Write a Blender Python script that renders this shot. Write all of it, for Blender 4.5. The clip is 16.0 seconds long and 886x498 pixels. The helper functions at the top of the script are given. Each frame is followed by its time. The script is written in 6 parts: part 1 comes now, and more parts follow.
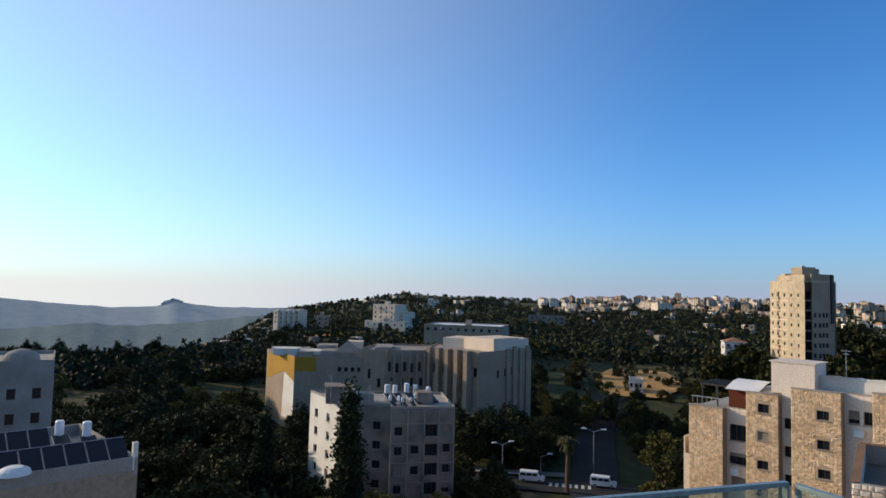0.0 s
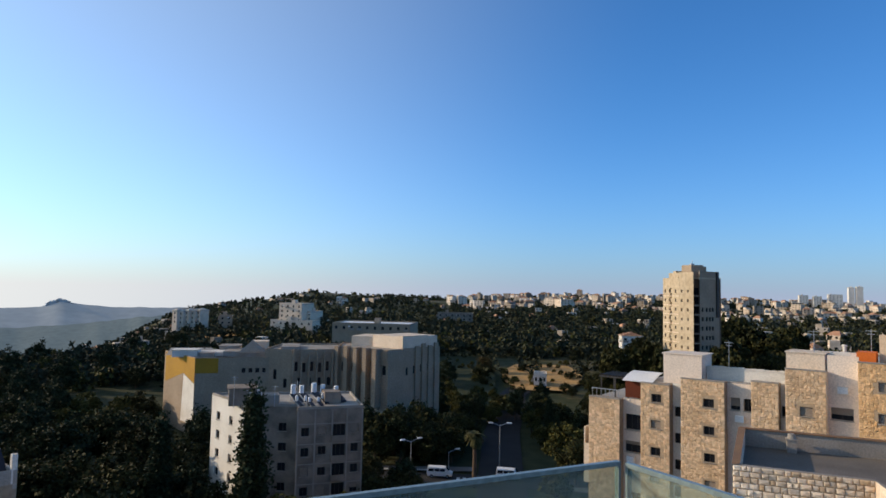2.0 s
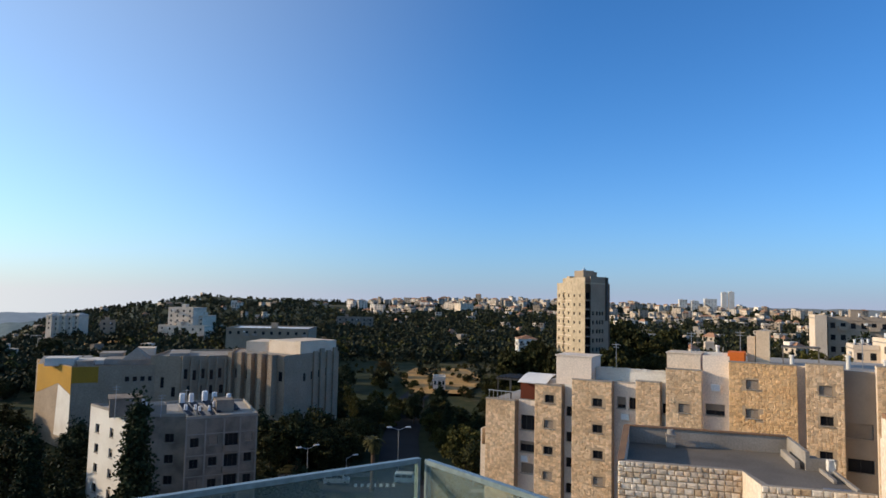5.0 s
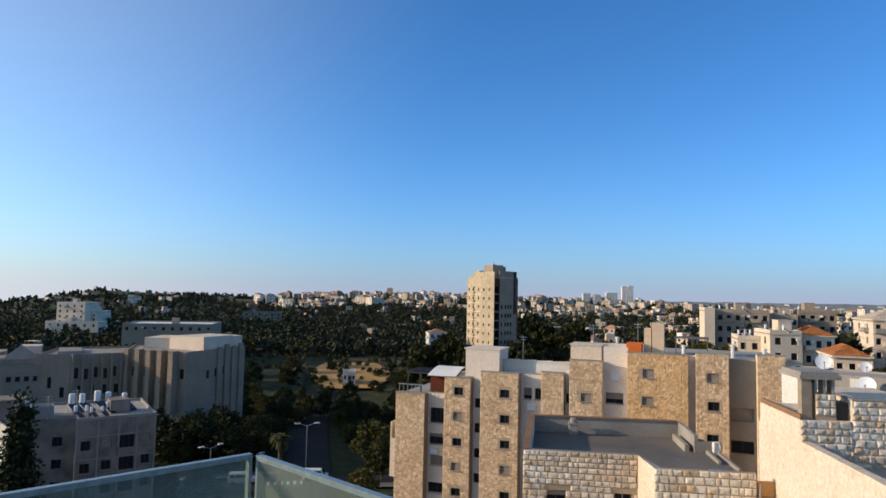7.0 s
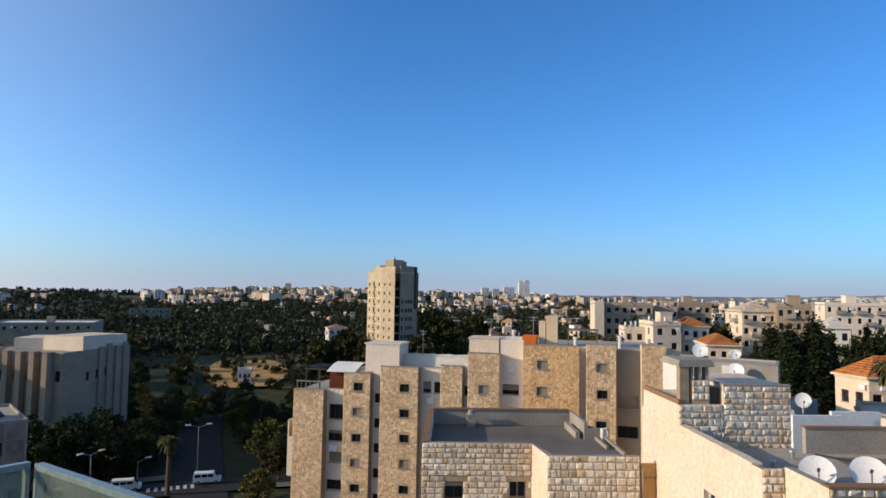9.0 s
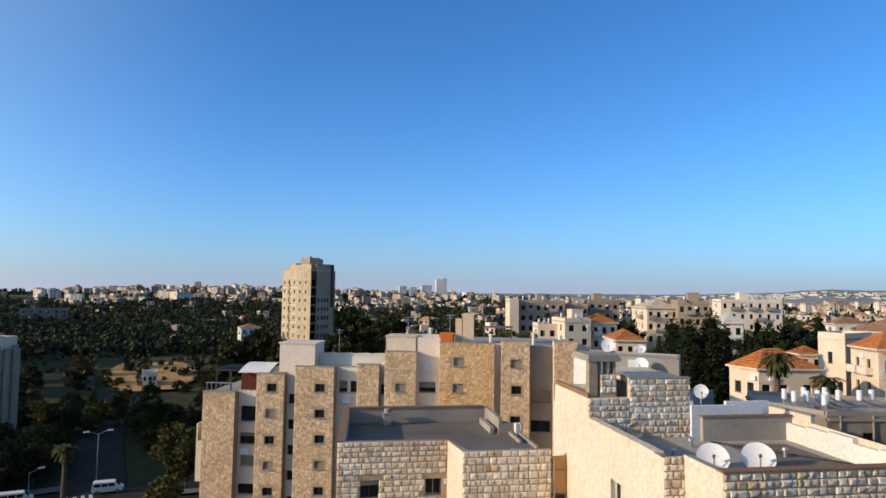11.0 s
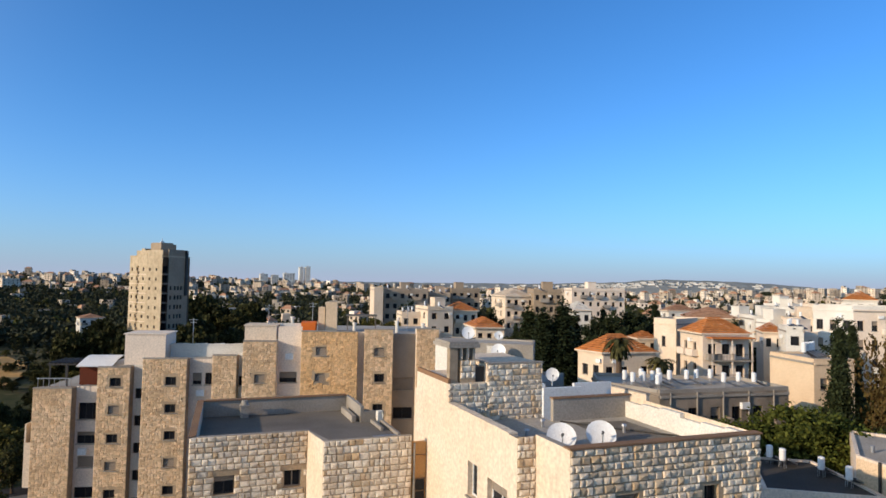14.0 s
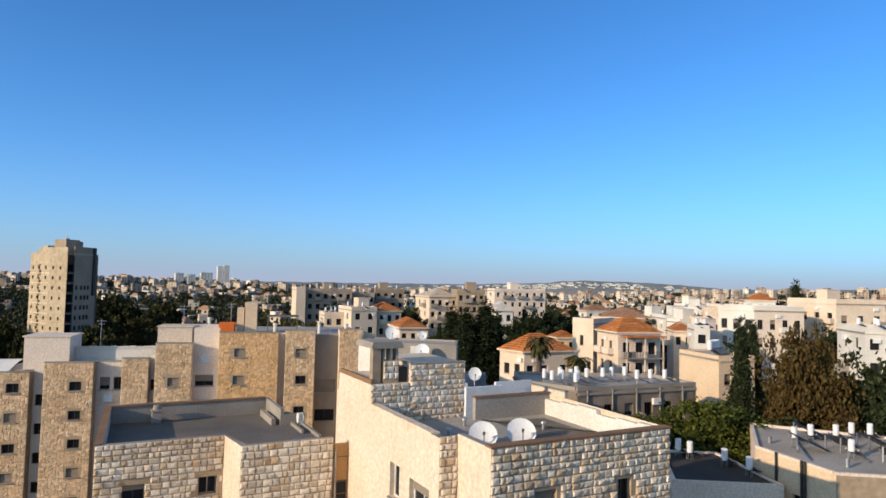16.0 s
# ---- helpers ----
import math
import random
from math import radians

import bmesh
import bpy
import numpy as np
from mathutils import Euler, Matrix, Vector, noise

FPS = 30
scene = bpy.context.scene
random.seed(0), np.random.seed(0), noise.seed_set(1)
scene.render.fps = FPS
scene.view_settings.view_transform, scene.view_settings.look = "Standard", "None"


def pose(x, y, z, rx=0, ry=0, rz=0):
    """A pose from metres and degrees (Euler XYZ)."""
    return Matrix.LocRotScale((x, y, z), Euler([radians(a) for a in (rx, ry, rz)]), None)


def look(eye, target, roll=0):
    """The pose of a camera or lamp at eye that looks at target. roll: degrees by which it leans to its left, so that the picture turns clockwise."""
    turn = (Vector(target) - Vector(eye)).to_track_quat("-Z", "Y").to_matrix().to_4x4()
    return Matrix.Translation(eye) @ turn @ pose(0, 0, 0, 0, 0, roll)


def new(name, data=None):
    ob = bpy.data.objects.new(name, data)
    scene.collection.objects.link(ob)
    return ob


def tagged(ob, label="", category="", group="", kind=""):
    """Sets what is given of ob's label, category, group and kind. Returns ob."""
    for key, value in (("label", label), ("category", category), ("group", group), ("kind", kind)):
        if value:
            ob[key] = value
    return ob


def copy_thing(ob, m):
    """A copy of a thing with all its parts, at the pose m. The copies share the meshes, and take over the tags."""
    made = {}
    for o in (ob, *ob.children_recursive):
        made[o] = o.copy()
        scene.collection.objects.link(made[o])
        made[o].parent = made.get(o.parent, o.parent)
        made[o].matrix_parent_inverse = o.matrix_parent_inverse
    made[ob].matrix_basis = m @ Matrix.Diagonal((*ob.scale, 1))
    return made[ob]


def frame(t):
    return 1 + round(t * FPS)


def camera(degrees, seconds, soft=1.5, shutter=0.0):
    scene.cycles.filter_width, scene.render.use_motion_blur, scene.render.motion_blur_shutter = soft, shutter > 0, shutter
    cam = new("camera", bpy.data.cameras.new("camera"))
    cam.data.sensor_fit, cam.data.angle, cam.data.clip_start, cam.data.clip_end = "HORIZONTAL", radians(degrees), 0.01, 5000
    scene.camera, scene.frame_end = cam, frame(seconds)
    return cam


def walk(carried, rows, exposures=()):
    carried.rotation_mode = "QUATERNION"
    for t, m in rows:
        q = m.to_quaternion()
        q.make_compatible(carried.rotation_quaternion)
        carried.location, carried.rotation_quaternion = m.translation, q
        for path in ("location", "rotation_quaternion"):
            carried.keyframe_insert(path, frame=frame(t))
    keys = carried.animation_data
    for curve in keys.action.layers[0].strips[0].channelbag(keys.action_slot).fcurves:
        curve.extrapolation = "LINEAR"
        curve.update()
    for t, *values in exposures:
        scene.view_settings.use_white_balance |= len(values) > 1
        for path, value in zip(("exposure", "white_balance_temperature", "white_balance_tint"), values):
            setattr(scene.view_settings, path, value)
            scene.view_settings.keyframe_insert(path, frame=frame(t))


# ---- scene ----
EYE = 36.0  # camera height over the street
cam = camera(68.92, 16.0, soft=1.6)
PATH = [  # seconds, x, y, z, pitch, roll, yaw
    (0.0, -0.205, -0.044, 0.030, 3.83, -1.52, -3.24),
    (0.5, -0.193, -0.041, 0.028, 3.89, -1.44, -5.64),
    (1.0, -0.180, -0.038, 0.026, 3.46, -1.24, -7.77),
    (1.5, -0.167, -0.035, 0.024, 3.66, -0.98, -9.52),
    (2.0, -0.154, -0.033, 0.022, 3.82, -1.20, -11.26),
    (2.5, -0.141, -0.030, 0.021, 4.10, -1.35, -12.65),
    (3.0, -0.128, -0.027, 0.019, 4.24, -1.41, -14.26),
    (3.5, -0.116, -0.025, 0.017, 4.32, -1.36, -15.87),
    (4.0, -0.103, -0.022, 0.015, 4.43, -1.44, -17.22),
    (6.5, -0.039, -0.008, 0.006, 4.05, -1.10, -25.63),
    (7.0, -0.026, -0.005, 0.004, 4.02, -1.23, -27.87),
    (7.5, -0.013, -0.003, 0.002, 3.87, -0.96, -29.69),
    (8.0, 0.000, 0.000, 0.000, 3.75, -0.87, -31.70),
    (8.5, 0.013, 0.003, -0.002, 3.70, -0.91, -34.35),
    (11.0, 0.077, 0.016, -0.011, 3.69, -0.84, -43.93),
    (11.5, 0.090, 0.019, -0.013, 3.42, -0.72, -46.12),
    (12.0, 0.103, 0.022, -0.015, 3.27, -0.82, -47.53),
    (12.5, 0.116, 0.025, -0.017, 2.96, -1.17, -49.62),
    (13.0, 0.128, 0.027, -0.019, 3.02, -1.07, -51.62),
    (13.5, 0.141, 0.030, -0.021, 2.96, -1.12, -54.03),
    (14.0, 0.154, 0.033, -0.022, 2.87, -1.12, -55.87),
    (14.5, 0.167, 0.035, -0.024, 2.82, -1.28, -57.68),
    (15.0, 0.180, 0.038, -0.026, 2.89, -1.44, -59.29),
    (15.5, 0.193, 0.041, -0.028, 3.12, -1.31, -60.78),
    (16.0, 0.205, 0.044, -0.030, 3.04, -1.31, -62.57),
]
walk(cam, [(t, pose(x, y, EYE + z, 90 + p, r, w)) for t, x, y, z, p, r, w in PATH], [(0.0, -0.03), (4.0, 0.0), (9.0, 0.02), (16.0, 0.04)])

# ---- sky and sun ----
SUN_AZ, SUN_EL = 65.0, 17.0  # degrees left of the first view, degrees up
world = bpy.data.worlds.new("sky")
scene.world = world
world.use_nodes = True
wn = world.node_tree.nodes
sky = wn.new("ShaderNodeTexSky")
sky.sky_type = "NISHITA"
sky.sun_disc = False
sky.sun_elevation, sky.sun_rotation = radians(SUN_EL), radians(-SUN_AZ)
sky.altitude, sky.air_density, sky.dust_density, sky.ozone_density = 700, 0.88, 0.8, 2.8
# the glow and haze colours below are scaled up to allow for this strength
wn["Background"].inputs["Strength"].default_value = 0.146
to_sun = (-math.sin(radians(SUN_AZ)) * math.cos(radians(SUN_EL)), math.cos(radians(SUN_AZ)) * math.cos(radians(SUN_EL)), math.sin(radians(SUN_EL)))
wl = world.node_tree.links


def sky_node(kind, op="", *values):
    n = wn.new(kind)
    if op:
        n.operation = op
    for i, v in values:
        n.inputs[i].default_value = v
    return n


def sky_mix(blend, a, b, fac=1.0):
    """Blends two sky colours; each is a socket or a colour."""
    n = wn.new("ShaderNodeMix")
    n.data_type, n.blend_type = "RGBA", blend
    for i, v in ((0, fac), (6, a), (7, b)):
        if isinstance(v, (tuple, float)):
            n.inputs[i].default_value = v
        else:
            wl.new(v, n.inputs[i])
    return n.outputs[2]


# colours laid over the sky texture: blue tint faded out overhead for less blue fill light, pale glow added on the sun's
# side, grey-blue haze mixed in along the horizon
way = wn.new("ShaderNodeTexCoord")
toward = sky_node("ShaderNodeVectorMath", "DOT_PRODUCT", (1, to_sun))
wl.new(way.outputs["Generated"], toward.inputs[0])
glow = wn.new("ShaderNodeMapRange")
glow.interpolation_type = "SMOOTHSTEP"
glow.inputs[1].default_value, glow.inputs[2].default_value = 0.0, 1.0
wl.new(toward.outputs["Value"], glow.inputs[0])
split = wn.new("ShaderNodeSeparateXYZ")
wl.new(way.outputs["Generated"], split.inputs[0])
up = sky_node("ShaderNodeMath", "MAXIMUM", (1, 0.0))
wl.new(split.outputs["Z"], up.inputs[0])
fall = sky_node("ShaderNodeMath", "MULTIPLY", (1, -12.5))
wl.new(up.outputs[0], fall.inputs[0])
haze_fade = sky_node("ShaderNodeMath", "EXPONENT")
wl.new(fall.outputs[0], haze_fade.inputs[0])
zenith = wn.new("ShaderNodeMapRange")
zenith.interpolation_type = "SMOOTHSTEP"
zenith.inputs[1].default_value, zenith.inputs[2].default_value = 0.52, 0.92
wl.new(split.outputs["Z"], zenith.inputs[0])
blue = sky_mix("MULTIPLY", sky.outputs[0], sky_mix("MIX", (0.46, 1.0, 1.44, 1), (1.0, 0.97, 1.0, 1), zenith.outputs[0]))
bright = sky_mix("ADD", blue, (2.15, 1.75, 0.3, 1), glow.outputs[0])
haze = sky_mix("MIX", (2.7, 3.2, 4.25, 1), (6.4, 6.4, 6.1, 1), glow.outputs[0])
air = sky_mix("MIX", bright, haze, haze_fade.outputs[0])
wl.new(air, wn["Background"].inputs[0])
sun = new("sun", bpy.data.lights.new("sun", "SUN"))
sun.data.energy, sun.data.angle, sun.data.color = 4.25, radians(0.6), (1.0, 0.79, 0.57)
a_, e_ = radians(SUN_AZ), radians(SUN_EL)
sun.matrix_world = look((0, 0, 0), (math.sin(a_) * math.cos(e_), -math.cos(a_) * math.cos(e_), -math.sin(e_)))
scene.view_settings.exposure = 0.0


# ---- materials ----
def nodes_of(name, rough=0.9, metal=0.0):
    m = bpy.data.materials.new(name)
    m.use_nodes = True
    nt = m.node_tree
    b = nt.nodes["Principled BSDF"]
    b.inputs["Roughness"].default_value, b.inputs["Metallic"].default_value = rough, metal
    b.inputs["Specular IOR Level"].default_value = 0.12 if rough > 0.65 else 0.4
    return m, nt, b


def surface(name, col, dark, scale=1.0, rough=0.9, bump=0.3, grain=12.0, random_by="", spread=0.0, metal=0.0, tint=None, amount=0.6):
    """A weathered surface: two scales of noise between two colours, fine relief, and a shift of value from piece to piece."""
    m, nt, b = nodes_of(name, rough, metal)
    N, L = nt.nodes, nt.links
    geo = N.new("ShaderNodeNewGeometry")
    big, fine = N.new("ShaderNodeTexNoise"), N.new("ShaderNodeTexNoise")
    big.inputs["Scale"].default_value, fine.inputs["Scale"].default_value = 0.35 * scale, grain * scale
    big.inputs["Detail"].default_value, fine.inputs["Detail"].default_value = 5, 3
    for n in (big, fine):
        L.new(geo.outputs["Position"], n.inputs["Vector"])
    ramp = N.new("ShaderNodeMapRange")
    ramp.inputs[1].default_value, ramp.inputs[2].default_value = 0.35, 0.7
    L.new(big.outputs["Fac"], ramp.inputs[0])
    mix = N.new("ShaderNodeMix")
    mix.data_type = "RGBA"
    mix.inputs[6].default_value, mix.inputs[7].default_value = (*col, 1), (*dark, 1)
    mul = N.new("ShaderNodeMath")
    mul.operation = "MULTIPLY"
    mul.inputs[1].default_value = amount
    L.new(ramp.outputs[0], mul.inputs[0])
    L.new(mul.outputs[0], mix.inputs[0])
    out = mix.outputs[2]
    fr = N.new("ShaderNodeMapRange")
    fr.inputs[1].default_value, fr.inputs[2].default_value, fr.inputs[3].default_value, fr.inputs[4].default_value = 0.25, 0.75, 0.78, 1.18
    L.new(fine.outputs["Fac"], fr.inputs[0])
    value = fr.outputs[0]
    if random_by:
        if random_by == "object":
            r = N.new("ShaderNodeObjectInfo").outputs["Random"]
        else:
            r = geo.outputs["Random Per Island"]
        rr = N.new("ShaderNodeMapRange")
        rr.inputs[3].default_value, rr.inputs[4].default_value = 1 - spread, 1 + spread
        L.new(r, rr.inputs[0])
        mm = N.new("ShaderNodeMath")
        mm.operation = "MULTIPLY"
        L.new(value, mm.inputs[0])
        L.new(rr.outputs[0], mm.inputs[1])
        value = mm.outputs[0]
        if tint:
            tm = N.new("ShaderNodeMix")
            tm.data_type = "RGBA"
            tm.inputs[7].default_value = (*tint, 1)
            L.new(out, tm.inputs[6])
            tr = N.new("ShaderNodeMapRange")
            tr.inputs[1].default_value, tr.inputs[2].default_value = 0.6, 1.0
            wv = N.new("ShaderNodeMath")
            wv.operation = "FRACT"
            w2 = N.new("ShaderNodeMath")
            w2.operation = "MULTIPLY"
            w2.inputs[1].default_value = 7.31
            L.new(r, w2.inputs[0])
            L.new(w2.outputs[0], wv.inputs[0])
            L.new(wv.outputs[0], tr.inputs[0])
            L.new(tr.outputs[0], tm.inputs[0])
            out = tm.outputs[2]
    vm = N.new("ShaderNodeVectorMath")
    vm.operation = "SCALE"
    L.new(out, vm.inputs[0])
    L.new(value, vm.inputs["Scale"])
    L.new(vm.outputs[0], b.inputs["Base Color"])
    if bump:
        bp = N.new("ShaderNodeBump")
        bp.inputs["Strength"].default_value, bp.inputs["Distance"].default_value = bump, 0.02 / max(scale, 0.05)
        L.new(fine.outputs["Fac"], bp.inputs["Height"])
        L.new(bp.outputs[0], b.inputs["Normal"])
    return m


def leafy(name, col, col2, spread=0.45):
    m, nt, b = nodes_of(name, 0.75)
    N, L = nt.nodes, nt.links
    geo, info = N.new("ShaderNodeNewGeometry"), N.new("ShaderNodeObjectInfo")
    mix = N.new("ShaderNodeMix")
    mix.data_type = "RGBA"
    mix.inputs[6].default_value, mix.inputs[7].default_value = (*col, 1), (*col2, 1)
    add = N.new("ShaderNodeMath")
    add.inputs[1].default_value = 0.0
    L.new(geo.outputs["Random Per Island"], add.inputs[0])
    L.new(info.outputs["Random"], add.inputs[1])
    half = N.new("ShaderNodeMath")
    half.operation = "MULTIPLY"
    half.inputs[1].default_value = 0.5
    L.new(add.outputs[0], half.inputs[0])
    L.new(half.outputs[0], mix.inputs[0])
    rr = N.new("ShaderNodeMapRange")
    rr.inputs[3].default_value, rr.inputs[4].default_value = 1 - spread, 1 + spread
    L.new(geo.outputs["Random Per Island"], rr.inputs[0])
    vm = N.new("ShaderNodeVectorMath")
    vm.operation = "SCALE"
    L.new(mix.outputs[2], vm.inputs[0])
    L.new(rr.outputs[0], vm.inputs["Scale"])
    L.new(vm.outputs[0], b.inputs["Base Color"])
    b.inputs["Subsurface Weight"].default_value = 0.0
    return m


STONE = surface("rock_faced_limestone", (0.76, 0.67, 0.54), (0.60, 0.42, 0.26), 1.0, 0.92, 0.9, 9.0, "object", 0.2, tint=(0.56, 0.40, 0.24))
STONE_FAR = surface("rubble_limestone", (0.68, 0.49, 0.31), (0.50, 0.33, 0.18), 1.1, 0.95, 1.0, 7.0, "island", 0.24, tint=(0.60, 0.40, 0.23))
STONE_WARM = surface("orange_rubble_limestone", (0.72, 0.47, 0.25), (0.56, 0.32, 0.13), 1.1, 0.95, 1.0, 7.0, "island", 0.2, tint=(0.64, 0.40, 0.19))
BROWN = surface("brown_stone_cladding", (0.40, 0.32, 0.24), (0.29, 0.23, 0.17), 0.6, 0.9, 0.3, 5.0)
MORTAR = surface("grey_mortar", (0.46, 0.34, 0.22), (0.34, 0.24, 0.15), 1.0, 0.95, 0.4)
CREAM = surface("cream_limestone_ashlar", (0.74, 0.61, 0.47), (0.62, 0.48, 0.33), 1.0, 0.9, 0.25, 6.0)
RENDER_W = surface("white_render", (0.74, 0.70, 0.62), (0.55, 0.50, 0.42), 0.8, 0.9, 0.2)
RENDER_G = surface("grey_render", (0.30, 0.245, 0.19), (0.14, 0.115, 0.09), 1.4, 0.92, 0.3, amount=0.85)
RENDER_P = surface("pinkish_render", (0.80, 0.67, 0.54), (0.62, 0.50, 0.39), 0.7, 0.9, 0.2)
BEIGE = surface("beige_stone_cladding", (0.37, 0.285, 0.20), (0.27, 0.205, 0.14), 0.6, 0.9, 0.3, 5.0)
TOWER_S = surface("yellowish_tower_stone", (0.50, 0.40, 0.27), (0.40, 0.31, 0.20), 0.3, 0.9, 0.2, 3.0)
CONCRETE = surface("weathered_concrete", (0.36, 0.32, 0.27), (0.2, 0.175, 0.145), 1.0, 0.93, 0.4)
MEMBRANE = surface("grey_roof_membrane", (0.20, 0.175, 0.145), (0.11, 0.095, 0.08), 1.2, 0.75, 0.15, 8.0)
MEMBRANE_L = surface("pale_roof_membrane", (0.44, 0.40, 0.345), (0.29, 0.262, 0.225), 1.0, 0.85, 0.15, 8.0)
# roof colour darkened to carry cast shade
ROOF_SHADE = surface("roof_with_painted_shade", (0.075, 0.068, 0.06), (0.045, 0.04, 0.036), 1.2, 0.8, 0.2, 8.0)
TAN = surface("tan_render", (0.72, 0.55, 0.37), (0.58, 0.42, 0.27), 0.8, 0.9, 0.2)
RUST = surface("rusty_coping", (0.30, 0.17, 0.09), (0.16, 0.10, 0.07), 2.0, 0.9, 0.4)
ORANGE_BOUNCE = surface("render_with_orange_bounce", (0.60, 0.33, 0.13), (0.50, 0.26, 0.10), 1.5, 0.9, 0.2)
YELLOW = surface("ochre_panel", (0.42, 0.23, 0.03), (0.34, 0.18, 0.025), 0.6, 0.75, 0.05)
TILE = surface("orange_clay_tile", (0.58, 0.21, 0.06), (0.42, 0.14, 0.05), 1.2, 0.85, 0.4, 6.0, "island", 0.2)
TILE_PALE = surface("faded_clay_tile", (0.45, 0.25, 0.15), (0.34, 0.18, 0.11), 1.2, 0.85, 0.4, 6.0, "island", 0.2)
GLASS_D = surface("dark_window_glass", (0.018, 0.019, 0.022), (0.03, 0.03, 0.033), 0.8, 0.22, 0.0)
GLASS_D.node_tree.nodes["Principled BSDF"].inputs["Specular IOR Level"].default_value = 0.15
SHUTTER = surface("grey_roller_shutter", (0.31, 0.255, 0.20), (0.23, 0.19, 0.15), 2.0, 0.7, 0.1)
# dark brown for the tower's painted slot shade and for a window frame
SHADE_FRAME_D = surface("brown_slot_shade_and_frame", (0.17, 0.11, 0.07), (0.10, 0.07, 0.05), 2.0, 0.7, 0.1)
REDWALL = surface("dark_red_boards", (0.13, 0.035, 0.018), (0.08, 0.025, 0.015), 1.0, 0.8, 0.2)
WHITE_P = surface("white_paint", (0.80, 0.79, 0.76), (0.66, 0.65, 0.62), 1.0, 0.55, 0.05)
METAL = surface("galvanised_metal", (0.45, 0.46, 0.47), (0.3, 0.3, 0.31), 2.0, 0.45, 0.05, metal=0.8)
# dark metal parts, and the painted shade of a gap and a notch
DARK_M = surface("dark_metal_and_painted_shade", (0.035, 0.033, 0.03), (0.05, 0.04, 0.03), 2.0, 0.6, 0.05)
PANEL = surface("dark_blue_collector_glass", (0.014, 0.017, 0.028), (0.02, 0.022, 0.03), 0.6, 0.4, 0.0)
TANK = surface("white_enamel_tank", (0.80, 0.80, 0.79), (0.68, 0.67, 0.64), 2.0, 0.45, 0.03)
ASPHALT = surface("asphalt", (0.04, 0.039, 0.039), (0.028, 0.028, 0.028), 0.6, 0.95, 0.3)
PAVING = surface("pale_paving", (0.2, 0.185, 0.165), (0.13, 0.12, 0.11), 1.0, 0.9, 0.2)
LINE_P = surface("road_marking_paint", (0.6, 0.6, 0.58), (0.45, 0.45, 0.43), 1.0, 0.7, 0.05)
DRY = surface("dry_ochre_earth", (0.56, 0.33, 0.13), (0.30, 0.20, 0.075), 0.35, 0.95, 0.4, 2.0)
BARK = surface("bark", (0.13, 0.09, 0.06), (0.08, 0.055, 0.04), 2.0, 0.95, 0.6)
RUBBER = surface("black_rubber", (0.02, 0.02, 0.02), (0.03, 0.03, 0.03), 2.0, 0.8, 0.0)
LEAF = leafy("dark_foliage", (0.021, 0.026, 0.009), (0.052, 0.049, 0.014))
LEAF_OLIVE = leafy("olive_foliage", (0.060, 0.062, 0.016), (0.125, 0.105, 0.026))
LEAF_BRIGHT = leafy("bright_green_foliage", (0.048, 0.070, 0.012), (0.085, 0.085, 0.016))
LEAF_FAR = leafy("distant_dark_foliage", (0.026, 0.032, 0.018), (0.052, 0.053, 0.026), 0.3)
LEAF_CYP = leafy("cypress_foliage", (0.020, 0.030, 0.013), (0.036, 0.045, 0.018))
LEAF_RUST = leafy("reddish_brown_foliage", (0.105, 0.055, 0.016), (0.055, 0.050, 0.016))
LEAF_PALM = leafy("palm_fronds", (0.06, 0.06, 0.022), (0.10, 0.085, 0.03))


def ground_material():
    m, nt, b = nodes_of("scrub_and_dry_grass", 0.95)
    N, L = nt.nodes, nt.links
    geo = N.new("ShaderNodeNewGeometry")
    n1, n2 = N.new("ShaderNodeTexNoise"), N.new("ShaderNodeTexNoise")
    n1.inputs["Scale"].default_value, n2.inputs["Scale"].default_value = 0.012, 0.25
    n1.inputs["Detail"].default_value = n2.inputs["Detail"].default_value = 6
    L.new(geo.outputs["Position"], n1.inputs["Vector"])
    L.new(geo.outputs["Position"], n2.inputs["Vector"])
    r = N.new("ShaderNodeValToRGB")
    r.color_ramp.elements[0].position, r.color_ramp.elements[0].color = 0.42, (0.030, 0.040, 0.016, 1)
    r.color_ramp.elements[1].position, r.color_ramp.elements[1].color = 0.72, (0.20, 0.15, 0.085, 1)
    e = r.color_ramp.elements.new(0.58)
    e.color = (0.055, 0.058, 0.026, 1)
    mix = N.new("ShaderNodeMath")
    mix.operation = "MULTIPLY_ADD"
    mix.inputs[1].default_value, mix.inputs[2].default_value = 0.45, 0.0
    L.new(n2.outputs["Fac"], mix.inputs[0])
    add = N.new("ShaderNodeMath")
    L.new(mix.outputs[0], add.inputs[0])
    m2 = N.new("ShaderNodeMath")
    m2.operation = "MULTIPLY"
    m2.inputs[1].default_value = 0.6
    L.new(n1.outputs["Fac"], m2.inputs[0])
    L.new(m2.outputs[0], add.inputs[1])
    L.new(add.outputs[0], r.inputs[0])
    L.new(r.outputs[0], b.inputs["Base Color"])
    return m


GROUND = ground_material()
# air haze is painted into the far ridges: greyed base colours, emission on two
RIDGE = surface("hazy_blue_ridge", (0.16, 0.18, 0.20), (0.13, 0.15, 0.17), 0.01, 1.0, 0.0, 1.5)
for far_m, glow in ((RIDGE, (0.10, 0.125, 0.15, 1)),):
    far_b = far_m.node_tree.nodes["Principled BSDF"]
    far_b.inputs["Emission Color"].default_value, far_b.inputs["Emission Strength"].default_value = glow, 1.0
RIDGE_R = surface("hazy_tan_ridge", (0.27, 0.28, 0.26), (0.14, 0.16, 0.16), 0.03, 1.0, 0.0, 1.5)
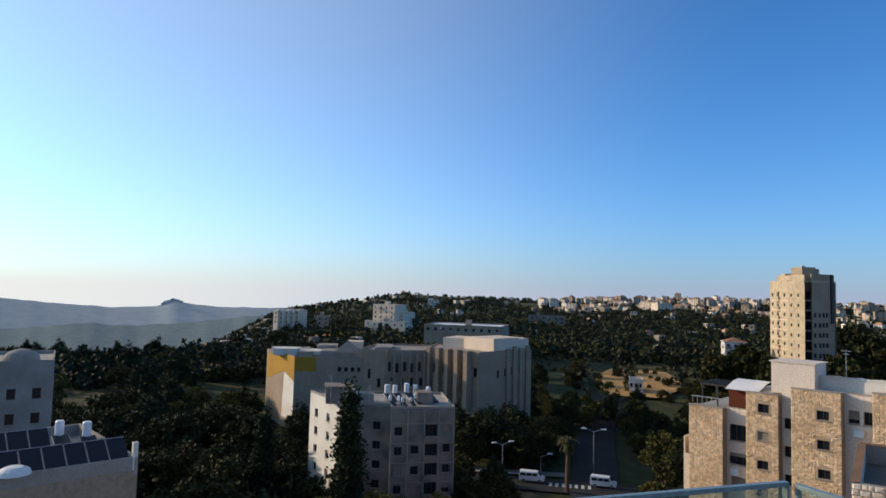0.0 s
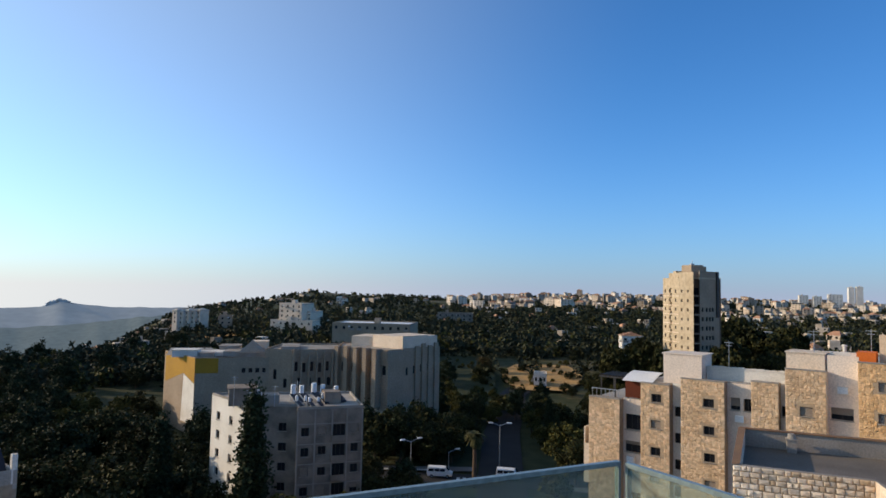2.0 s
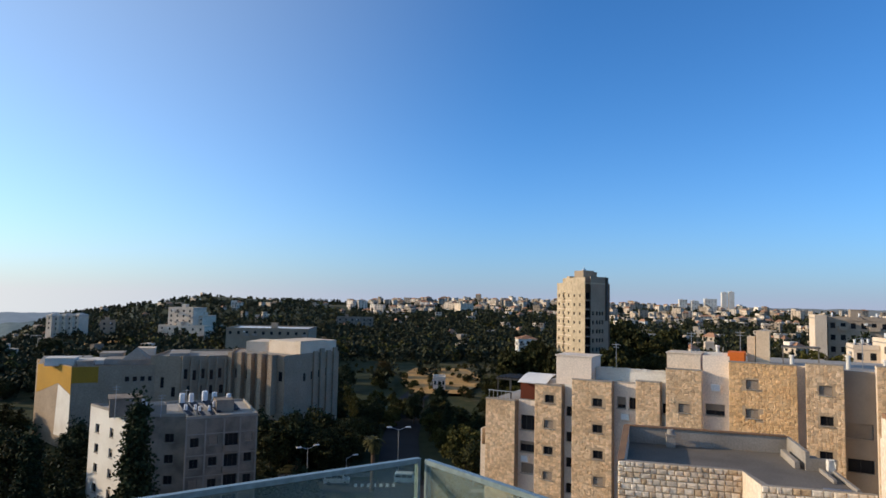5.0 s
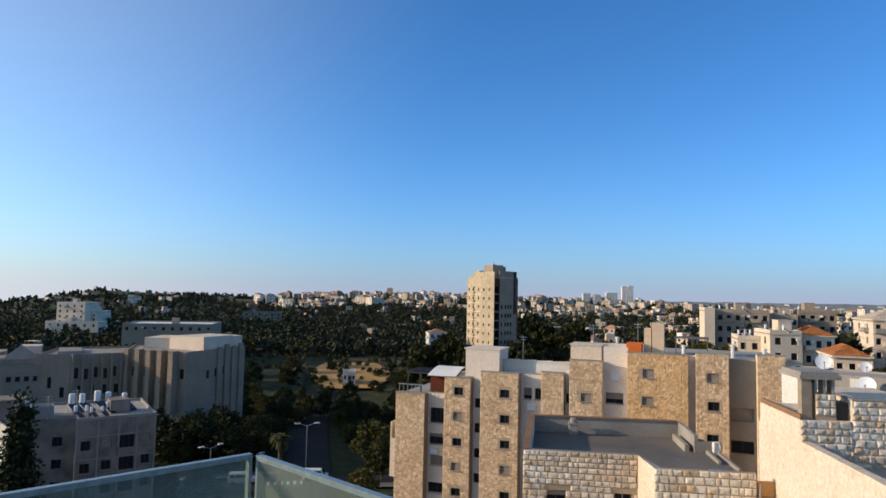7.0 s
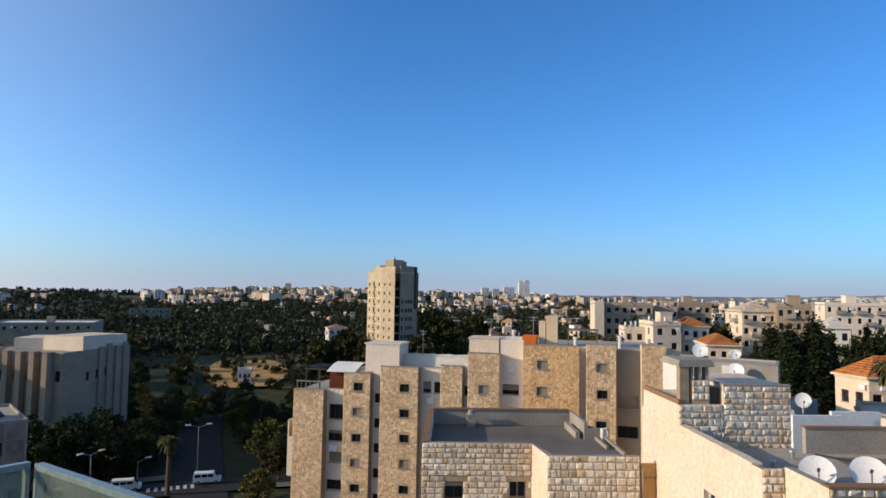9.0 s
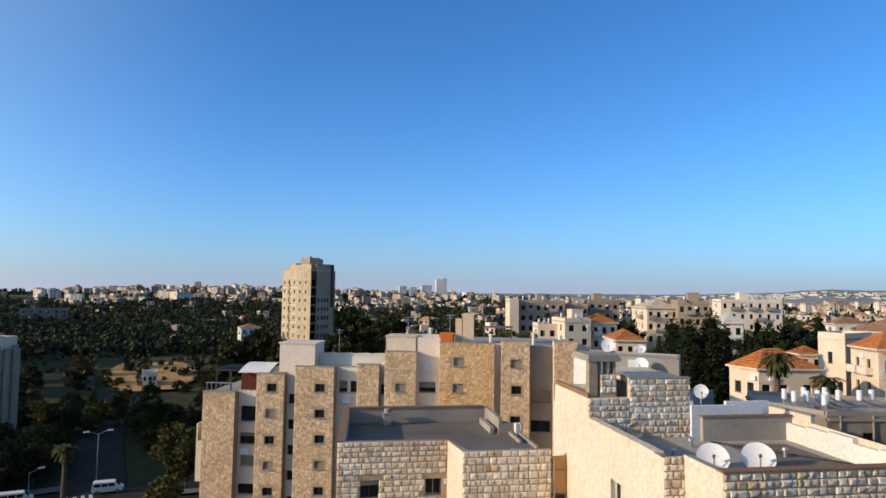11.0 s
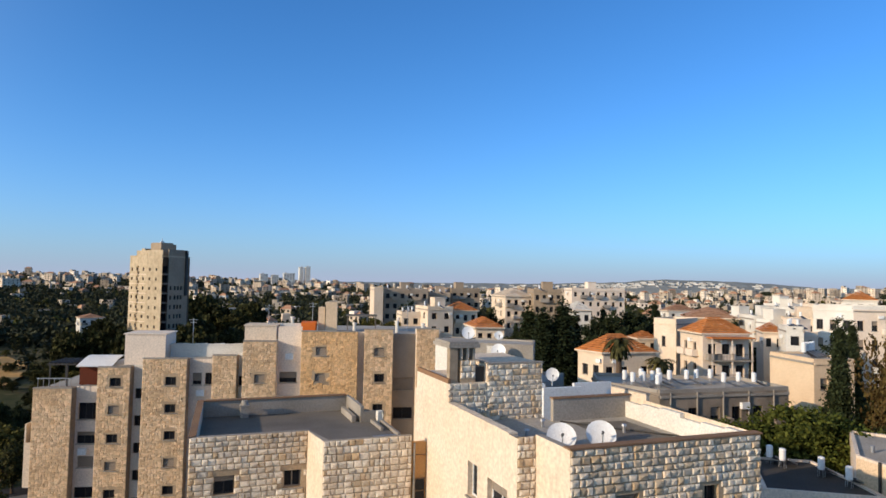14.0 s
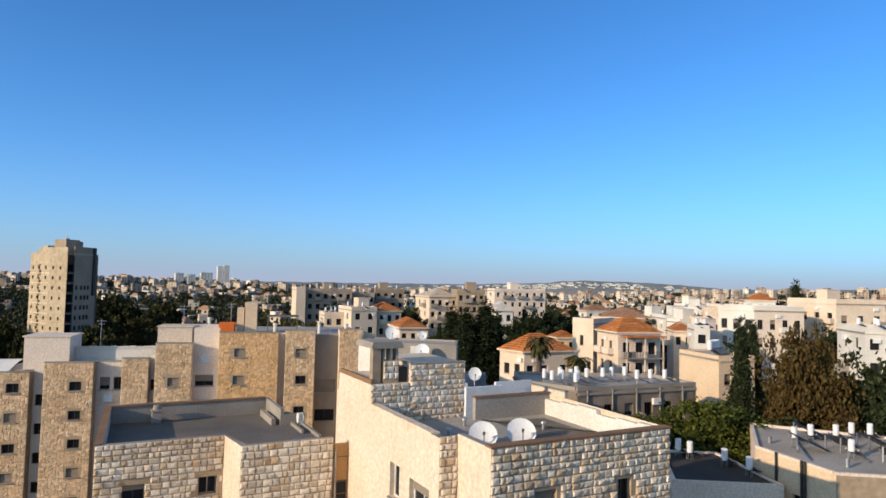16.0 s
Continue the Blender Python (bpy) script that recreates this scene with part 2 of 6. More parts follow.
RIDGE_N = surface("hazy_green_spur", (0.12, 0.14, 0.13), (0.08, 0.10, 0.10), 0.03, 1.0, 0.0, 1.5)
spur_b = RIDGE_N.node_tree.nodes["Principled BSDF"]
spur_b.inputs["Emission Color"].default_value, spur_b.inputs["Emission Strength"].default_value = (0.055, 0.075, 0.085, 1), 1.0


# ---- mesh helpers ----
def part(name, bm, material, parent, label=""):
    """Links a bmesh, or a (verts, faces) pair, as one mesh object under a thing or a part."""
    me = bpy.data.meshes.new(name)
    if isinstance(bm, bmesh.types.BMesh):
        bm.to_mesh(me)
        bm.free()
    else:
        me.from_pydata(bm[0], [], bm[1])
    me.materials.append(material)
    ob = new(name, me)
    if parent is not None:
        ob.parent = parent
    if label:
        ob["label"] = label
    return ob


def thing(name, label, category, m=None, group="", kind=""):
    ob = new(name)
    ob.empty_display_size = 0.2
    ob.matrix_basis = m or Matrix()
    return tagged(ob, label, category, group, kind)


class Geo:
    """Gathers boxes and polygons into one vertex list."""

    def __init__(self):
        self.v, self.f = [], []

    def poly(self, pts):
        n = len(self.v)
        self.v += [tuple(p) for p in pts]
        self.f.append(tuple(range(n, n + len(pts))))
        return self

    def box(self, x0, x1, y0, y1, z0, z1, m=None):
        n = len(self.v)
        c = [(x0, y0, z0), (x1, y0, z0), (x1, y1, z0), (x0, y1, z0), (x0, y0, z1), (x1, y0, z1), (x1, y1, z1), (x0, y1, z1)]
        self.v += [tuple(m @ Vector(p)) for p in c] if m else c
        self.f += [tuple(n + i for i in q) for q in ((3, 2, 1, 0), (4, 5, 6, 7), (0, 1, 5, 4), (1, 2, 6, 5), (2, 3, 7, 6), (3, 0, 4, 7))]
        return self

    def tube(self, a, b, r0, r1=None, n=8, caps=True):
        a, b = Vector(a), Vector(b)
        r1 = r0 if r1 is None else r1
        q = (b - a).to_track_quat("Z", "Y")
        k = len(self.v)
        for c, r in ((a, r0), (b, r1)):
            for i in range(n):
                t = 2 * math.pi * i / n
                self.v.append(tuple(c + q @ Vector((r * math.cos(t), r * math.sin(t), 0))))
        self.f += [(k + i, k + (i + 1) % n, k + n + (i + 1) % n, k + n + i) for i in range(n)]
        if caps:
            self.f += [tuple(k + n + i for i in range(n)), tuple(k + i for i in reversed(range(n)))]
        return self

    def ring(self, profile, n=16):
        """A turned shape round z from (radius, z) pairs."""
        k = len(self.v)
        for r, z in profile:
            for i in range(n):
                t = 2 * math.pi * i / n
                self.v.append((r * math.cos(t), r * math.sin(t), z))
        for j in range(len(profile) - 1):
            for i in range(n):
                a, b = k + j * n + i, k + j * n + (i + 1) % n
                self.f.append((a, b, b + n, a + n))
        self.f.append(tuple(k + i for i in reversed(range(n))))
        self.f.append(tuple(k + (len(profile) - 1) * n + i for i in range(n)))
        return self

    def holed(self, w, h, holes, m, reveal=0.25):
        """A wall face w wide and h high in the x-z plane of m, with openings (x0, x1, z0, z1) and their reveals, which go to +y."""
        xs = sorted({0.0, w, *[x for o in holes for x in o[:2]]})
        zs = sorted({0.0, h, *[z for o in holes for z in o[2:]]})
        for i in range(len(xs) - 1):
            for j in range(len(zs) - 1):
                cx, cz = (xs[i] + xs[i + 1]) / 2, (zs[j] + zs[j + 1]) / 2
                if any(o[0] < cx < o[1] and o[2] < cz < o[3] for o in holes):
                    continue
                self.poly([m @ Vector(p) for p in ((xs[i], 0, zs[j]), (xs[i + 1], 0, zs[j]), (xs[i + 1], 0, zs[j + 1]), (xs[i], 0, zs[j + 1]))])
        r = reveal
        for a, b, c, d in holes:
            for q in (((a, 0, c), (a, 0, d), (a, r, d), (a, r, c)), ((b, 0, d), (b, 0, c), (b, r, c), (b, r, d)),
                      ((a, 0, d), (b, 0, d), (b, r, d), (a, r, d)), ((b, 0, c), (a, 0, c), (a, r, c), (b, r, c))):
                self.poly([m @ Vector(p) for p in q])
        return self

    @property
    def data(self):
        return self.v, self.f


def at_axes(x, y, z, along):
    """A frame at (x, y, z) whose x runs along the given plan direction and whose y runs away from the facade's front."""
    return pose(x, y, z, 0, 0, math.degrees(math.atan2(along[1], along[0])))


def polar(az, d):
    return -math.sin(radians(az)) * d, math.cos(radians(az)) * d


SASH = {}


def window(parent, m, w, h, glass=None, frame_mat=None, bars=1, shutter=0.0, sill=True):
    """A window in an opening: frame with mullions, pane, optional roller shutter drawn part of the way down, and a sill."""
    glass, frame_mat = glass or GLASS_D, frame_mat or DARK_M
    key = (round(w, 2), round(h, 2), glass.name, frame_mat.name, bars, shutter, sill)
    if key not in SASH:
        g = Geo()
        t = 0.06
        g.box(0, w, 0, 0.05, 0, t).box(0, w, 0, 0.05, h - t, h).box(0, t, 0, 0.05, t, h - t).box(w - t, w, 0, 0.05, t, h - t)
        for i in range(bars):
            c = w * (i + 1) / (bars + 1)
            g.box(c - t / 2, c + t / 2, 0.003, 0.05, t, h - t)
        pane = Geo().box(0.01, w - 0.01, 0.06, 0.08, 0.01, h - 0.01)
        sh = None
        if shutter:
            sh = Geo()
            n = max(3, int(h * shutter / 0.09))
            step = h * shutter / n
            edge = [(-0.03 + 0.02 * (k % 2), h - (k // 2 + 0.85 * (k % 2)) * step) for k in range(2 * n)]
            sh.v = [(x, y, z) for y, z in edge for x in (0.02, w - 0.02)]
            sh.f = [(2 * k, 2 * k + 2, 2 * k + 3, 2 * k + 1) for k in range(2 * n - 1)]
        SASH[key] = [g.data, pane.data, sh.data if sh else None, Geo().box(-0.08, w + 0.08, -0.33, -0.005, -0.07, -0.003).data if sill else None]
        made = []
        for nm, d, mt in zip(("window", "pane", "roller_shutter", "sill"), SASH[key], (frame_mat, glass, SHUTTER, CONCRETE)):
            if d is None:
                made.append(None)
                continue
            me = bpy.data.meshes.new(nm)
            me.from_pydata(d[0], [], d[1])
            me.materials.append(mt)
            made.append(me)
        SASH[key] = made
    fr = new("window", SASH[key][0])
    fr.parent = parent
    fr.matrix_basis = m
    for nm, me in zip(("pane", "roller_shutter", "sill"), SASH[key][1:]):
        if me:
            o = new(nm, me)
            o.parent = fr
    return fr


def facade(parent, m, w, h, wins, material, name="wall", reveal=0.25, **kw):
    """One wall with its openings and a window in each. wins: (x centre, sill height, width, height[, options])."""
    holes = [(x - a / 2, x + a / 2, z, z + b) for x, z, a, b, *_ in wins]
    ob = part(name, Geo().holed(w, h, holes, m, reveal).data, material, parent)
    for x, z, a, b, *o in wins:
        window(parent, m @ pose(x - a / 2, reveal - 0.02, z), a, b, **{**kw, **(o[0] if o else {})})
    return ob


def sides(w, d):
    """Frames of a block's four walls, each with x along the wall and y inwards; the front lies on y = 0."""
    return [pose(0, 0, 0), pose(w, 0, 0, 0, 0, 90), pose(w, d, 0, 0, 0, 180), pose(0, d, 0, 0, 0, 270)]

# ---- ground ----
NEAR_D = np.array([0, 40, 100, 130, 200, 300, 500, 800, 1200, 1600, 2400, 4600.0])
NEAR_Z = np.array([6, 5, 1.5, 0, 1.2, 6, 8, 14, 24, 30, 20, -40.0])
VALLEY_D = np.array([0, 60, 110, 200, 300, 420, 700, 1300, 2200, 3000, 4600.0])
VALLEY_Z = np.array([6, 3, 2, 2, 2, -14, -70, -170, -260, -300, -330.0])
SLOPE_D = np.array([0, 35, 50, 80, 150, 300, 600, 800, 1200, 1600, 2400, 4600.0])
SLOPE_Z = np.array([6, 8, 13, 18.5, 20, 17, 17, 19, 26, 30, 20, -40.0])
CREST_AZ = np.array([-180, -130, -98, -90, -75, -60, -48, -41, -30, -23, -20, -14, -6.6, 0, 5, 9, 14, 60, 180.0])
CREST_EL = np.array([-0.2, -0.2, 0.0, -0.4, -0.9, -0.9, -0.7, -0.45, -0.38, -0.25, -0.38, -0.66, -0.5, -0.28, -1.05, -1.7, -2.2, -2.2, -0.2])


def ground_z(x, y):
    x, y = np.asarray(x, float), np.asarray(y, float)
    d = np.hypot(x, y)
    az = np.degrees(np.arctan2(-x, y))
    crest = EYE + 1600 * np.tan(np.radians(np.interp(az, CREST_AZ, CREST_EL)))
    lift = np.interp(d, [300, 1600, 2400, 4600], [0, 1, 1.9, 4.0])
    hill = np.interp(d, NEAR_D, NEAR_Z) + lift * (crest - 30)
    rise = np.interp(d, SLOPE_D, SLOPE_Z) + lift * (crest - 30)
    q = np.clip((-az - 51) / 11, 0, 1) * np.clip((az + 150) / 20, 0, 1)
    q = q * q * (3 - 2 * q)
    hill = hill * (1 - q) + rise * q
    vale = np.interp(d, VALLEY_D, VALLEY_Z)
    s = np.clip((az - 9) / 16, 0, 1) * np.clip((150 - az) / 30, 0, 1)
    s = s * s * (3 - 2 * s)
    bumps = np.sin(x * 0.011 + 1.3) * np.cos(y * 0.013) * np.interp(d, [150, 500, 1600], [0, 2.0, 4.0])
    return hill * (1 - s) + vale * s + bumps


def build_ground():
    rings = np.concatenate([[2.0], np.geomspace(12, 4600, 110)])
    azs = np.radians(np.arange(0, 360, 1.0))
    X, Y = -np.sin(azs)[None] * rings[:, None], np.cos(azs)[None] * rings[:, None]
    Z = ground_z(X, Y)
    v = np.stack([X, Y, Z], -1).reshape(-1, 3).tolist()
    n = len(azs)
    f = [(r * n + i, r * n + (i + 1) % n, (r + 1) * n + (i + 1) % n, (r + 1) * n + i) for r in range(len(rings) - 1) for i in range(n)]
    f.append(tuple(range(n))[::-1])
    ob = part("ground", (v, [q[::-1] for q in f]), GROUND, None)
    for p in ob.data.polygons:
        p.use_smooth = True
    tagged(ob, "hilly ground with dark scrub and dry grass", "ground", kind="structure")


build_ground()


def ridge(name, az0, az1, d, crest, foot, material, label, wobble):
    """A far ridge: a slope from its foot up to an uneven crest, given by (azimuth, elevation) pairs."""
    n = 160
    v, f = [], []
    ca, ce = [c[0] for c in crest], [c[1] for c in crest]
    for j in range(9):
        t = j / 8
        for i in range(n + 1):
            az = az0 + (az1 - az0) * i / n
            el = float(np.interp(az, ca, ce))
            dd = d * (0.72 + 0.28 * t)
            top = EYE + d * math.tan(radians(el)) + wobble * noise.noise((az * 0.9, 3.1, 0.0)) * t
            x, y = polar(az, dd + wobble * 2 * noise.noise((az * 0.5, t * 3, 7.0)))
            v.append((x, y, foot + (top - foot) * t ** 0.8 + wobble * 0.5 * noise.noise((az * 0.8, t * 5, 1.0)) * (1 - t)))
    for j in range(8):
        for i in range(n):
            a = j * (n + 1) + i
            f.append((a, a + n + 1, a + n + 2, a + 1))
    ob = part(name, (v, f), material, None)
    for p in ob.data.polygons:
        p.use_smooth = True
    return tagged(ob, label, "hills", kind="structure")


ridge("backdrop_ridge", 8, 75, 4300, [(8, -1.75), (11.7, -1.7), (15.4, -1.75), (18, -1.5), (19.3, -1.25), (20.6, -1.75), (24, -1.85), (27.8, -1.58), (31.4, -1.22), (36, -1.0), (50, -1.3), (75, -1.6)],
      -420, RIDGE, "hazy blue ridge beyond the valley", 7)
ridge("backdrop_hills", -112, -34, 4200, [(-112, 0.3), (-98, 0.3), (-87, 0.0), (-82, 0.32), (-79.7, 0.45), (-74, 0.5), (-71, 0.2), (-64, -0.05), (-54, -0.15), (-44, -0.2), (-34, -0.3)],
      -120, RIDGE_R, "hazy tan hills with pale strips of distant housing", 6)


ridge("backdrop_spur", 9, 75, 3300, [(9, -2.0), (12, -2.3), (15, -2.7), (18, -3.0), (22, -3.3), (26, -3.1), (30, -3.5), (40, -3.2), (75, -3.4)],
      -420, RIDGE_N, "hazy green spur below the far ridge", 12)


def ridge_town():
    """Strips of pale housing on the far hills, and a walled settlement on the far ridge."""
    r = random.Random(31)
    g = Geo()
    for _ in range(230):
        az = r.choice((r.gauss(-71, 3.0), r.gauss(-80, 4.0), r.uniform(-92, -46)))
        el = float(np.interp(az, [-112, -98, -87, -82, -79.7, -74, -71, -64, -54, -44, -34], [0.3, 0.3, 0.0, 0.32, 0.45, 0.5, 0.2, -0.05, -0.15, -0.2, -0.3]))
        t = r.choice((0.84, 0.89, 0.79, 0.73)) + r.uniform(-0.012, 0.012)
        top = EYE + 4200 * math.tan(radians(el))
        x, y = polar(az, 4200 * (0.72 + 0.28 * t))
        z = -120 + (top + 120) * t ** 0.8
        w = r.uniform(10, 48)
        g.box(-w / 2, w / 2, -6, 6, -6, r.uniform(3, 7), pose(x, y, z, 0, 0, az - 30))
    for k in range(16):
        az = 18.5 + k * 0.11
        x, y = polar(az, 4280)
        top = EYE + 4300 * math.tan(radians(-1.3 - abs(az - 19.3) * 0.25))
        g.box(-7, 7, -6, 6, -20, r.uniform(4, 26 - abs(k - 8) * 2), pose(x, y, top, 0, 0, az))
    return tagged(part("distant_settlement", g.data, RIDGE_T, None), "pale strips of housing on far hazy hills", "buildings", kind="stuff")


# distance haze is put into this greyed housing colour
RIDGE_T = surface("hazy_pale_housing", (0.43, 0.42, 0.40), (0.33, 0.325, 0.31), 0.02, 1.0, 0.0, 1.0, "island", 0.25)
ridge_town()


# ---- plants ----
def crown(seed, rx, rz, clumps, leaves, size, tall=False):
    """Leaf cards gathered in clumps through an uneven crown."""
    r = random.Random(seed)
    v, f = [], []
    for _ in range(clumps):
        while True:
            p = Vector((r.uniform(-1, 1), r.uniform(-1, 1), r.uniform(-1, 1)))
            if 0.25 < p.length < 1:
                break
        k = 1 + 0.35 * noise.noise(p * 1.7 + Vector((seed, 0, 0)))
        if tall:
            t = (p.z + 1) / 2
            prof = (0.75 + 0.25 * math.sin(t * 5)) * (1 - t ** 2.2) + 0.05
            flat = Vector((p.x, p.y, 0)).normalized() * r.uniform(0.35, 1) * prof
            c = Vector((flat.x * rx, flat.y * rx, p.z * rz))
        else:
            c = Vector((p.x * rx * k, p.y * rx * k, p.z * rz * k))
        cr = (0.55 if tall else 0.22) * (rx if tall else (rx + rz) / 2) * r.uniform(0.6, 1.2)
        for _ in range(leaves):
            o = Vector((r.gauss(0, 0.5), r.gauss(0, 0.5), r.gauss(0, 0.42))) * cr
            s = size * r.uniform(0.6, 1.4)
            e = Euler((r.uniform(-1.1, 1.1), r.uniform(-1.1, 1.1), r.uniform(0, 6.3)))
            n = len(v)
            for q in ((-s, -s * 0.5, 0), (s * 0.2, -s * 0.7, 0.1 * s), (s, s * 0.3, 0), (-s * 0.3, s * 0.7, 0.1 * s)):
                w = Vector(q)
                w.rotate(e)
                v.append(tuple(c + o + w))
            f.append((n, n + 1, n + 2, n + 3))
    return v, f


def trunk(h, r, spread, seed, limbs=5):
    g, rr = Geo(), random.Random(seed)
    top = Vector((rr.uniform(-0.3, 0.3), rr.uniform(-0.3, 0.3), h))
    g.tube((0, 0, -0.6), top, r, r * 0.6, 8)
    for i in range(limbs):
        t = 2 * math.pi * i / max(limbs, 1) + rr.uniform(-0.4, 0.4)
        b = top * rr.uniform(0.75, 1.0)
        g.tube(b, b + Vector((math.cos(t) * spread, math.sin(t) * spread, spread * rr.uniform(0.7, 1.3))), r * 0.45, r * 0.12, 6)
    return g.data


def tree_kind(name, label, rx, rz, lift, leaf, seed, clumps=60, leaves=64, size=0.2, tall=False, tr=0.25):
    """A tree with its foot at the origin, kept far below ground as a pattern for its copies."""
    t = thing(name, label, "tree")
    part("trunk", trunk(lift if not tall else rz * 1.2, tr, rx * 0.55, seed, 0 if tall else 6), BARK, t)
    c = part("crown", crown(seed, rx, rz, clumps, leaves, size, tall), leaf, t)
    c.matrix_basis = pose(0, 0, lift + rz * (0.55 if not tall else 0.9))
    return t


TREES = {
    "broad": [tree_kind("tree", "dark green broadleaf tree with a dense uneven crown", 3.6, 2.9, 2.6, LEAF, 11), tree_kind("tree", "dark green broadleaf tree with a wide crown", 4.4, 3.2, 2.8, LEAF, 12, 85)],
    "olive": [tree_kind("tree", "olive green tree with sunlit leaves", 3.0, 2.6, 2.0, LEAF_OLIVE, 13), tree_kind("tree", "yellowish green tree with a loose crown", 2.6, 2.8, 2.0, LEAF_OLIVE, 14, 55)],
    "grove": [tree_kind("tree", "large dark evergreen tree with a heavy rounded crown", 7.0, 6.0, 7.0, LEAF, 21, 210, 46, 0.5, tr=0.4)],
    "pine": [tree_kind("pine_tree", "tall dark pine with a ragged crown", 2.9, 4.2, 3.4, LEAF_CYP, 15, 80)],
    "cypress": [tree_kind("cypress_tree", "slender dark green cypress", 1.15, 6.5, 0.5, LEAF_CYP, 16, 280, 60, 0.13, True, 0.2)],
    "rust": [tree_kind("tree", "tree with reddish brown foliage", 3.4, 3.8, 2.2, LEAF_RUST, 17, 230, 80, 0.115)],
    "bright": [tree_kind("tree", "fresh green bushy tree", 3.2, 2.3, 1.2, LEAF_BRIGHT, 18, 200, 60, 0.12)],
}
USED = set()


def plant(kind, x, y, scale=1.0, z=None, i=0, tall=None, label=""):
    """Sets a tree of that kind on the ground: the pattern itself first, copies after."""
    base = TREES[kind][i % len(TREES[kind])]
    z = float(ground_z(x, y)) - 0.1 if z is None else z
    m = Matrix.LocRotScale((x, y, z), Euler((0, 0, (x * 7.3 + y * 3.1) % 6.28)), (scale, scale, tall or scale))
    if base.name in USED:
        ob = copy_thing(base, m)
        ob.scale = (scale, scale, tall or scale)
    else:
        USED.add(base.name)
        ob = base
        ob.matrix_basis = m
    if label:
        ob["label"] = label
    return ob


def woods():
    """Far trees on the hills, as loose clumps of leaf cards."""
    r = random.Random(5)
    sets = {"far_woods": (LEAF_FAR, [], []), "far_scrub": (LEAF_OLIVE, [], [])}
    n = 0
    while n < 13500:
        az = r.uniform(-104, 36) if n < 8000 else r.uniform(8, 25) if n < 9000 else r.uniform(-72, -12) if n < 12000 else r.uniform(-34, -10)
        d = math.exp(r.uniform(math.log(235), math.log(1750))) if n < 8000 else r.uniform(380, 1600) if n < 9000 else math.exp(r.uniform(math.log(330), math.log(1700 if n < 12000 else 800)))
        if n < 8000 and az > 12 and d > 420 + max(0.0, 24 - az) * 60:
            continue
        x, y = polar(az, d)
        g = noise.noise((x * 0.006, y * 0.006, 2.0))
        if n < 8000 and d > 320 and g < -0.12 - (0.12 if az > -32 else -0.12):
            continue
        if -26 < az < -10 and d < 310 and r.random() < 0.93:
            continue
        n += 1
        mat, v, f = sets["far_woods" if r.random() < 0.92 else "far_scrub"]
        z = float(ground_z(x, y))
        slim = r.random() < 0.2
        rx, rz = (1.3, r.uniform(3.5, 5.5)) if slim else (r.uniform(2.2, 4.5), r.uniform(2.2, 3.8))
        s = 0.6 + d / 1300
        for _ in range(44 if d < 600 else 26):
            p = Vector((r.gauss(0, 0.5) * rx, r.gauss(0, 0.5) * rx, r.uniform(-1, 1) * rz))
            e = Euler((r.uniform(-1.2, 1.2), r.uniform(-1.2, 1.2), r.uniform(0, 6.3)))
            k = len(v)
            for q in ((-s, -s * 0.6, 0), (s, -s * 0.5, 0.2), (s * 0.8, s * 0.6, 0), (-s * 0.7, s * 0.7, 0.2)):
                w = Vector(q)
                w.rotate(e)
                v.append((x + p.x + w.x, y + p.y + w.y, z + rz * 0.8 + p.z + w.z))
            f.append((k, k + 1, k + 2, k + 3))
    for nm, (mat, v, f) in sets.items():
        tagged(part(nm, (v, f), mat, None), "distant dark green trees over the hillsides", "trees", kind="stuff")


woods()


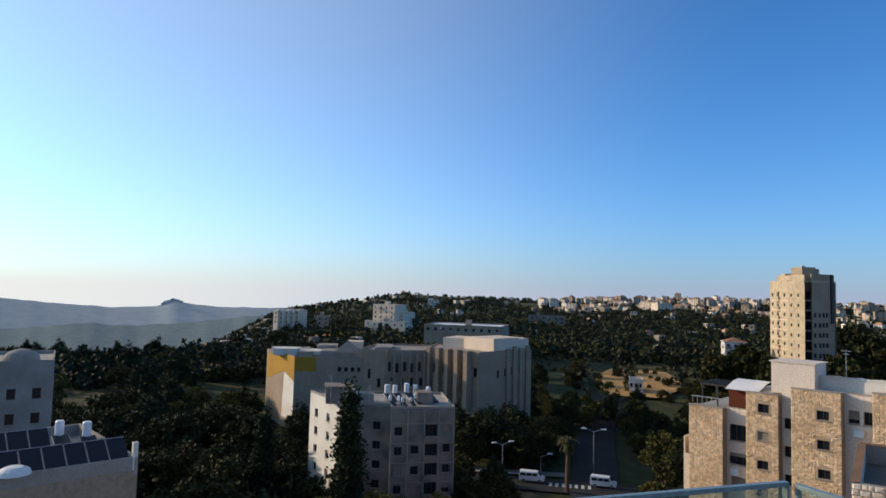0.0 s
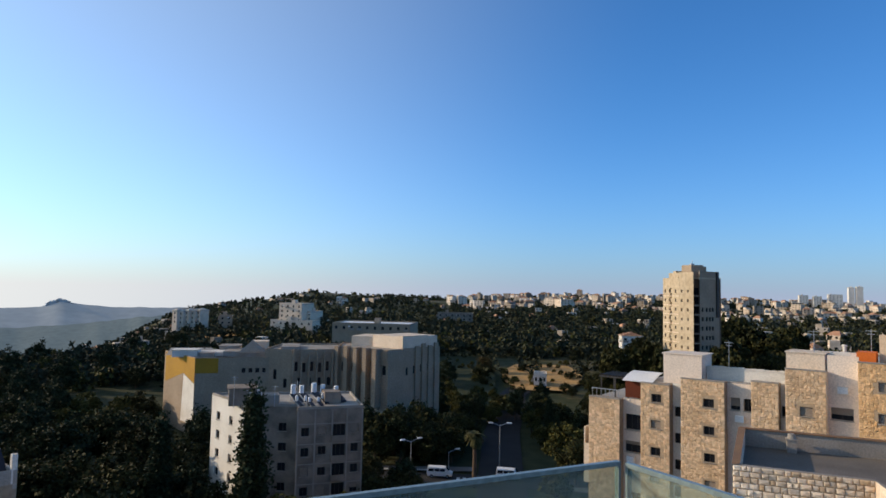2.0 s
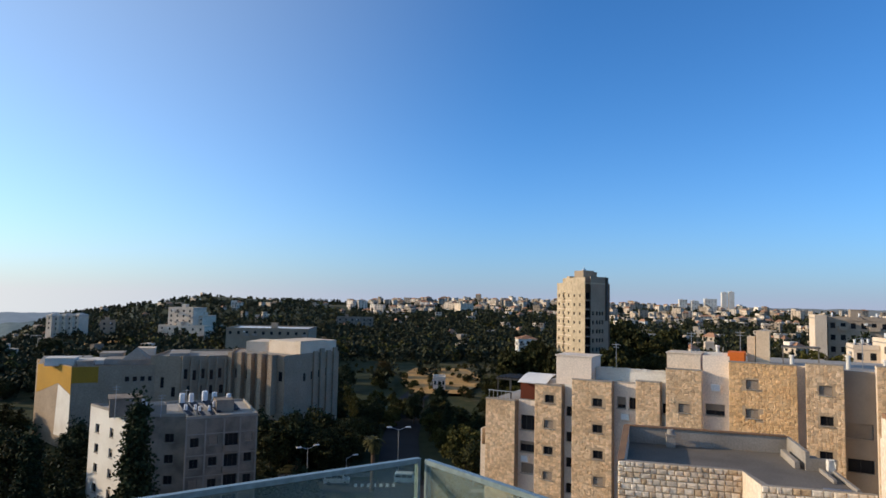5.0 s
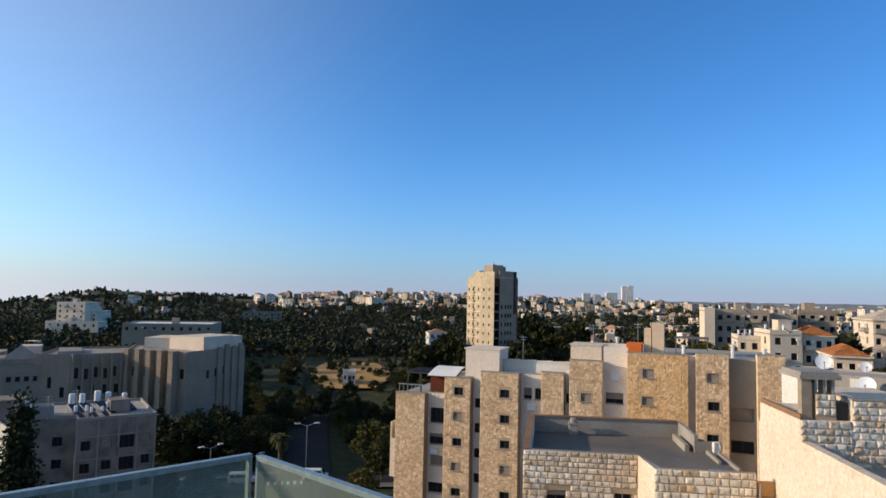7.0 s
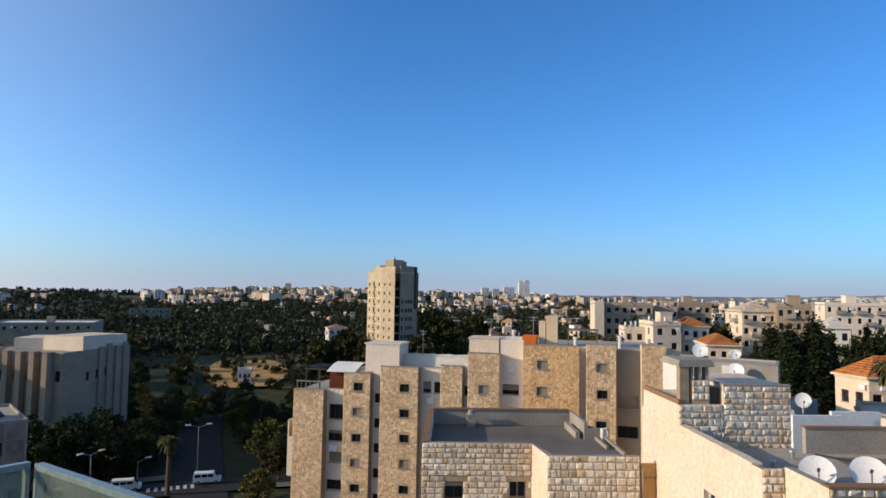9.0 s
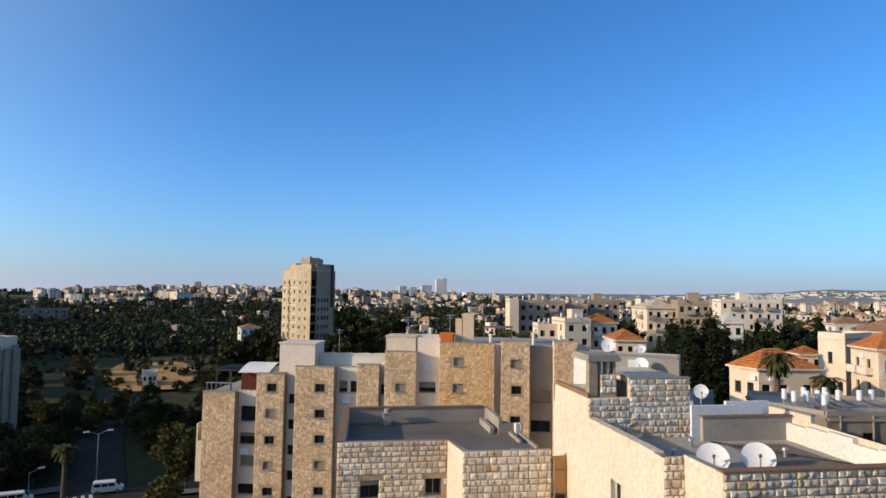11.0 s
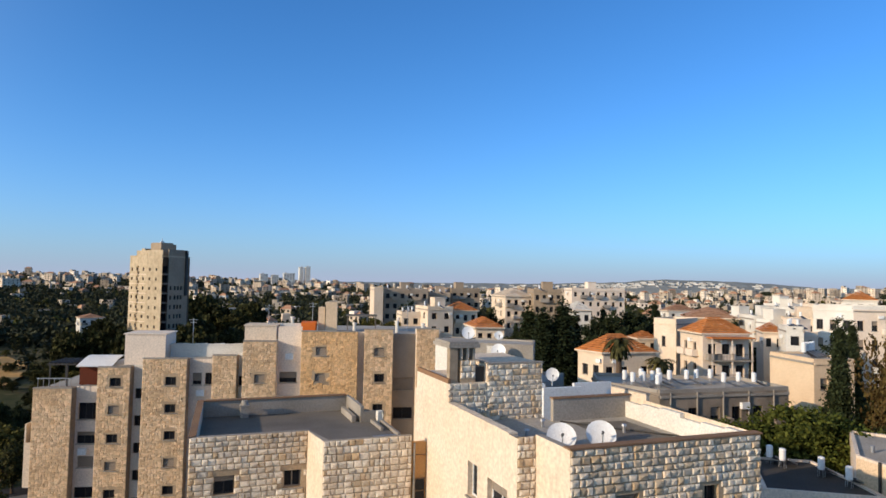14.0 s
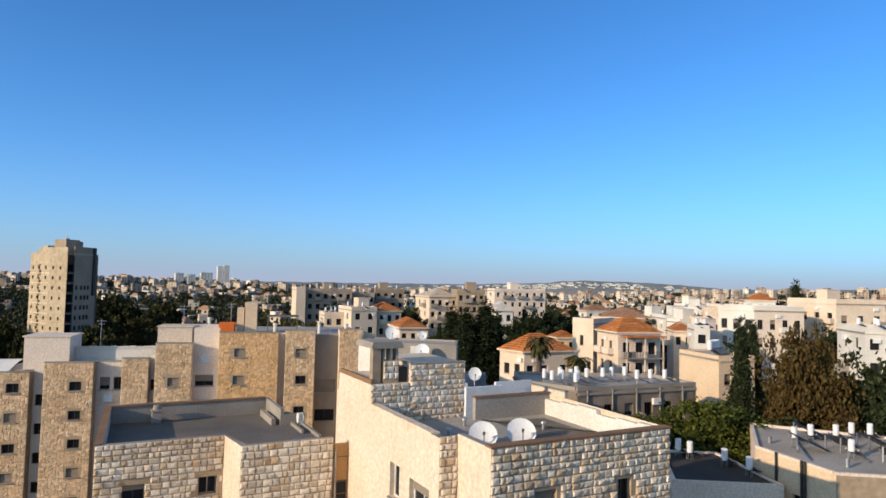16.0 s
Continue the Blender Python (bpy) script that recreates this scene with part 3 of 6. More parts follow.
def far_town():
    """Pale houses and blocks over the far slopes; walls, windows and roofs joined."""
    r = random.Random(8)
    walls, wins, roofs = Geo(), Geo(), Geo()
    made = []
    tries = 0
    while len(made) < 1700 and tries < 60000:
        tries += 1
        az = r.uniform(-103, 21)
        d = math.exp(r.uniform(math.log(330 if az > -50 else 215), math.log(2000)))
        if az > 9:
            keep = 0.30 if 380 < d < 1100 else 0.0
        elif az > -12:
            keep = 0.06 if d > 600 else 0.02
        elif az > -31:
            keep = 0.95 if d > 850 else 0.30 if d > 550 else 0.06
        elif az > -36:
            keep = 0.8 if d > 800 else 0.08
        elif az > -52:
            keep = 0.9 if d > 700 else 0.35
        else:
            keep = 0.9 if d > 420 else 0.3
        if r.random() > keep:
            continue
        x, y = polar(az, d)
        if any((x - p) ** 2 + (y - q) ** 2 < (110 if d < 900 else 170) for p, q in made):
            continue
        made.append((x, y))
        w, dp = (r.uniform(7, 16), r.uniform(6, 11)) if d > 900 else (r.uniform(5, 9.5), r.uniform(4.5, 7.5))
        floors = r.choice((1, 2, 2, 3, 3, 4, 5)) if d > 900 else r.choice((1, 1, 2, 2, 3))
        floors = min(floors, 2) if az > -12 else floors
        h = floors * 3.0
        m = pose(x, y, float(ground_z(x, y)) - 2, 0, 0, az + r.choice((-25, -40, -55, 15)) + r.uniform(-12, 12))
        h += 2
        if az < -34 and d > 500 and floors < 3:
            h += r.uniform(0, 1.5)
        walls.box(-w / 2, w / 2, -dp / 2, dp / 2, 0, h, m)
        if r.random() < 0.3:
            walls.box(-w / 2, 0, -dp / 2, dp / 3, h, h + 2.6, m)
        pitched = r.random() < 0.28
        if pitched:
            o = 0.4
            c = [(-w / 2 - o, -dp / 2 - o, h), (w / 2 + o, -dp / 2 - o, h), (w / 2 + o, dp / 2 + o, h), (-w / 2 - o, dp / 2 + o, h)]
            t = [(-w / 5, 0, h + 2.4), (w / 5, 0, h + 2.4)]
            for q in ((c[0], c[1], t[1], t[0]), (c[1], c[2], t[1]), (c[2], c[3], t[0], t[1]), (c[3], c[0], t[0])):
                roofs.poly([m @ Vector(p) for p in q])
        for k in range(floors):
            for j in range(max(2, int(w / 4))):
                cx = -w / 2 + (j + 0.5 + r.uniform(-0.1, 0.1)) * w / max(2, int(w / 4))
                z = 3 + 3 * k
                for sgn in (-1, 1):
                    yy = sgn * (dp / 2 + 0.03)
                    wins.box(cx - 0.7, cx + 0.7, min(yy, yy - 0.02), max(yy, yy - 0.02), z, z + 1.4, m)
            for j in range(2):
                cy = -dp / 4 + j * dp / 2
                for sgn in (-1, 1):
                    xx = sgn * (w / 2 + 0.03)
                    wins.box(min(xx, xx - 0.02), max(xx, xx - 0.02), cy - 0.6, cy + 0.6, 3 + 3 * k, 4.4 + 3 * k, m)
    tagged(part("distant_town", walls.data, TOWN, None), "pale limestone houses and blocks spread over distant hills", "buildings", kind="stuff")
    tagged(part("distant_windows", wins.data, GLASS_D, None), "small dark windows of the distant houses", "windows", kind="stuff")
    tagged(part("distant_roofs", roofs.data, TILE_PALE, None), "faded red tiled roofs of distant houses", "roofs", kind="stuff")


TOWN = surface("pale_town_stone", (0.50, 0.41, 0.31), (0.36, 0.285, 0.21), 0.1, 0.9, 0.0, 2.0, "island", 0.5, tint=(0.66, 0.58, 0.48))
far_town()

# ---- buildings ----
def rows_of(width, n, floors, z0, dz, w, h, margin=0.0, opts=None):
    """A regular grid of windows over a wall."""
    out = []
    for k in range(floors):
        for i in range(n):
            o = dict(opts or {})
            if (i * 7 + k * 5) % 4 == 1:
                o["shutter"] = (0.45, 0.7, 1.0)[(i + k) % 3]
            out.append((margin + (width - 2 * margin) * (i + 0.5) / n, z0 + k * dz, w, h, o))
    return out


def house(name, label, pts, z0, z1, material, wins=None, roof="flat", parapet=0.6, roof_mat=None, category="building", wall_mats=None, group="", cope=None):
    """A building on a plan polygon (walls run left to right as seen from outside): a wall per side with its windows, roof and parapet."""
    t = thing(name, label, category, pose(pts[0][0], pts[0][1], z0), group)
    P = [Vector((x - pts[0][0], y - pts[0][1], 0)) for x, y in pts]
    n, h = len(P), z1 - z0
    g = Geo()
    for i in range(n):
        a, b = P[i], P[(i + 1) % n]
        m = at_axes(a.x, a.y, 0, b - a)
        L = (b - a).length
        ws = (wins or {}).get(i, [])
        if callable(ws):
            ws = ws(L)
        facade(t, m, L, h, ws, (wall_mats or {}).get(i, material))
        if category == "house" and L > 3:
            part("cornice", Geo().box(0.02, L - 0.02, -0.14, -0.003, h - 0.42, h - 0.2, m).data, CONCRETE if i % 2 else material, t)
            if ws and L > 4.5:
                rb = random.Random(int(a.x * 10 + L * 100 + h))
                for x, z, bw, bh, *_ in rb.sample(ws, min(len(ws), 1 + len(ws) // 5)):
                    x0, x1 = max(0.1, x - 1.1), min(L - 0.1, x + 1.1)
                    bz = z - 0.35
                    if bz > 0.5:
                        part("balcony", Geo().box(x0, x1, -1.0, -0.003, bz - 0.16, bz, m).box(x0, x1, -1.0, -0.9, bz, bz + 0.85, m).box(x0, x0 + 0.1, -0.9, -0.003, bz, bz + 0.85, m).box(x1 - 0.1, x1, -0.9, -0.003, bz, bz + 0.85, m).data, material if rb.random() < 0.6 else CONCRETE, t)
                x = rb.uniform(0.15, 0.85) * L
                part("air_conditioner", Geo().box(x, x + 0.8, -0.35, -0.01, h - 1.5, h - 0.95, m).data, WHITE_P, t)
        if roof == "flat" and parapet:
            g.box(0, L - 0.22, 0.004, 0.22, h - 0.3, h + parapet, m)
    if roof == "flat" and category == "house" and n == 4 and (P[1] - P[0]).length > 5:
        rb = random.Random(int(P[1].x * 10 + h * 7))
        m = at_axes(P[0].x, P[0].y, 0, P[1] - P[0])
        L, dd = (P[1] - P[0]).length, (P[3] - P[0]).length
        x, y = rb.uniform(0.1, 0.5) * L, dd * 0.4
        part("stair_head", Geo().box(x, x + 2.6, y, y + 3.2, h + 0.01, h + 2.3, m).box(x - 0.1, x + 2.7, y - 0.1, y + 3.3, h + 2.3, h + 2.42, m).data, material, t)
    if roof == "flat":
        part("roof", Geo().poly([(p.x, p.y, h - 0.02) for p in P]).data, roof_mat or MEMBRANE_L, t)
        if parapet:
            part("parapet", g.data, cope or material, t)
    else:
        hip_roof(t, P, h, roof, roof_mat or TILE)
    return t


def hip_roof(t, P, h, rise, material, over=0.5):
    """Hipped roof of a four-sided plan, with courses of tiles as stepped strips."""
    c = sum(P, Vector()) / 4
    e = [c + (p - c) * (1 + over / (p - c).length) + Vector((0, 0, h)) for p in P]
    long = (P[1] - P[0]).length >= (P[2] - P[1]).length
    if not long:
        e = e[1:] + e[:1]
    r0 = (e[0] + e[3]) / 2 * 0.62 + (e[1] + e[2]) / 2 * 0.38 + Vector((0, 0, rise))
    r1 = (e[1] + e[2]) / 2 * 0.62 + (e[0] + e[3]) / 2 * 0.38 + Vector((0, 0, rise))
    g = Geo()
    for a, b, ra, rb in ((e[0], e[1], r0, r1), (e[1], e[2], r1, r1), (e[2], e[3], r1, r0), (e[3], e[0], r0, r0)):
        steps, cols = 9, max(6, int((b - a).length / 0.7))
        for k in range(steps):
            t0, t1 = k / steps, (k + 1) / steps
            up = Vector((0, 0, 0.06))
            for i in range(cols):
                s0, s1 = i / cols, (i + 1) / cols
                q = [a.lerp(b, s0).lerp(ra.lerp(rb, s0), t0) + up, a.lerp(b, s1).lerp(ra.lerp(rb, s1), t0) + up,
                     a.lerp(b, s1).lerp(ra.lerp(rb, s1), t1), a.lerp(b, s0).lerp(ra.lerp(rb, s0), t1)]
                g.poly(q)
    roof = part("roof", g.data, material, t, "hipped clay tile roof")
    ev = Geo()
    ev.poly([p + Vector((0, 0, -0.03)) for p in reversed(e)])
    for i in range(4):
        a, b = e[i], e[(i + 1) % 4]
        ev.poly([a - Vector((0, 0, 0.18)), b - Vector((0, 0, 0.18)), b + Vector((0, 0, 0.05)), a + Vector((0, 0, 0.05))])
    part("eave_board", ev.data, CREAM, t)
    return roof


def rubble(w, h, holes, size, seed, depth=0.032):
    """Irregular rough stones covering a wall in the x-z plane, standing proud towards -y."""
    r = random.Random(seed)
    g = Geo()
    nx, nz = max(2, round(w / (size * 1.25))), max(2, round(h / size))
    P = [[(i * w / nx + (r.uniform(-0.36, 0.36) * w / nx if 0 < i < nx else 0), k * h / nz + (r.uniform(-0.36, 0.36) * h / nz if 0 < k < nz else 0)) for i in range(nx + 1)] for k in range(nz + 1)]
    for k in range(nz):
        for i in range(nx):
            q = [P[k][i], P[k][i + 1], P[k + 1][i + 1], P[k + 1][i]]
            cx, cz = sum(p[0] for p in q) / 4, sum(p[1] for p in q) / 4
            q = [(cx + (x - cx) * 0.995, cz + (z - cz) * 0.995) for x, z in q]
            a, b, c, d = min(p[0] for p in q), max(p[0] for p in q), min(p[1] for p in q), max(p[1] for p in q)
            if any(o[0] - 0.04 < b and a < o[1] + 0.04 and o[2] - 0.04 < d and c < o[3] + 0.04 for o in holes):
                continue
            p = depth * r.uniform(0.35, 1.3)
            n = len(g.v)
            g.v += [(x, 0, z) for x, z in q]
            g.v += [(cx + (x - cx) * r.uniform(0.5, 0.75), -p * r.uniform(0.3, 1.7), cz + (z - cz) * r.uniform(0.5, 0.75)) for x, z in q]
            g.f += [(n, n + 1, n + 5, n + 4), (n + 1, n + 2, n + 6, n + 5), (n + 2, n + 3, n + 7, n + 6), (n + 3, n, n + 4, n + 7), (n + 4, n + 5, n + 6, n + 7)]
    return g


# the long terraced apartment house of rough stone blocks
def terraced_house():
    t = thing("terraced_apartment_house", "stepped apartment house clad in rough golden limestone", "building", at_axes(31.27, 67.07, 0, (0.666, -0.746)))
    back = 1.1
    # rough stone bays: start, end, top, rows of small windows
    bays = [(-1.5, 2.03, 24.8, []), (4.34, 7.37, 26.85, [(1.65, 25.0), (1.6, 22.3), (1.55, 19.5), (1.5, 16.85), (1.5, 14.15)]),
            (8.51, 12.72, 27.7, [(2.7, 25.1), (2.72, 22.4), (2.76, 19.75), (2.8, 17.1), (2.8, 14.4)]), (15.15, 17.52, 28.05, []),
            (18.09, 21.41, 29.5, [(1.7, 25.35)]), (23.86, 29.61, 30.55, [(2.0, 28.15), (1.95, 25.45)]),
            (30.28, 33.25, 30.8, [(1.55, 28.1), (1.6, 25.4), (1.5, 22.3)]), (35.7, 38.07, 30.9, [])]
    for k, (a, b, top, ws) in enumerate(bays):
        w = b - a
        m = pose(a, 0, 0)
        shut = {(1, 1), (1, 3), (2, 3), (4, 0), (5, 0), (5, 1), (6, 0)}
        holes = [(x - 0.52, x + 0.52, z, z + 0.85) for x, z in ws]
        bay = part("bay", Geo().holed(w, top, holes, m, 0.22).data, MORTAR, t)
        g = rubble(w, top, holes, 0.235, 30 + k)
        st = part("stone_cladding", g.data, STONE_WARM if k == 5 else STONE_FAR, bay, "rough orange rubble stone" if k == 5 else "rough golden rubble stone")
        st.matrix_basis = m
        st["kind"] = "stuff"
        ret = Geo().box(0, 0.3, 0.003, back + 0.4, 0, top, m).box(w - 0.3, w, 0.003, back + 0.4, 0, top, m).box(0.3, w - 0.3, 0.3, back + 0.4, top - 0.35, top - 0.003, m)
        # sunlit returns of the last four bays are coloured paler than the rest
        part("bay_return", ret.data, CREAM if k in (4, 5, 6, 7) else BEIGE, t)
        part("coping", Geo().box(-0.03, w + 0.03, -0.06, 0.32, top + 0.003, top + 0.12, m).data, CONCRETE, t)
        for i, (x, z) in enumerate(ws):
            window(t, m @ pose(x - 0.52, 0.2, z), 1.04, 0.85, bars=1, shutter=1.0 if (k, i) in shut else 0.0)
    # recessed strips between the bays: start, end, top, windows (x, z, w, h, options)
    small = [(0.57, z, 0.8, 1.05, {"sill": False}) for z in (23.6, 20.9, 18.2, 15.5, 12.8)]
    strips = [(2.03, 4.34, 24.9, [(1.2, 21.6, 1.9, 1.65, {"bars": 2}), (1.2, 19.2, 2.0, 1.2, {"bars": 2, "shutter": 0.35}), (1.1, 16.9, 1.5, 1.1, {"shutter": 1.0}), (1.15, 13.9, 2.0, 1.1, {})], RENDER_P),
              (7.37, 8.51, 27.0, small, RENDER_W), (12.72, 15.15, 27.6, [(0.75, 25.0, 0.9, 1.2, {"shutter": 0.7}), (1.9, 25.0, 0.75, 1.2, {})], RENDER_P),
              (17.52, 18.09, 28.3, [(0.3, 24.9, 0.5, 1.0, {"bars": 0})], RENDER_W), (21.41, 23.86, 31.0, [(1.1, 25.2, 1.75, 1.1, {"shutter": 0.6})], RENDER_P),
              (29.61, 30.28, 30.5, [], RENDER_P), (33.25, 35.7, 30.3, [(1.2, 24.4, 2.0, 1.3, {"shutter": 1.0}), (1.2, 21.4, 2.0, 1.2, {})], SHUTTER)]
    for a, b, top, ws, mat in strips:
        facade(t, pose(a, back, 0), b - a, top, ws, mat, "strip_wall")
    # mass behind with its flat roofs, stepped
    for a, b, top in ((-1.5, 4.34, 24.6), (4.34, 12.72, 26.9), (12.72, 18.0, 27.6), (18.0, 23.8, 29.3), (23.8, 38.07, 30.3)):
        part("roof_slab", Geo().box(a, b, back + 0.42, 13, top - 0.3, top).data, MEMBRANE_L, t)
        part("rear_wall", Geo().box(a, b, 12.7, 12.997, 0, top - 0.31).data, CREAM, t)
    part("end_wall", Geo().box(-1.497, -1.2, 1.51, 12.69, 0, 24.29).data, CREAM, t)
    part("end_wall", Geo().box(37.75, 38.05, 1.51, 12.69, 0, 29.99).data, CREAM, t)
    # balcony at the left end
    b = part("balcony", Geo().box(-2.35, -1.52, 0.6, 4.5, 18.4, 18.6).box(-2.35, -2.2, 0.6, 4.5, 18.6, 21.3).box(-2.2, -1.52, 0.6, 0.75, 18.6, 19.5).box(-2.35, -1.52, 0.6, 4.5, 15.2, 18.4).data, CREAM, t)
    # dark red shed with a pale curved awning, and the roof pergola
    part("shed", Geo().box(2.06, 4.3, 1.55, 4.2, 24.95, 26.8).data, REDWALL, t, "dark red boarded roof shed")
    g = Geo()
    for i in range(8):
        y0, y1 = 0.9 + i * 0.45, 0.9 + (i + 1) * 0.45
        za, zb = 26.85 + 0.75 * math.sin(i / 8 * 1.57), 26.85 + 0.75 * math.sin((i + 1) / 8 * 1.57)
        g.poly([(1.95, y0, za), (5.3, y0, za), (5.3, y1, zb), (1.95, y1, zb)]).poly([(1.95, y1, zb - 0.05), (5.3, y1, zb - 0.05), (5.3, y0, za - 0.05), (1.95, y0, za - 0.05)])
    part("awning", g.data, WHITE_P, t, "curved white awning")
    pg = part("pergola", Geo().box(-1.4, 2.0, 2.5, 2.597, 26.75, 26.9).data, DARK_M, t, "dark timber roof pergola")
    for i in range(9):
        part("slat", Geo().box(-1.3 + i * 0.4, -1.22 + i * 0.4, 2.5, 6.5, 26.9, 27.05).data, DARK_M, pg)
    for x in (-1.25, 0.4, 1.87):
        for y in (2.6, 6.3):
            part("post", Geo().box(x, x + 0.12, y, y + 0.12, 24.6, 26.9).data, DARK_M, pg)
    g = Geo()
    for i in range(7):
        g.box(-1.3 + i * 0.5, -1.26 + i * 0.5, 0.4, 0.44, 24.92, 25.75)
    g.box(-1.4, 1.9, 0.38, 0.46, 25.7, 25.78)
    part("roof_rail", g.data, METAL, t)
    # stair heads and roof walls
    part("stair_head", Geo().box(6.3, 10.2, 1.4, 5.2, 26.95, 30.0).box(6.15, 10.35, 1.3, 5.3, 30.0, 30.12).data, RENDER_P, t, "pale rendered stair head")
    part("roof_wall", Geo().box(10.3, 17.6, 3.0, 3.25, 26.92, 28.75).box(10.2, 17.65, 2.95, 3.3, 28.75, 28.85).data, RENDER_W, t)
    g = Geo().box(18.0, 21.2, 1.2, 4.6, 29.35, 31.0).box(17.9, 21.3, 1.1, 4.7, 31.0, 31.1)
    part("stair_head", g.data, CREAM, t)
    part("roof_wall", Geo().box(21.3, 23.85, 3.0, 3.3, 29.35, 31.2).data, RENDER_W, t)
    part("roof_tent", Geo().box(23.6, 25.1, 2.2, 4.6, 30.4, 31.35).data, TENT, t, "bright orange tarpaulin box")
    part("water_room", Geo().box(25.3, 26.0, 3.4, 5.0, 30.4, 32.9).box(26.1, 27.3, 3.2, 5.2, 30.4, 33.5).data, TAN, t)
    for x, y, z0, h in ((22.4, 5.4, 29.3, 2.3), (29.2, 2.6, 30.3, 0.9), (33.8, 3.0, 30.3, 1.1), (36.6, 2.6, 30.3, 0.9)):
        part("roof_flue", Geo().tube((x, y, z0), (x, y, z0 + h), 0.2, 0.17, 10).tube((x, y, z0 + h), (x, y, z0 + h + 0.18), 0.27, 0.2, 10).data, RENDER_W, t, "pale roof flue")
    for x, y, h in ((12.0, 5.0, 31.5), (20.2, 2.4, 33.2), (24.6, 4.8, 33.4), (35.0, 4.0, 33.3)):
        part("antenna", Geo().tube((x, y, 27.0), (x, y, h), 0.04, 0.03, 6).box(x - 0.45, x + 0.45, y - 0.02, y + 0.02, h - 0.2, h - 0.15).box(x - 0.3, x + 0.3, y - 0.02, y + 0.02, h - 0.5, h - 0.45).data, METAL, t, "thin metal roof antenna")
    for k in range(12):
        part("coping_stone", Geo().box(10.3 + k * 0.61, 10.86 + k * 0.61, 2.9, 3.35, 28.853, 28.93 + 0.03 * (k % 3)).data, RENDER_W, t)
    for x, z in ((5.7, 23.6), (13.9, 23.9), (22.6, 27.6), (2.9, 18.2)):
        part("air_conditioner", Geo().box(x - 0.4, x + 0.4, 0.72, 1.095, z, z + 0.6).box(x - 0.34, x + 0.1, 0.7, 0.719, z + 0.08, z + 0.52).data, WHITE_P, t, "white air conditioner")
    part("solar_rack", Geo().box(28.3, 31.6, 3.0, 5.0, 32.0, 32.15).box(28.4, 28.5, 3.1, 3.2, 30.4, 32).box(31.4, 31.5, 3.1, 3.2, 30.4, 32).data, MEMBRANE, t)
    return t


TENT = surface("orange_tarpaulin", (0.75, 0.18, 0.03), (0.6, 0.14, 0.03), 2.0, 0.7, 0.1)
terraced_house()


# the nearer house with rock-faced walls
def block_meshes(name, material, count, seed):
    """Unit rock-faced blocks: a cushion that stands out towards -y, with an uneven face."""
    r = random.Random(seed)
    out = []
    for _ in range(count):
        v = [(0, 0, 0), (1, 0, 0), (1, 0, 1), (0, 0, 1)]
        for x, z in ((0.14, 0.16), (0.86, 0.16), (0.86, 0.84), (0.14, 0.84)):
            v.append((x + r.uniform(-0.05, 0.05), -r.uniform(0.5, 0.85), z + r.uniform(-0.07, 0.07)))
        v.append((r.uniform(0.35, 0.65), -r.uniform(0.72, 0.95), r.uniform(0.4, 0.65)))
        f = [(0, 1, 5, 4), (1, 2, 6, 5), (2, 3, 7, 6), (3, 0, 4, 7), (4, 5, 8), (5, 6, 8), (6, 7, 8), (7, 4, 8)]
        me = bpy.data.meshes.new(name)
        me.from_pydata(v, [], f)
        me.materials.append(material)
        out.append(me)
    return out


BLOCKS = block_meshes("stone", STONE, 14, 3)
STONE_J = surface("rock_faced_limestone_joined", (0.76, 0.67, 0.54), (0.60, 0.42, 0.26), 1.0, 0.92, 0.9, 9.0, "island", 0.2, tint=(0.56, 0.40, 0.24))


def courses(parent, m, w, z0, z1, holes, course, length, seed, singles=300, out=0.095):
    """Courses of rock-faced blocks on a wall, from the top down; the first ones single stones, the rest joined."""
    r = random.Random(seed)
    rest = Geo()
    n = 0
    z, mean = z1, course
    while z - mean > z0 - 0.01:
        course = min(mean * r.uniform(0.8, 1.2), z - z0)
        x = -r.uniform(0, length)
        while x < w:
            L = length * r.uniform(0.6, 1.5)
            a, b = max(x, 0) + 0.012, min(x + L, w) - 0.012
            x += L
            if b - a < 0.07 or any(o[0] < b - 0.02 and a + 0.02 < o[1] and o[2] < z - 0.02 and z - course + 0.02 < o[3] for o in holes):
                continue
            me = BLOCKS[r.randrange(len(BLOCKS))]
            mm = m @ Matrix.LocRotScale((a, -0.003, z - course + 0.012), None, (b - a, out * r.uniform(0.6, 1.4), course - 0.024))
            if n < singles:
                o = new("stone", me)
                o.parent = parent
                o.matrix_basis = mm
            else:
                k = len(rest.v)
                rest.v += [tuple(mm @ v.co) for v in me.vertices]
                rest.f += [tuple(k + i for i in p.vertices) for p in me.polygons]
            n += 1
        z -= course
    if rest.v:
        o = part("stone_courses", rest.data, STONE_J, parent)
        o["kind"] = "stuff"


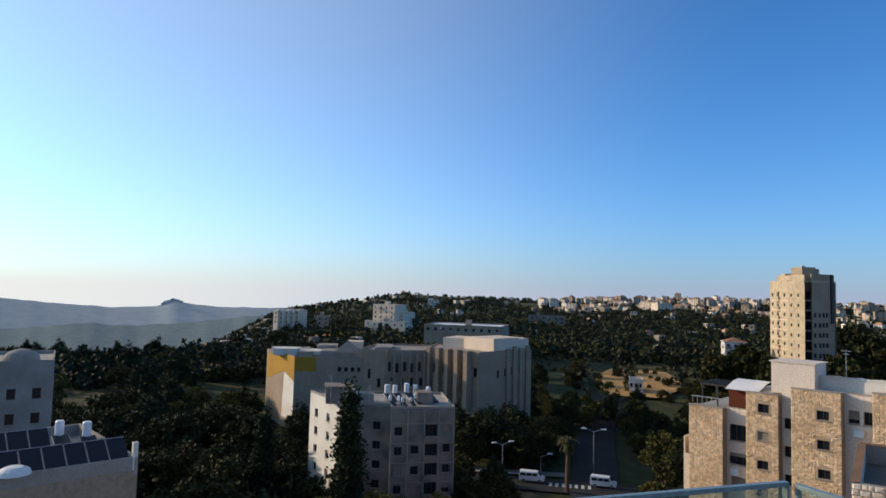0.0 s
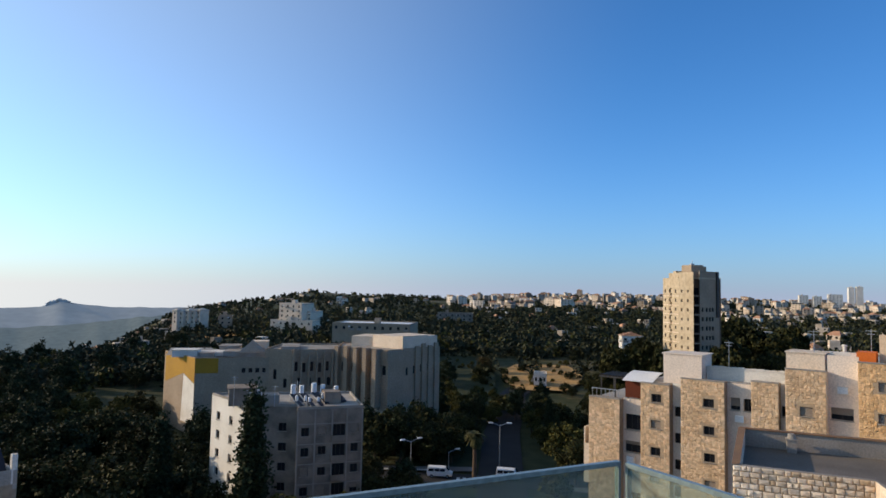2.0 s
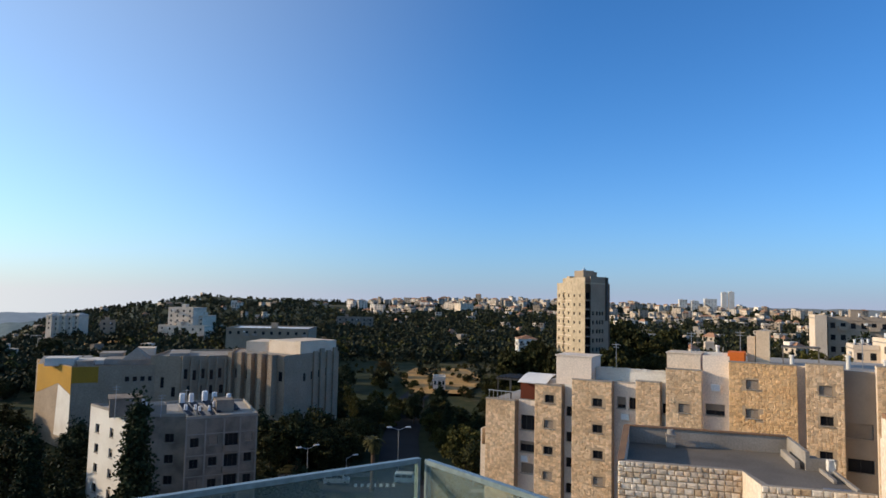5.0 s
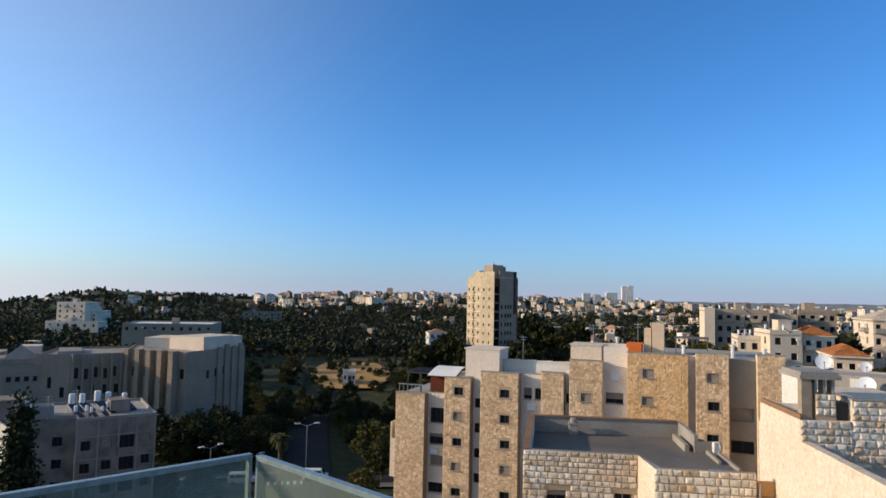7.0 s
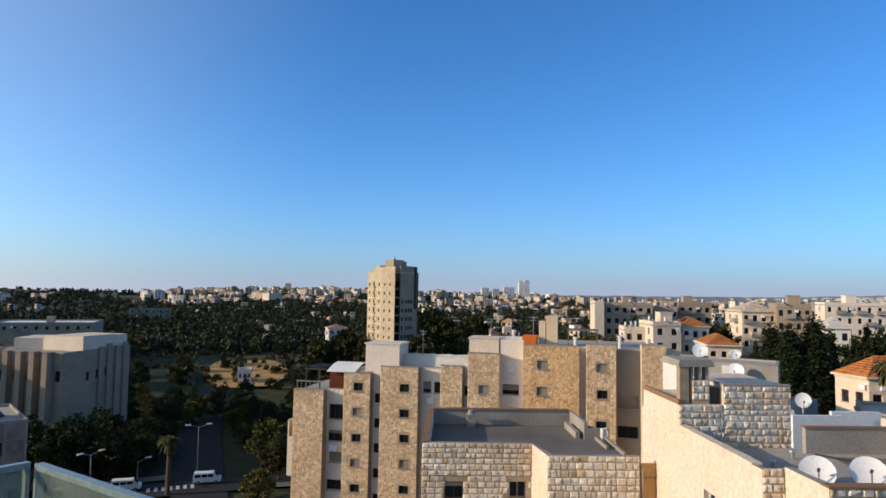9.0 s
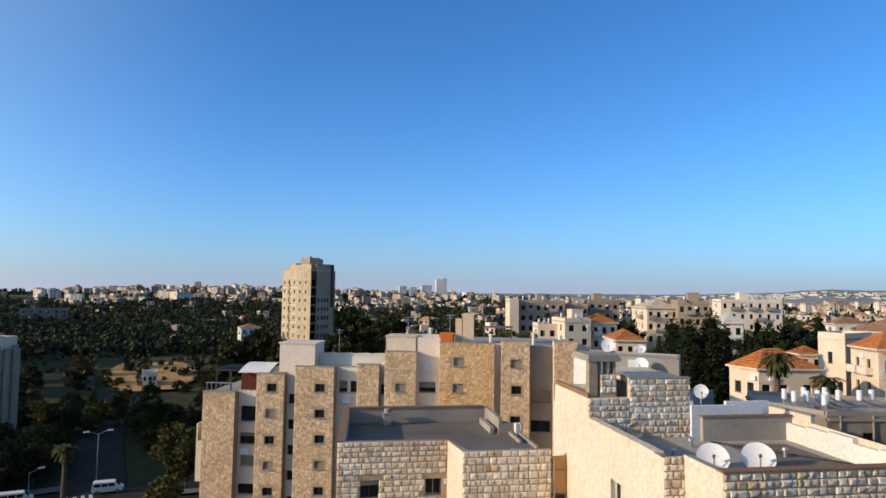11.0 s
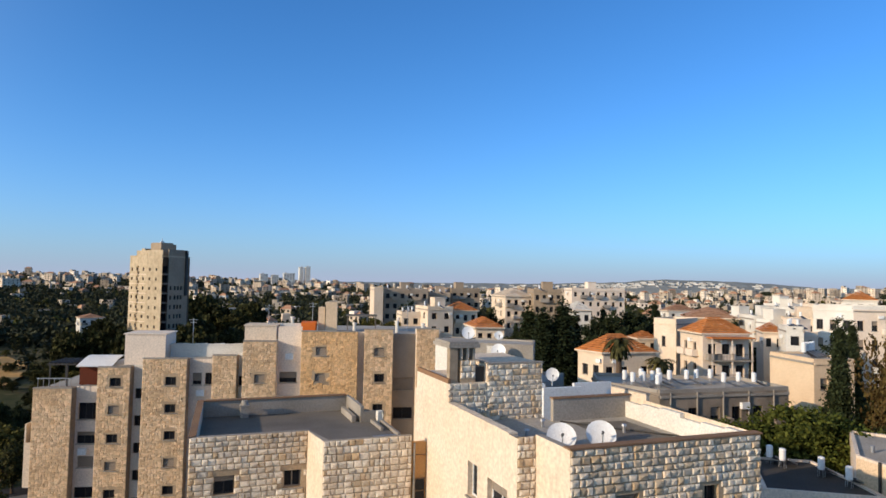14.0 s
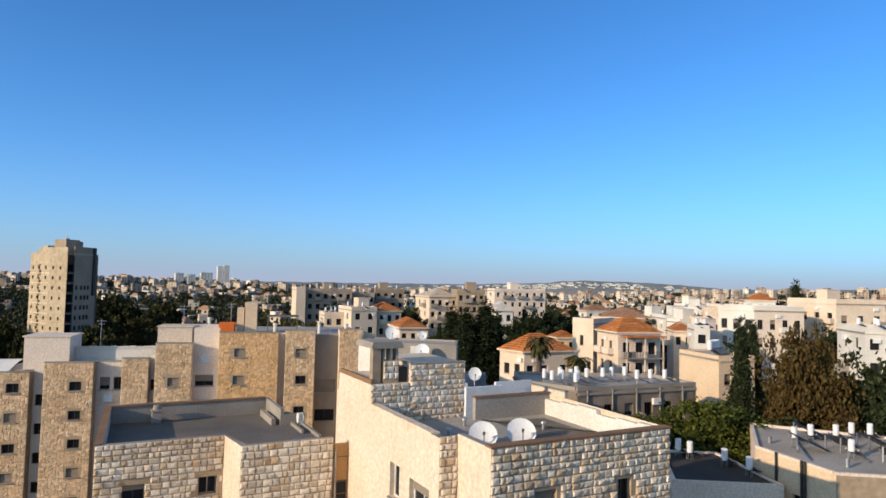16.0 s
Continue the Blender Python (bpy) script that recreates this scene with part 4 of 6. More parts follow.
def near_house():
    t = thing("stone_house", "house of pale rock-faced limestone with flat grey roofs", "building", pose(0, 0, 0, 0, 0, math.degrees(math.atan2(-0.572, 0.82))))
    # lower wing: walls, roof, parapets
    w1 = [(1.65, 25.5, 0.95, 0.9), (4.9, 25.55, 0.85, 0.85)]
    holes = [(x - a / 2, x + a / 2, z, z + b) for x, z, a, b in w1]
    m = pose(0.1, 33.4, 0)
    front = facade(t, m, 5.6, 28.3, [(*w1[0], {"shutter": 0.35}), (*w1[1], {"frame_mat": SHUTTER})], MORTAR, "front_wall", frame_mat=DARK_M)
    m2 = pose(6.05, 31.0, 0)
    bay = part("bay_wall", Geo().holed(4.4, 28.3, [], m2).data, MORTAR, t)
    part("bay_side", Geo().poly([(5.7, 33.4, 3), (6.05, 31.0, 3), (6.05, 31.0, 28.3), (5.7, 33.4, 28.3)]).data, CREAM, t)
    # light bounced off the cream side wall is put into this orange colour
    part("recess_wall", Geo().box(10.45, 11.28, 31.15, 31.4, 3, 27.9).data, ORANGE_BOUNCE, t)
    part("roof", Geo().poly([(0.4, 33.4, 27.3), (5.9, 33.4, 27.3), (6.1, 31.05, 27.3), (11.28, 31.05, 27.3), (11.28, 42.9, 27.3), (0.8, 42.9, 27.3)]).data, MEMBRANE, t, "dark grey bitumen roof")
    g = Geo().poly([(0.1, 33.4, 28.302), (5.7, 33.4, 28.302), (5.75, 33.7, 28.302), (0.4, 33.7, 28.302)]).poly([(0.4, 33.7, 27.3), (0.4, 33.7, 28.302), (5.75, 33.7, 28.302), (5.75, 33.7, 27.3)][::-1])
    g.poly([(5.7, 33.4, 28.302), (6.05, 31.0, 28.302), (6.35, 31.25, 28.302), (5.75, 33.7, 28.302)]).poly([(6.05, 31.0, 28.302), (10.45, 31.0, 28.302), (10.45, 31.25, 28.302), (6.35, 31.25, 28.302)])
    g.poly([(6.35, 31.25, 27.3), (6.35, 31.25, 28.302), (10.45, 31.25, 28.302), (10.45, 31.25, 27.3)][::-1])
    part("parapet_cap", g.data, CONCRETE, t)
    part("side_parapet", Geo().poly([(0.1, 33.4, 3), (0.1, 33.4, 28.3), (0.6, 43.1, 28.3), (0.6, 43.1, 3)]).poly([(0.4, 33.7, 27.3), (0.85, 42.9, 27.3), (0.85, 42.9, 28.3), (0.4, 33.7, 28.3)]).data, CREAM, t)
    part("coping", Geo().poly([(0.05, 33.35, 28.34), (0.42, 33.6, 28.34), (0.87, 42.85, 28.34), (0.5, 43.15, 28.34)]).data, RUST, t, "rust-stained coping")
    part("rear_parapet", Geo().box(0.85, 9.8, 42.9, 43.1, 3, 28.28).box(9.8, 10.0, 39.0, 43.1, 3, 28.28).box(10.0, 11.28, 39.0, 39.2, 3, 27.95).data, CONCRETE, t)
    part("coping", Geo().box(0.6, 9.75, 42.8, 43.15, 28.285, 28.36).data, RUST, t, "rust-stained coping")
    part("roof_vent", Geo().box(3.0, 3.5, 42.1, 42.6, 27.31, 28.0).box(2.95, 3.55, 42.05, 42.65, 28.0, 28.08).tube((3.25, 42.35, 28.08), (3.25, 42.35, 28.35), 0.22, 0.18, 10).data, CONCRETE, t, "squat concrete roof vent")
    part("roof_kerb", Geo().box(9.3, 9.55, 39.1, 42.2, 27.31, 27.7).box(10.4, 10.55, 36.5, 38.9, 27.31, 27.5).box(10.95, 11.1, 35.0, 38.9, 27.31, 27.5).data, CONCRETE, t)
    # upper wing
    holes2 = [(1.85, 2.8, 27.6, 28.72), (5.7, 6.36, 27.3, 28.7)]
    m3 = pose(12.05, 19.05, 0)
    main = facade(t, m3, 8.4, 30.4, [(2.325, 27.6, 0.95, 1.12, {"shutter": 0.95}), (6.03, 27.3, 0.66, 1.4, {})], MORTAR, "front_wall")
    m4 = pose(11.3, 21.4, 0)
    small = part("front_wall", Geo().holed(0.75, 30.35, [], m4).data, MORTAR, t)
    # side wall of smooth pale stone, with openings
    side = pose(11.3, 33.1, 0, 0, 0, -90)
    sw = [(7.7, 26.9, 1.0, 1.45, {"frame_mat": WHITE_P}), (10.05, 26.6, 1.75, 1.6, {"shutter": 0.3})]
    facade(t, side, 11.7, 30.3, sw, CREAM, "side_wall", frame_mat=WHITE_P)
    part("side_return", Geo().poly([(12.05, 21.4, 3), (12.05, 19.05, 3), (12.05, 19.05, 30.4), (12.05, 21.4, 30.4)][::-1]).data, CREAM, t)
    part("right_wall", Geo().poly([(20.45, 19.05, 3), (20.75, 27.5, 3), (20.75, 27.5, 30.4), (20.45, 19.05, 30.4)]).poly([(20.75, 27.5, 3), (11.3, 27.5, 3), (11.3, 27.5, 29.0), (20.75, 27.5, 29.0)]).data, CREAM, t)
    part("roof", Geo().poly([(11.5, 21.5, 29.4), (12.2, 21.5, 29.4), (12.2, 19.3, 29.4), (20.3, 19.3, 29.4), (20.6, 27.5, 29.4), (16.3, 27.5, 29.4), (16.3, 28.4, 29.4), (11.5, 28.4, 29.4)]).data, MEMBRANE_L, t, "pale grey bitumen roof")
    part("roof_patch", Geo().poly([(16.6, 19.6, 29.404), (19.9, 19.6, 29.404), (19.8, 26.5, 29.404), (17.0, 26.8, 29.404)]).data, MEMBRANE, t)
    for q in ((12.35, 20.17, 19.2, 19.35, 29.4, 30.398), (11.302, 11.55, 21.7, 28.4, 29.0, 30.297), (12.052, 12.34, 19.2, 21.4, 29.0, 30.397)):
        part("parapet", Geo().box(*q).data, CONCRETE, t)
    for k in range(6):
        y0, y1 = 19.2 + k * 1.36, 19.2 + (k + 1) * 1.36 - 0.01
        part("parapet", Geo().box(20.18 + k * 0.05, 20.42 + k * 0.05, y0, y1, 29.3, 30.35 - 0.09 * (k % 3)).data, RENDER_W, t, "chipped whitewashed parapet")
    part("parapet", Geo().box(16.3, 20.7, 27.3, 27.55, 29.3, 30.45).data, CONCRETE, t, "chipped grey rear parapet")
    part("coping", Geo().box(12.0, 20.5, 18.97, 19.4, 30.402, 30.47).box(16.25, 20.75, 27.25, 27.6, 30.455, 30.52).data, RUST, t, "rust-stained coping")
    # stair tower
    m5 = pose(11.3, 28.4, 0)
    box_front = part("stair_tower", Geo().box(0.004, 1.97, 0.0, 4.5, 3, 31.2, m5).box(2.0, 4.996, 0.0, 4.5, 3, 32.05, m5).data, CREAM, t)
    # dark box paints the shade between pier and right block
    part("stair_shadow_gap", Geo().box(1.45, 1.97, 0.3, 2.5, 31.2, 31.9, m5).data, DARK_M, t)
    courses(main, m3, 8.4, 24.6, 30.4, holes2, 0.262, 0.30, 41)
    courses(small, m4, 0.75, 24.6, 30.35, [], 0.262, 0.30, 42)
    courses(front, m, 5.6, 24.5, 28.3, holes, 0.30, 0.34, 43)
    courses(bay, m2, 4.4, 24.5, 28.3, [], 0.30, 0.34, 44)
    courses(box_front, m5 @ pose(2.0, 0, 0), 3.0, 28.9, 32.05, [], 0.28, 0.32, 45)
    courses(box_front, m5, 2.0, 28.9, 31.2, [], 0.28, 0.32, 46)
    for x, y, q in ((13.4, 24.6, 0.35), (18.2, 24.4, 0.3), (15.2, 26.4, 0.28), (19.0, 21.6, 0.3)):
        part("roof_vent", Geo().tube((x, y, 29.4), (x, y, 29.4 + q), 0.07, n=8).tube((x, y, 29.4 + q), (x, y, 29.48 + q), 0.13, 0.1, 8).data, METAL, t)
    part("roof_pipe", Geo().tube((16.5, 27.0, 29.46), (20.0, 23.0, 29.46), 0.04, n=6).tube((20.0, 23.0, 29.46), (20.1, 20.0, 29.46), 0.04, n=6).data, DARK_M, t)
    part("roof_vent", Geo().tube((7.2, 33.0, 27.3), (7.2, 33.0, 27.8), 0.08, n=8).data, WHITE_P, t)
    for k in range(9):
        y0, y1 = 22.0 + k * 0.7, 22.0 + (k + 1) * 0.7 - 0.015
        part("coping_stone", Geo().box(11.24, 11.62, y0, y1, 30.302, 30.37 + 0.012 * (k % 2)).data, CREAM, t)
    # posts and slab over the stair
    pier = part("stair_pier", Geo().box(0.66, 1.44, 0.12, 0.8, 31.2, 32.25, m5).data, MORTAR, t, "rough stone pier")
    courses(pier, m5 @ pose(0.66, 0.12, 0), 0.78, 31.2, 32.25, [], 0.26, 0.3, 47)
    part("stair_post", Geo().box(0.12, 0.52, 0.12, 0.5, 31.2, 32.85, m5).data, BEIGE, t, "weathered concrete post")
    for x in (0.66, 1.0, 1.34):
        part("stair_post", Geo().box(x, x + 0.1, 0.2, 0.7, 32.25, 32.85, m5).data, CONCRETE, t)
    part("stair_canopy", Geo().box(0.02, 1.62, 0.0, 2.2, 32.85, 33.02, m5).box(0.08, 1.56, 0.06, 2.1, 33.02, 33.14, m5).data, CONCRETE, t, "chipped concrete slab")
    part("stair_parapet", Geo().box(0.0, 0.14, 0.0, 4.4, 31.203, 31.42, m5).data, RUST, t, "rust-stained coping")
    part("tower_coping", Geo().box(1.98, 5.03, -0.05, 0.25, 32.053, 32.12, m5).box(1.98, 2.2, 0.25, 4.4, 32.053, 32.12, m5).data, CONCRETE, t)
    # broken lumps of render and a loose slab on the parapets
    for x, y, z, w, d, h in ((10.9, 38.7, 27.302, 0.3, 0.3, 0.7),):
        bm = bmesh.new()
        bmesh.ops.create_cube(bm, size=1.0, matrix=Matrix.LocRotScale((x, y, z + h / 2), None, (w, d, h)))
        bmesh.ops.subdivide_edges(bm, edges=bm.edges[:], cuts=2)
        for v in bm.verts:
            if v.co.z > z + 0.01:
                v.co += noise.noise_vector(v.co * 3.0) * 0.07
        part("broken_render", bm, RENDER_W, t, "broken lump of white render")
    part("roof_flashing", Geo().box(9.6, 11.2, 33.0, 33.12, 27.303, 27.36).box(9.6, 11.2, 35.2, 35.32, 27.303, 27.36).data, METAL, t, "pale roof flashing strip")
    part("downpipe", Geo().tube((10.6, 31.0, 22), (10.6, 31.0, 27.9), 0.06, n=8).data, CONCRETE, t)
    part("recess_window", Geo().box(10.62, 11.2, 31.1, 31.148, 24.9, 26.1).data, GLASS_D, t, "dark recessed window")
    for z in (24.9, 25.5, 26.1):
        part("recess_frame", Geo().box(10.6, 11.22, 31.06, 31.098, z, z + 0.06).data, SHADE_FRAME_D, t)
    return t


near_house()

# ---- the blocks across the street ----
def apartment_block():
    pts = [(-15.9, 112.0), (-9.6, 101.5), (-2.0, 99.8), (-1.95, 97.4), (7.65, 98.7), (6.5, 112.5)]
    left = lambda L: [(L * 0.22, z, 1.3, 1.3) for z in (4.2, 7.1, 10.0, 12.9)] + [(L * 0.6, z, 1.2, 1.3, {"shutter": 0.5}) for z in (4.2, 7.1, 10.0, 12.9)]
    mid = lambda L: [(L * 0.72, z, 1.2, 1.2) for z in (4.2, 7.1, 10.0, 12.9)]
    front = lambda L: [(1.2, z, 1.15, 1.25, {"shutter": s}) for z, s in ((4.1, 0), (6.9, 1.0), (9.7, 0), (12.6, 0))] + [(3.7, z, 1.15, 1.2, {"shutter": s}) for z, s in ((4.1, 1.0), (6.9, 0), (9.9, 0), (12.8, 1.0))] + \
        [(6.1, z, 1.95, 2.1, {"sill": False, "bars": 2}) for z in (3.6, 6.4, 9.2, 12.1)] + [(8.5, z, 1.1, 1.2, {"shutter": s}) for z, s in ((4.2, 0.5), (7.1, 0), (10.1, 0), (13.0, 1.0))]
    # sunlight put into wall colours: white on the sunny left wall, dark grey elsewhere
    t = house("apartment_block", "five storey apartment block in weathered grey render, sunlit side coloured white", pts, 2.0, 18.5, RENDER_G, {0: left, 1: mid, 3: front}, parapet=0.35, wall_mats={0: RENDER_W}, cope=CONCRETE)
    m = pose(-1.95 + 15.9, 97.4 - 112.0, 0, 0, 0, math.degrees(math.atan2(1.3, 9.6)))
    for z in (3.4, 6.2, 9.0, 11.9):
        part("balcony", Geo().box(5.0, 7.2, -0.5, -0.02, z - 0.15, z).box(5.0, 7.2, -0.5, -0.42, z, z + 0.75).box(5.0, 5.08, -0.42, -0.02, z, z + 0.75).box(7.12, 7.2, -0.42, -0.02, z, z + 0.75).data, RENDER_G, t, "stained concrete balcony")
    for z in (5.7, 8.55, 11.4, 14.3):
        part("string_course", Geo().box(0, 9.65, -0.06, -0.003, z, z + 0.12).data, CONCRETE, t)
    for pm in [o for o in t.children if o.name.startswith(("balcony", "string_course"))]:
        pm.matrix_basis = m
    part("roof_stair_head", Geo().box(4.5, 7.0, 4.0, 7.5, 16.4, 18.3).data, RENDER_G, t).matrix_basis = m
    part("roof_stair_head", Geo().box(-9.5, -5.5, 5.5, 9.5, 16.4, 18.9).box(-9.7, -5.3, 5.3, 9.7, 18.9, 19.05).data, RENDER_G, t, "stained rendered stair head").matrix_basis = m
    part("roof_store", Geo().box(-4.4, -2.2, 4.5, 7.0, 16.4, 18.0).data, CONCRETE, t).matrix_basis = m
    for x, y, h in ((-8.8, 4.2, 21.0), (-3.0, 3.6, 19.6), (0.6, 6.4, 19.8), (-6.6, 3.4, 19.2)):
        part("antenna", Geo().tube((x, y, 16.4), (x, y, h), 0.05, 0.04, 6).box(x - 0.5, x + 0.5, y - 0.03, y + 0.03, h - 0.25, h - 0.19).box(x - 0.35, x + 0.35, y - 0.03, y + 0.03, h - 0.6, h - 0.54).data, METAL, t, "thin metal roof antenna").matrix_basis = m
    for x, y in ((-7.6, 2.2), (-5.6, 2.6), (1.6, 2.4), (7.6, 5.0)):
        part("roof_pipe", Geo().tube((x, y, 16.4), (x, y, 17.3), 0.14, 0.12, 8).data, CONCRETE, t).matrix_basis = m
    for x in (-0.02, 2.5, 5.0, 7.2, 9.5):
        part("pilaster", Geo().box(x, x + 0.22, -0.1, -0.003, 1.0, 16.3).data, CONCRETE, t).matrix_basis = m
    return t


apartment_block()


def solar_heater(tank_r=0.3, tank_h=1.1):
    """A rooftop water heater: upright white drum on a frame, and a tilted collector."""
    t = thing("solar_water_heater", "white upright water drum with a tilted dark solar collector", "water heater", group="rooftop water heaters")
    part("drum", Geo().ring([(tank_r * 0.8, 0.7), (tank_r, 0.78), (tank_r, 0.7 + tank_h), (tank_r * 0.8, 0.78 + tank_h)], 14).data, TANK, t)
    part("collector", Geo().box(-0.5, 0.5, 0.0, 1.9, -0.05, 0.05, pose(0, -1.9, 0.15, 22)).data, PANEL, t, "dark glass solar collector")
    part("collector_frame", Geo().box(-0.54, -0.5, 0.0, 1.9, -0.06, 0.07, pose(0, -1.9, 0.15, 22)).box(0.5, 0.54, 0.0, 1.9, -0.06, 0.07, pose(0, -1.9, 0.15, 22)).data, METAL, t)
    for x, y in ((-0.25, -0.2), (0.25, -0.2), (-0.25, 0.2), (0.25, 0.2)):
        part("leg", Geo().tube((x, y, 0), (x * 0.9, y * 0.9, 0.75), 0.025, 0.025, 6).data, METAL, t)
    return t


HEATER = solar_heater()
HEATER_SET = []


def heater(x, y, z, turn=0.0, s=1.0):
    m = Matrix.LocRotScale((x, y, z), Euler((0, 0, radians(turn))), (s, s, s))
    if HEATER_SET:
        o = copy_thing(HEATER, m)
        o.scale = (s, s, s)
    else:
        o = HEATER
        o.matrix_basis = m
    HEATER_SET.append(o)


rr = random.Random(21)
for x, y, z in ((-2.83, 104.9, 20.5), (-1.58, 106.0, 20.3), (0.33, 106.0, 20.6), (1.7, 105.9, 20.4), (3.78, 104.9, 20.3), (-2.2, 101.2, 19.5), (-0.9, 101.6, 19.4),
                (-0.3, 100.8, 19.3), (1.0, 101.0, 19.3), (1.7, 103.0, 19.6), (-11.5, 106.0, 20.0), (-10.6, 107.0, 19.7), (-10.2, 105.4, 19.3), (-8.35, 106.6, 19.9), (-7.8, 105.7, 19.4)):
    heater(x, y, 18.5, 30 + rr.uniform(-6, 6), (z - 18.5) / 1.3 * 0.75 + 0.2)


def college():
    """The long school building with ribbed walls and an ochre corner."""
    low = house("college_wing", "long low college wing of grey stone with ochre panels", [(-37.8, 181.0), (-27.2, 162.7), (-3.0, 165.0), (-3.0, 186.0)], 1.0, 18.8, BEIGE,
                {1: lambda L: [(11 + i * 1.6, 14.6, 0.9, 1.1, {"bars": 0}) for i in range(4)]}, parapet=0.5, roof_mat=CONCRETE, category="school")
    d = Vector((10.6, -18.3, 0)).normalized()
    m = at_axes(0, 0, 0, d)
    part("ochre_panel", Geo().poly([m @ Vector(p) for p in ((1.0, -0.06, 10.5), (14.0, -0.06, 14.0), (21.1, -0.06, 12.2), (21.1, -0.06, 18.1), (1.0, -0.06, 18.1))]).data, YELLOW, low, "ochre yellow facade panel")
    part("white_panel", Geo().poly([m @ Vector(p) for p in ((13.0, -0.03, 2.5), (21.1, -0.03, 2.5), (21.1, -0.03, 12.0), (14.0, -0.03, 13.8))]).data, RENDER_W, low, "pale rendered facade panel")
    m = at_axes(10.6, -18.3, 0, (24.2, 2.3))
    part("ochre_panel", Geo().box(0.02, 5.2, -0.06, -0.01, 14.6, 18.1, m).data, YELLOW, low, "ochre yellow facade panel")
    part("roof_skylight", Geo().box(-2, 9, -14, -6, 17.9, 18.9, pose(9, 3, 0)).data, RENDER_W, low)
    for x, y, w, d, h, mt in ((4.0, -12.0, 6.0, 5.0, 19.4, RENDER_W), (14.0, -4.0, 5.0, 6.0, 19.8, CONCRETE), (22.0, -2.0, 4.0, 5.0, 20.8, CREAM), (10.8, -14.0, 3.2, 3.0, 18.9, CONCRETE)):
        part("plant_room", Geo().box(x, x + w, y, y + d, 17.78, h).box(x - 0.15, x + w + 0.15, y - 0.15, y + d + 0.15, h, h + 0.15).data, mt, low)
    g = Geo()
    for k in range(5):
        x = 2.0 + k * 2.1
        g.poly([(x, -9.0, 18.0), (x + 1.9, -9.0, 18.0), (x + 1.9, -3.0, 19.3), (x, -3.0, 19.3)])
    part("roof_light", g.data, MEMBRANE_L, low, "row of sloping pale roof lights")
    part("roof_gable", Geo().poly([(19.5, -13.0, 18.9), (25.5, -12.0, 18.9), (22.5, -10.0, 21.6)]).poly([(25.5, -12.0, 18.9), (25.5, -4.0, 18.9), (22.5, -6.0, 21.6), (22.5, -10.0, 21.6)]).poly([(19.5, -4.0, 18.9), (19.5, -13.0, 18.9), (22.5, -10.0, 21.6), (22.5, -6.0, 21.6)]).poly([(25.5, -4.0, 18.9), (19.5, -4.0, 18.9), (22.5, -6.0, 21.6)]).data, BROWN, low, "dark hipped roof lantern")
    part("roof_deck", Geo().box(16, 30, -12, -3, 17.9, 19.2).box(30, 34.5, -14, -4, 17.9, 20.6).data, CONCRETE, low)
    # middle part with stepped ribs and dark slots
    mid = house("college_hall", "grey stone college hall with vertical ribs and dark slot windows", [(-11.5, 164.6), (-5.0, 162.6), (5.8, 164.4), (8.0, 182.0), (-8.0, 182.0)], 1.0, 20.9, BEIGE,
                {0: lambda L: [(L * 0.4, 13.0, 0.8, 2.4, {"bars": 0}), (L * 0.78, 11.0, 0.9, 2.2, {"bars": 0})],
                 1: lambda L: [(1.0 + i * 1.9, 15.0 - (i % 2) * 0.3, 1.1, 2.3, {"bars": 0, "sill": False}) for i in range(5)] + [(2.0 + i * 2.4, 11.4, 0.9, 2.0, {"bars": 0, "sill": False}) for i in range(4)]}, parapet=0.4, roof_mat=CONCRETE, category="school")
    for i in range(6):
        x = 0.2 + i * 1.9
        part("rib", Geo().box(x, x + 0.45, -0.7, -0.003, 9.0, 20.4 - (i % 3) * 0.5).data, BEIGE, mid).matrix_basis = at_axes(6.5, -2.0, 0, (10.8, 1.8))
    # ribbed front and the tall block behind it
    front = house("college_tower", "tall beige stone college block with deep ribs", [(6.0, 164.9), (17.6, 154.0), (21.6, 158.0), (32.5, 166.6), (24.0, 180.0), (8.0, 178.0)], 1.0, 21.7, BEIGE,
                  {2: lambda L: [(1.6 + i * (L - 3) / 4.2, 14.4 + 0.25 * i, 0.8, 1.9, {"bars": 0, "sill": False}) for i in range(5)],
                   0: lambda L: [(2.1 + i * 3.15, 15.0, 1.15, 2.2, {"bars": 0, "sill": False}) for i in range(5)]}, parapet=0.3, roof_mat=CONCRETE, category="school")
    m = at_axes(0, 0, 0, (11.6, -10.9))
    for i in range(5):
        x, deep = 0.05 + i * 3.15, 1.1 + 0.25 * i
        part("rib", Geo().box(x, x + 1.15, -deep, -0.003, 7.5, 20.9 + 0.1 * (i % 2)).box(x - 0.06, x + 1.22, -deep - 0.08, -0.003, 20.95 + 0.1 * (i % 2), 21.15 + 0.1 * (i % 2)).data, BEIGE, front, "deep vertical stone rib").matrix_basis = m
        part("window_head", Geo().box(x + 1.16, x + 3.1, -0.35, -0.003, 18.2, 20.8).data, BEIGE, front).matrix_basis = m
    for i in range(4):
        x = 4.3 + i * 2.4
        part("pier", Geo().box(x, x + 1.3, -0.45, -0.003, 3.0, 21.4 + 0.6 * (i % 2)).data, BEIGE, front).matrix_basis = at_axes(15.6, -6.9, 0, (10.9, 8.6))
    g = Geo().box(2, 14, 4, 14, 20.7, 23.2)
    part("upper_storey", g.data, CREAM, front).matrix_basis = at_axes(0.2, 2.8, 0, (13.8, -7))
    part("upper_storey", Geo().box(0.3, 13.2, 0.4, 11, 20.7, 23.8).box(0.3, 9.5, 0.3, 2, 23.8, 24.0).data, CREAM, front).matrix_basis = at_axes(15.6, -6.9, 0, (10.9, 8.6))


college()


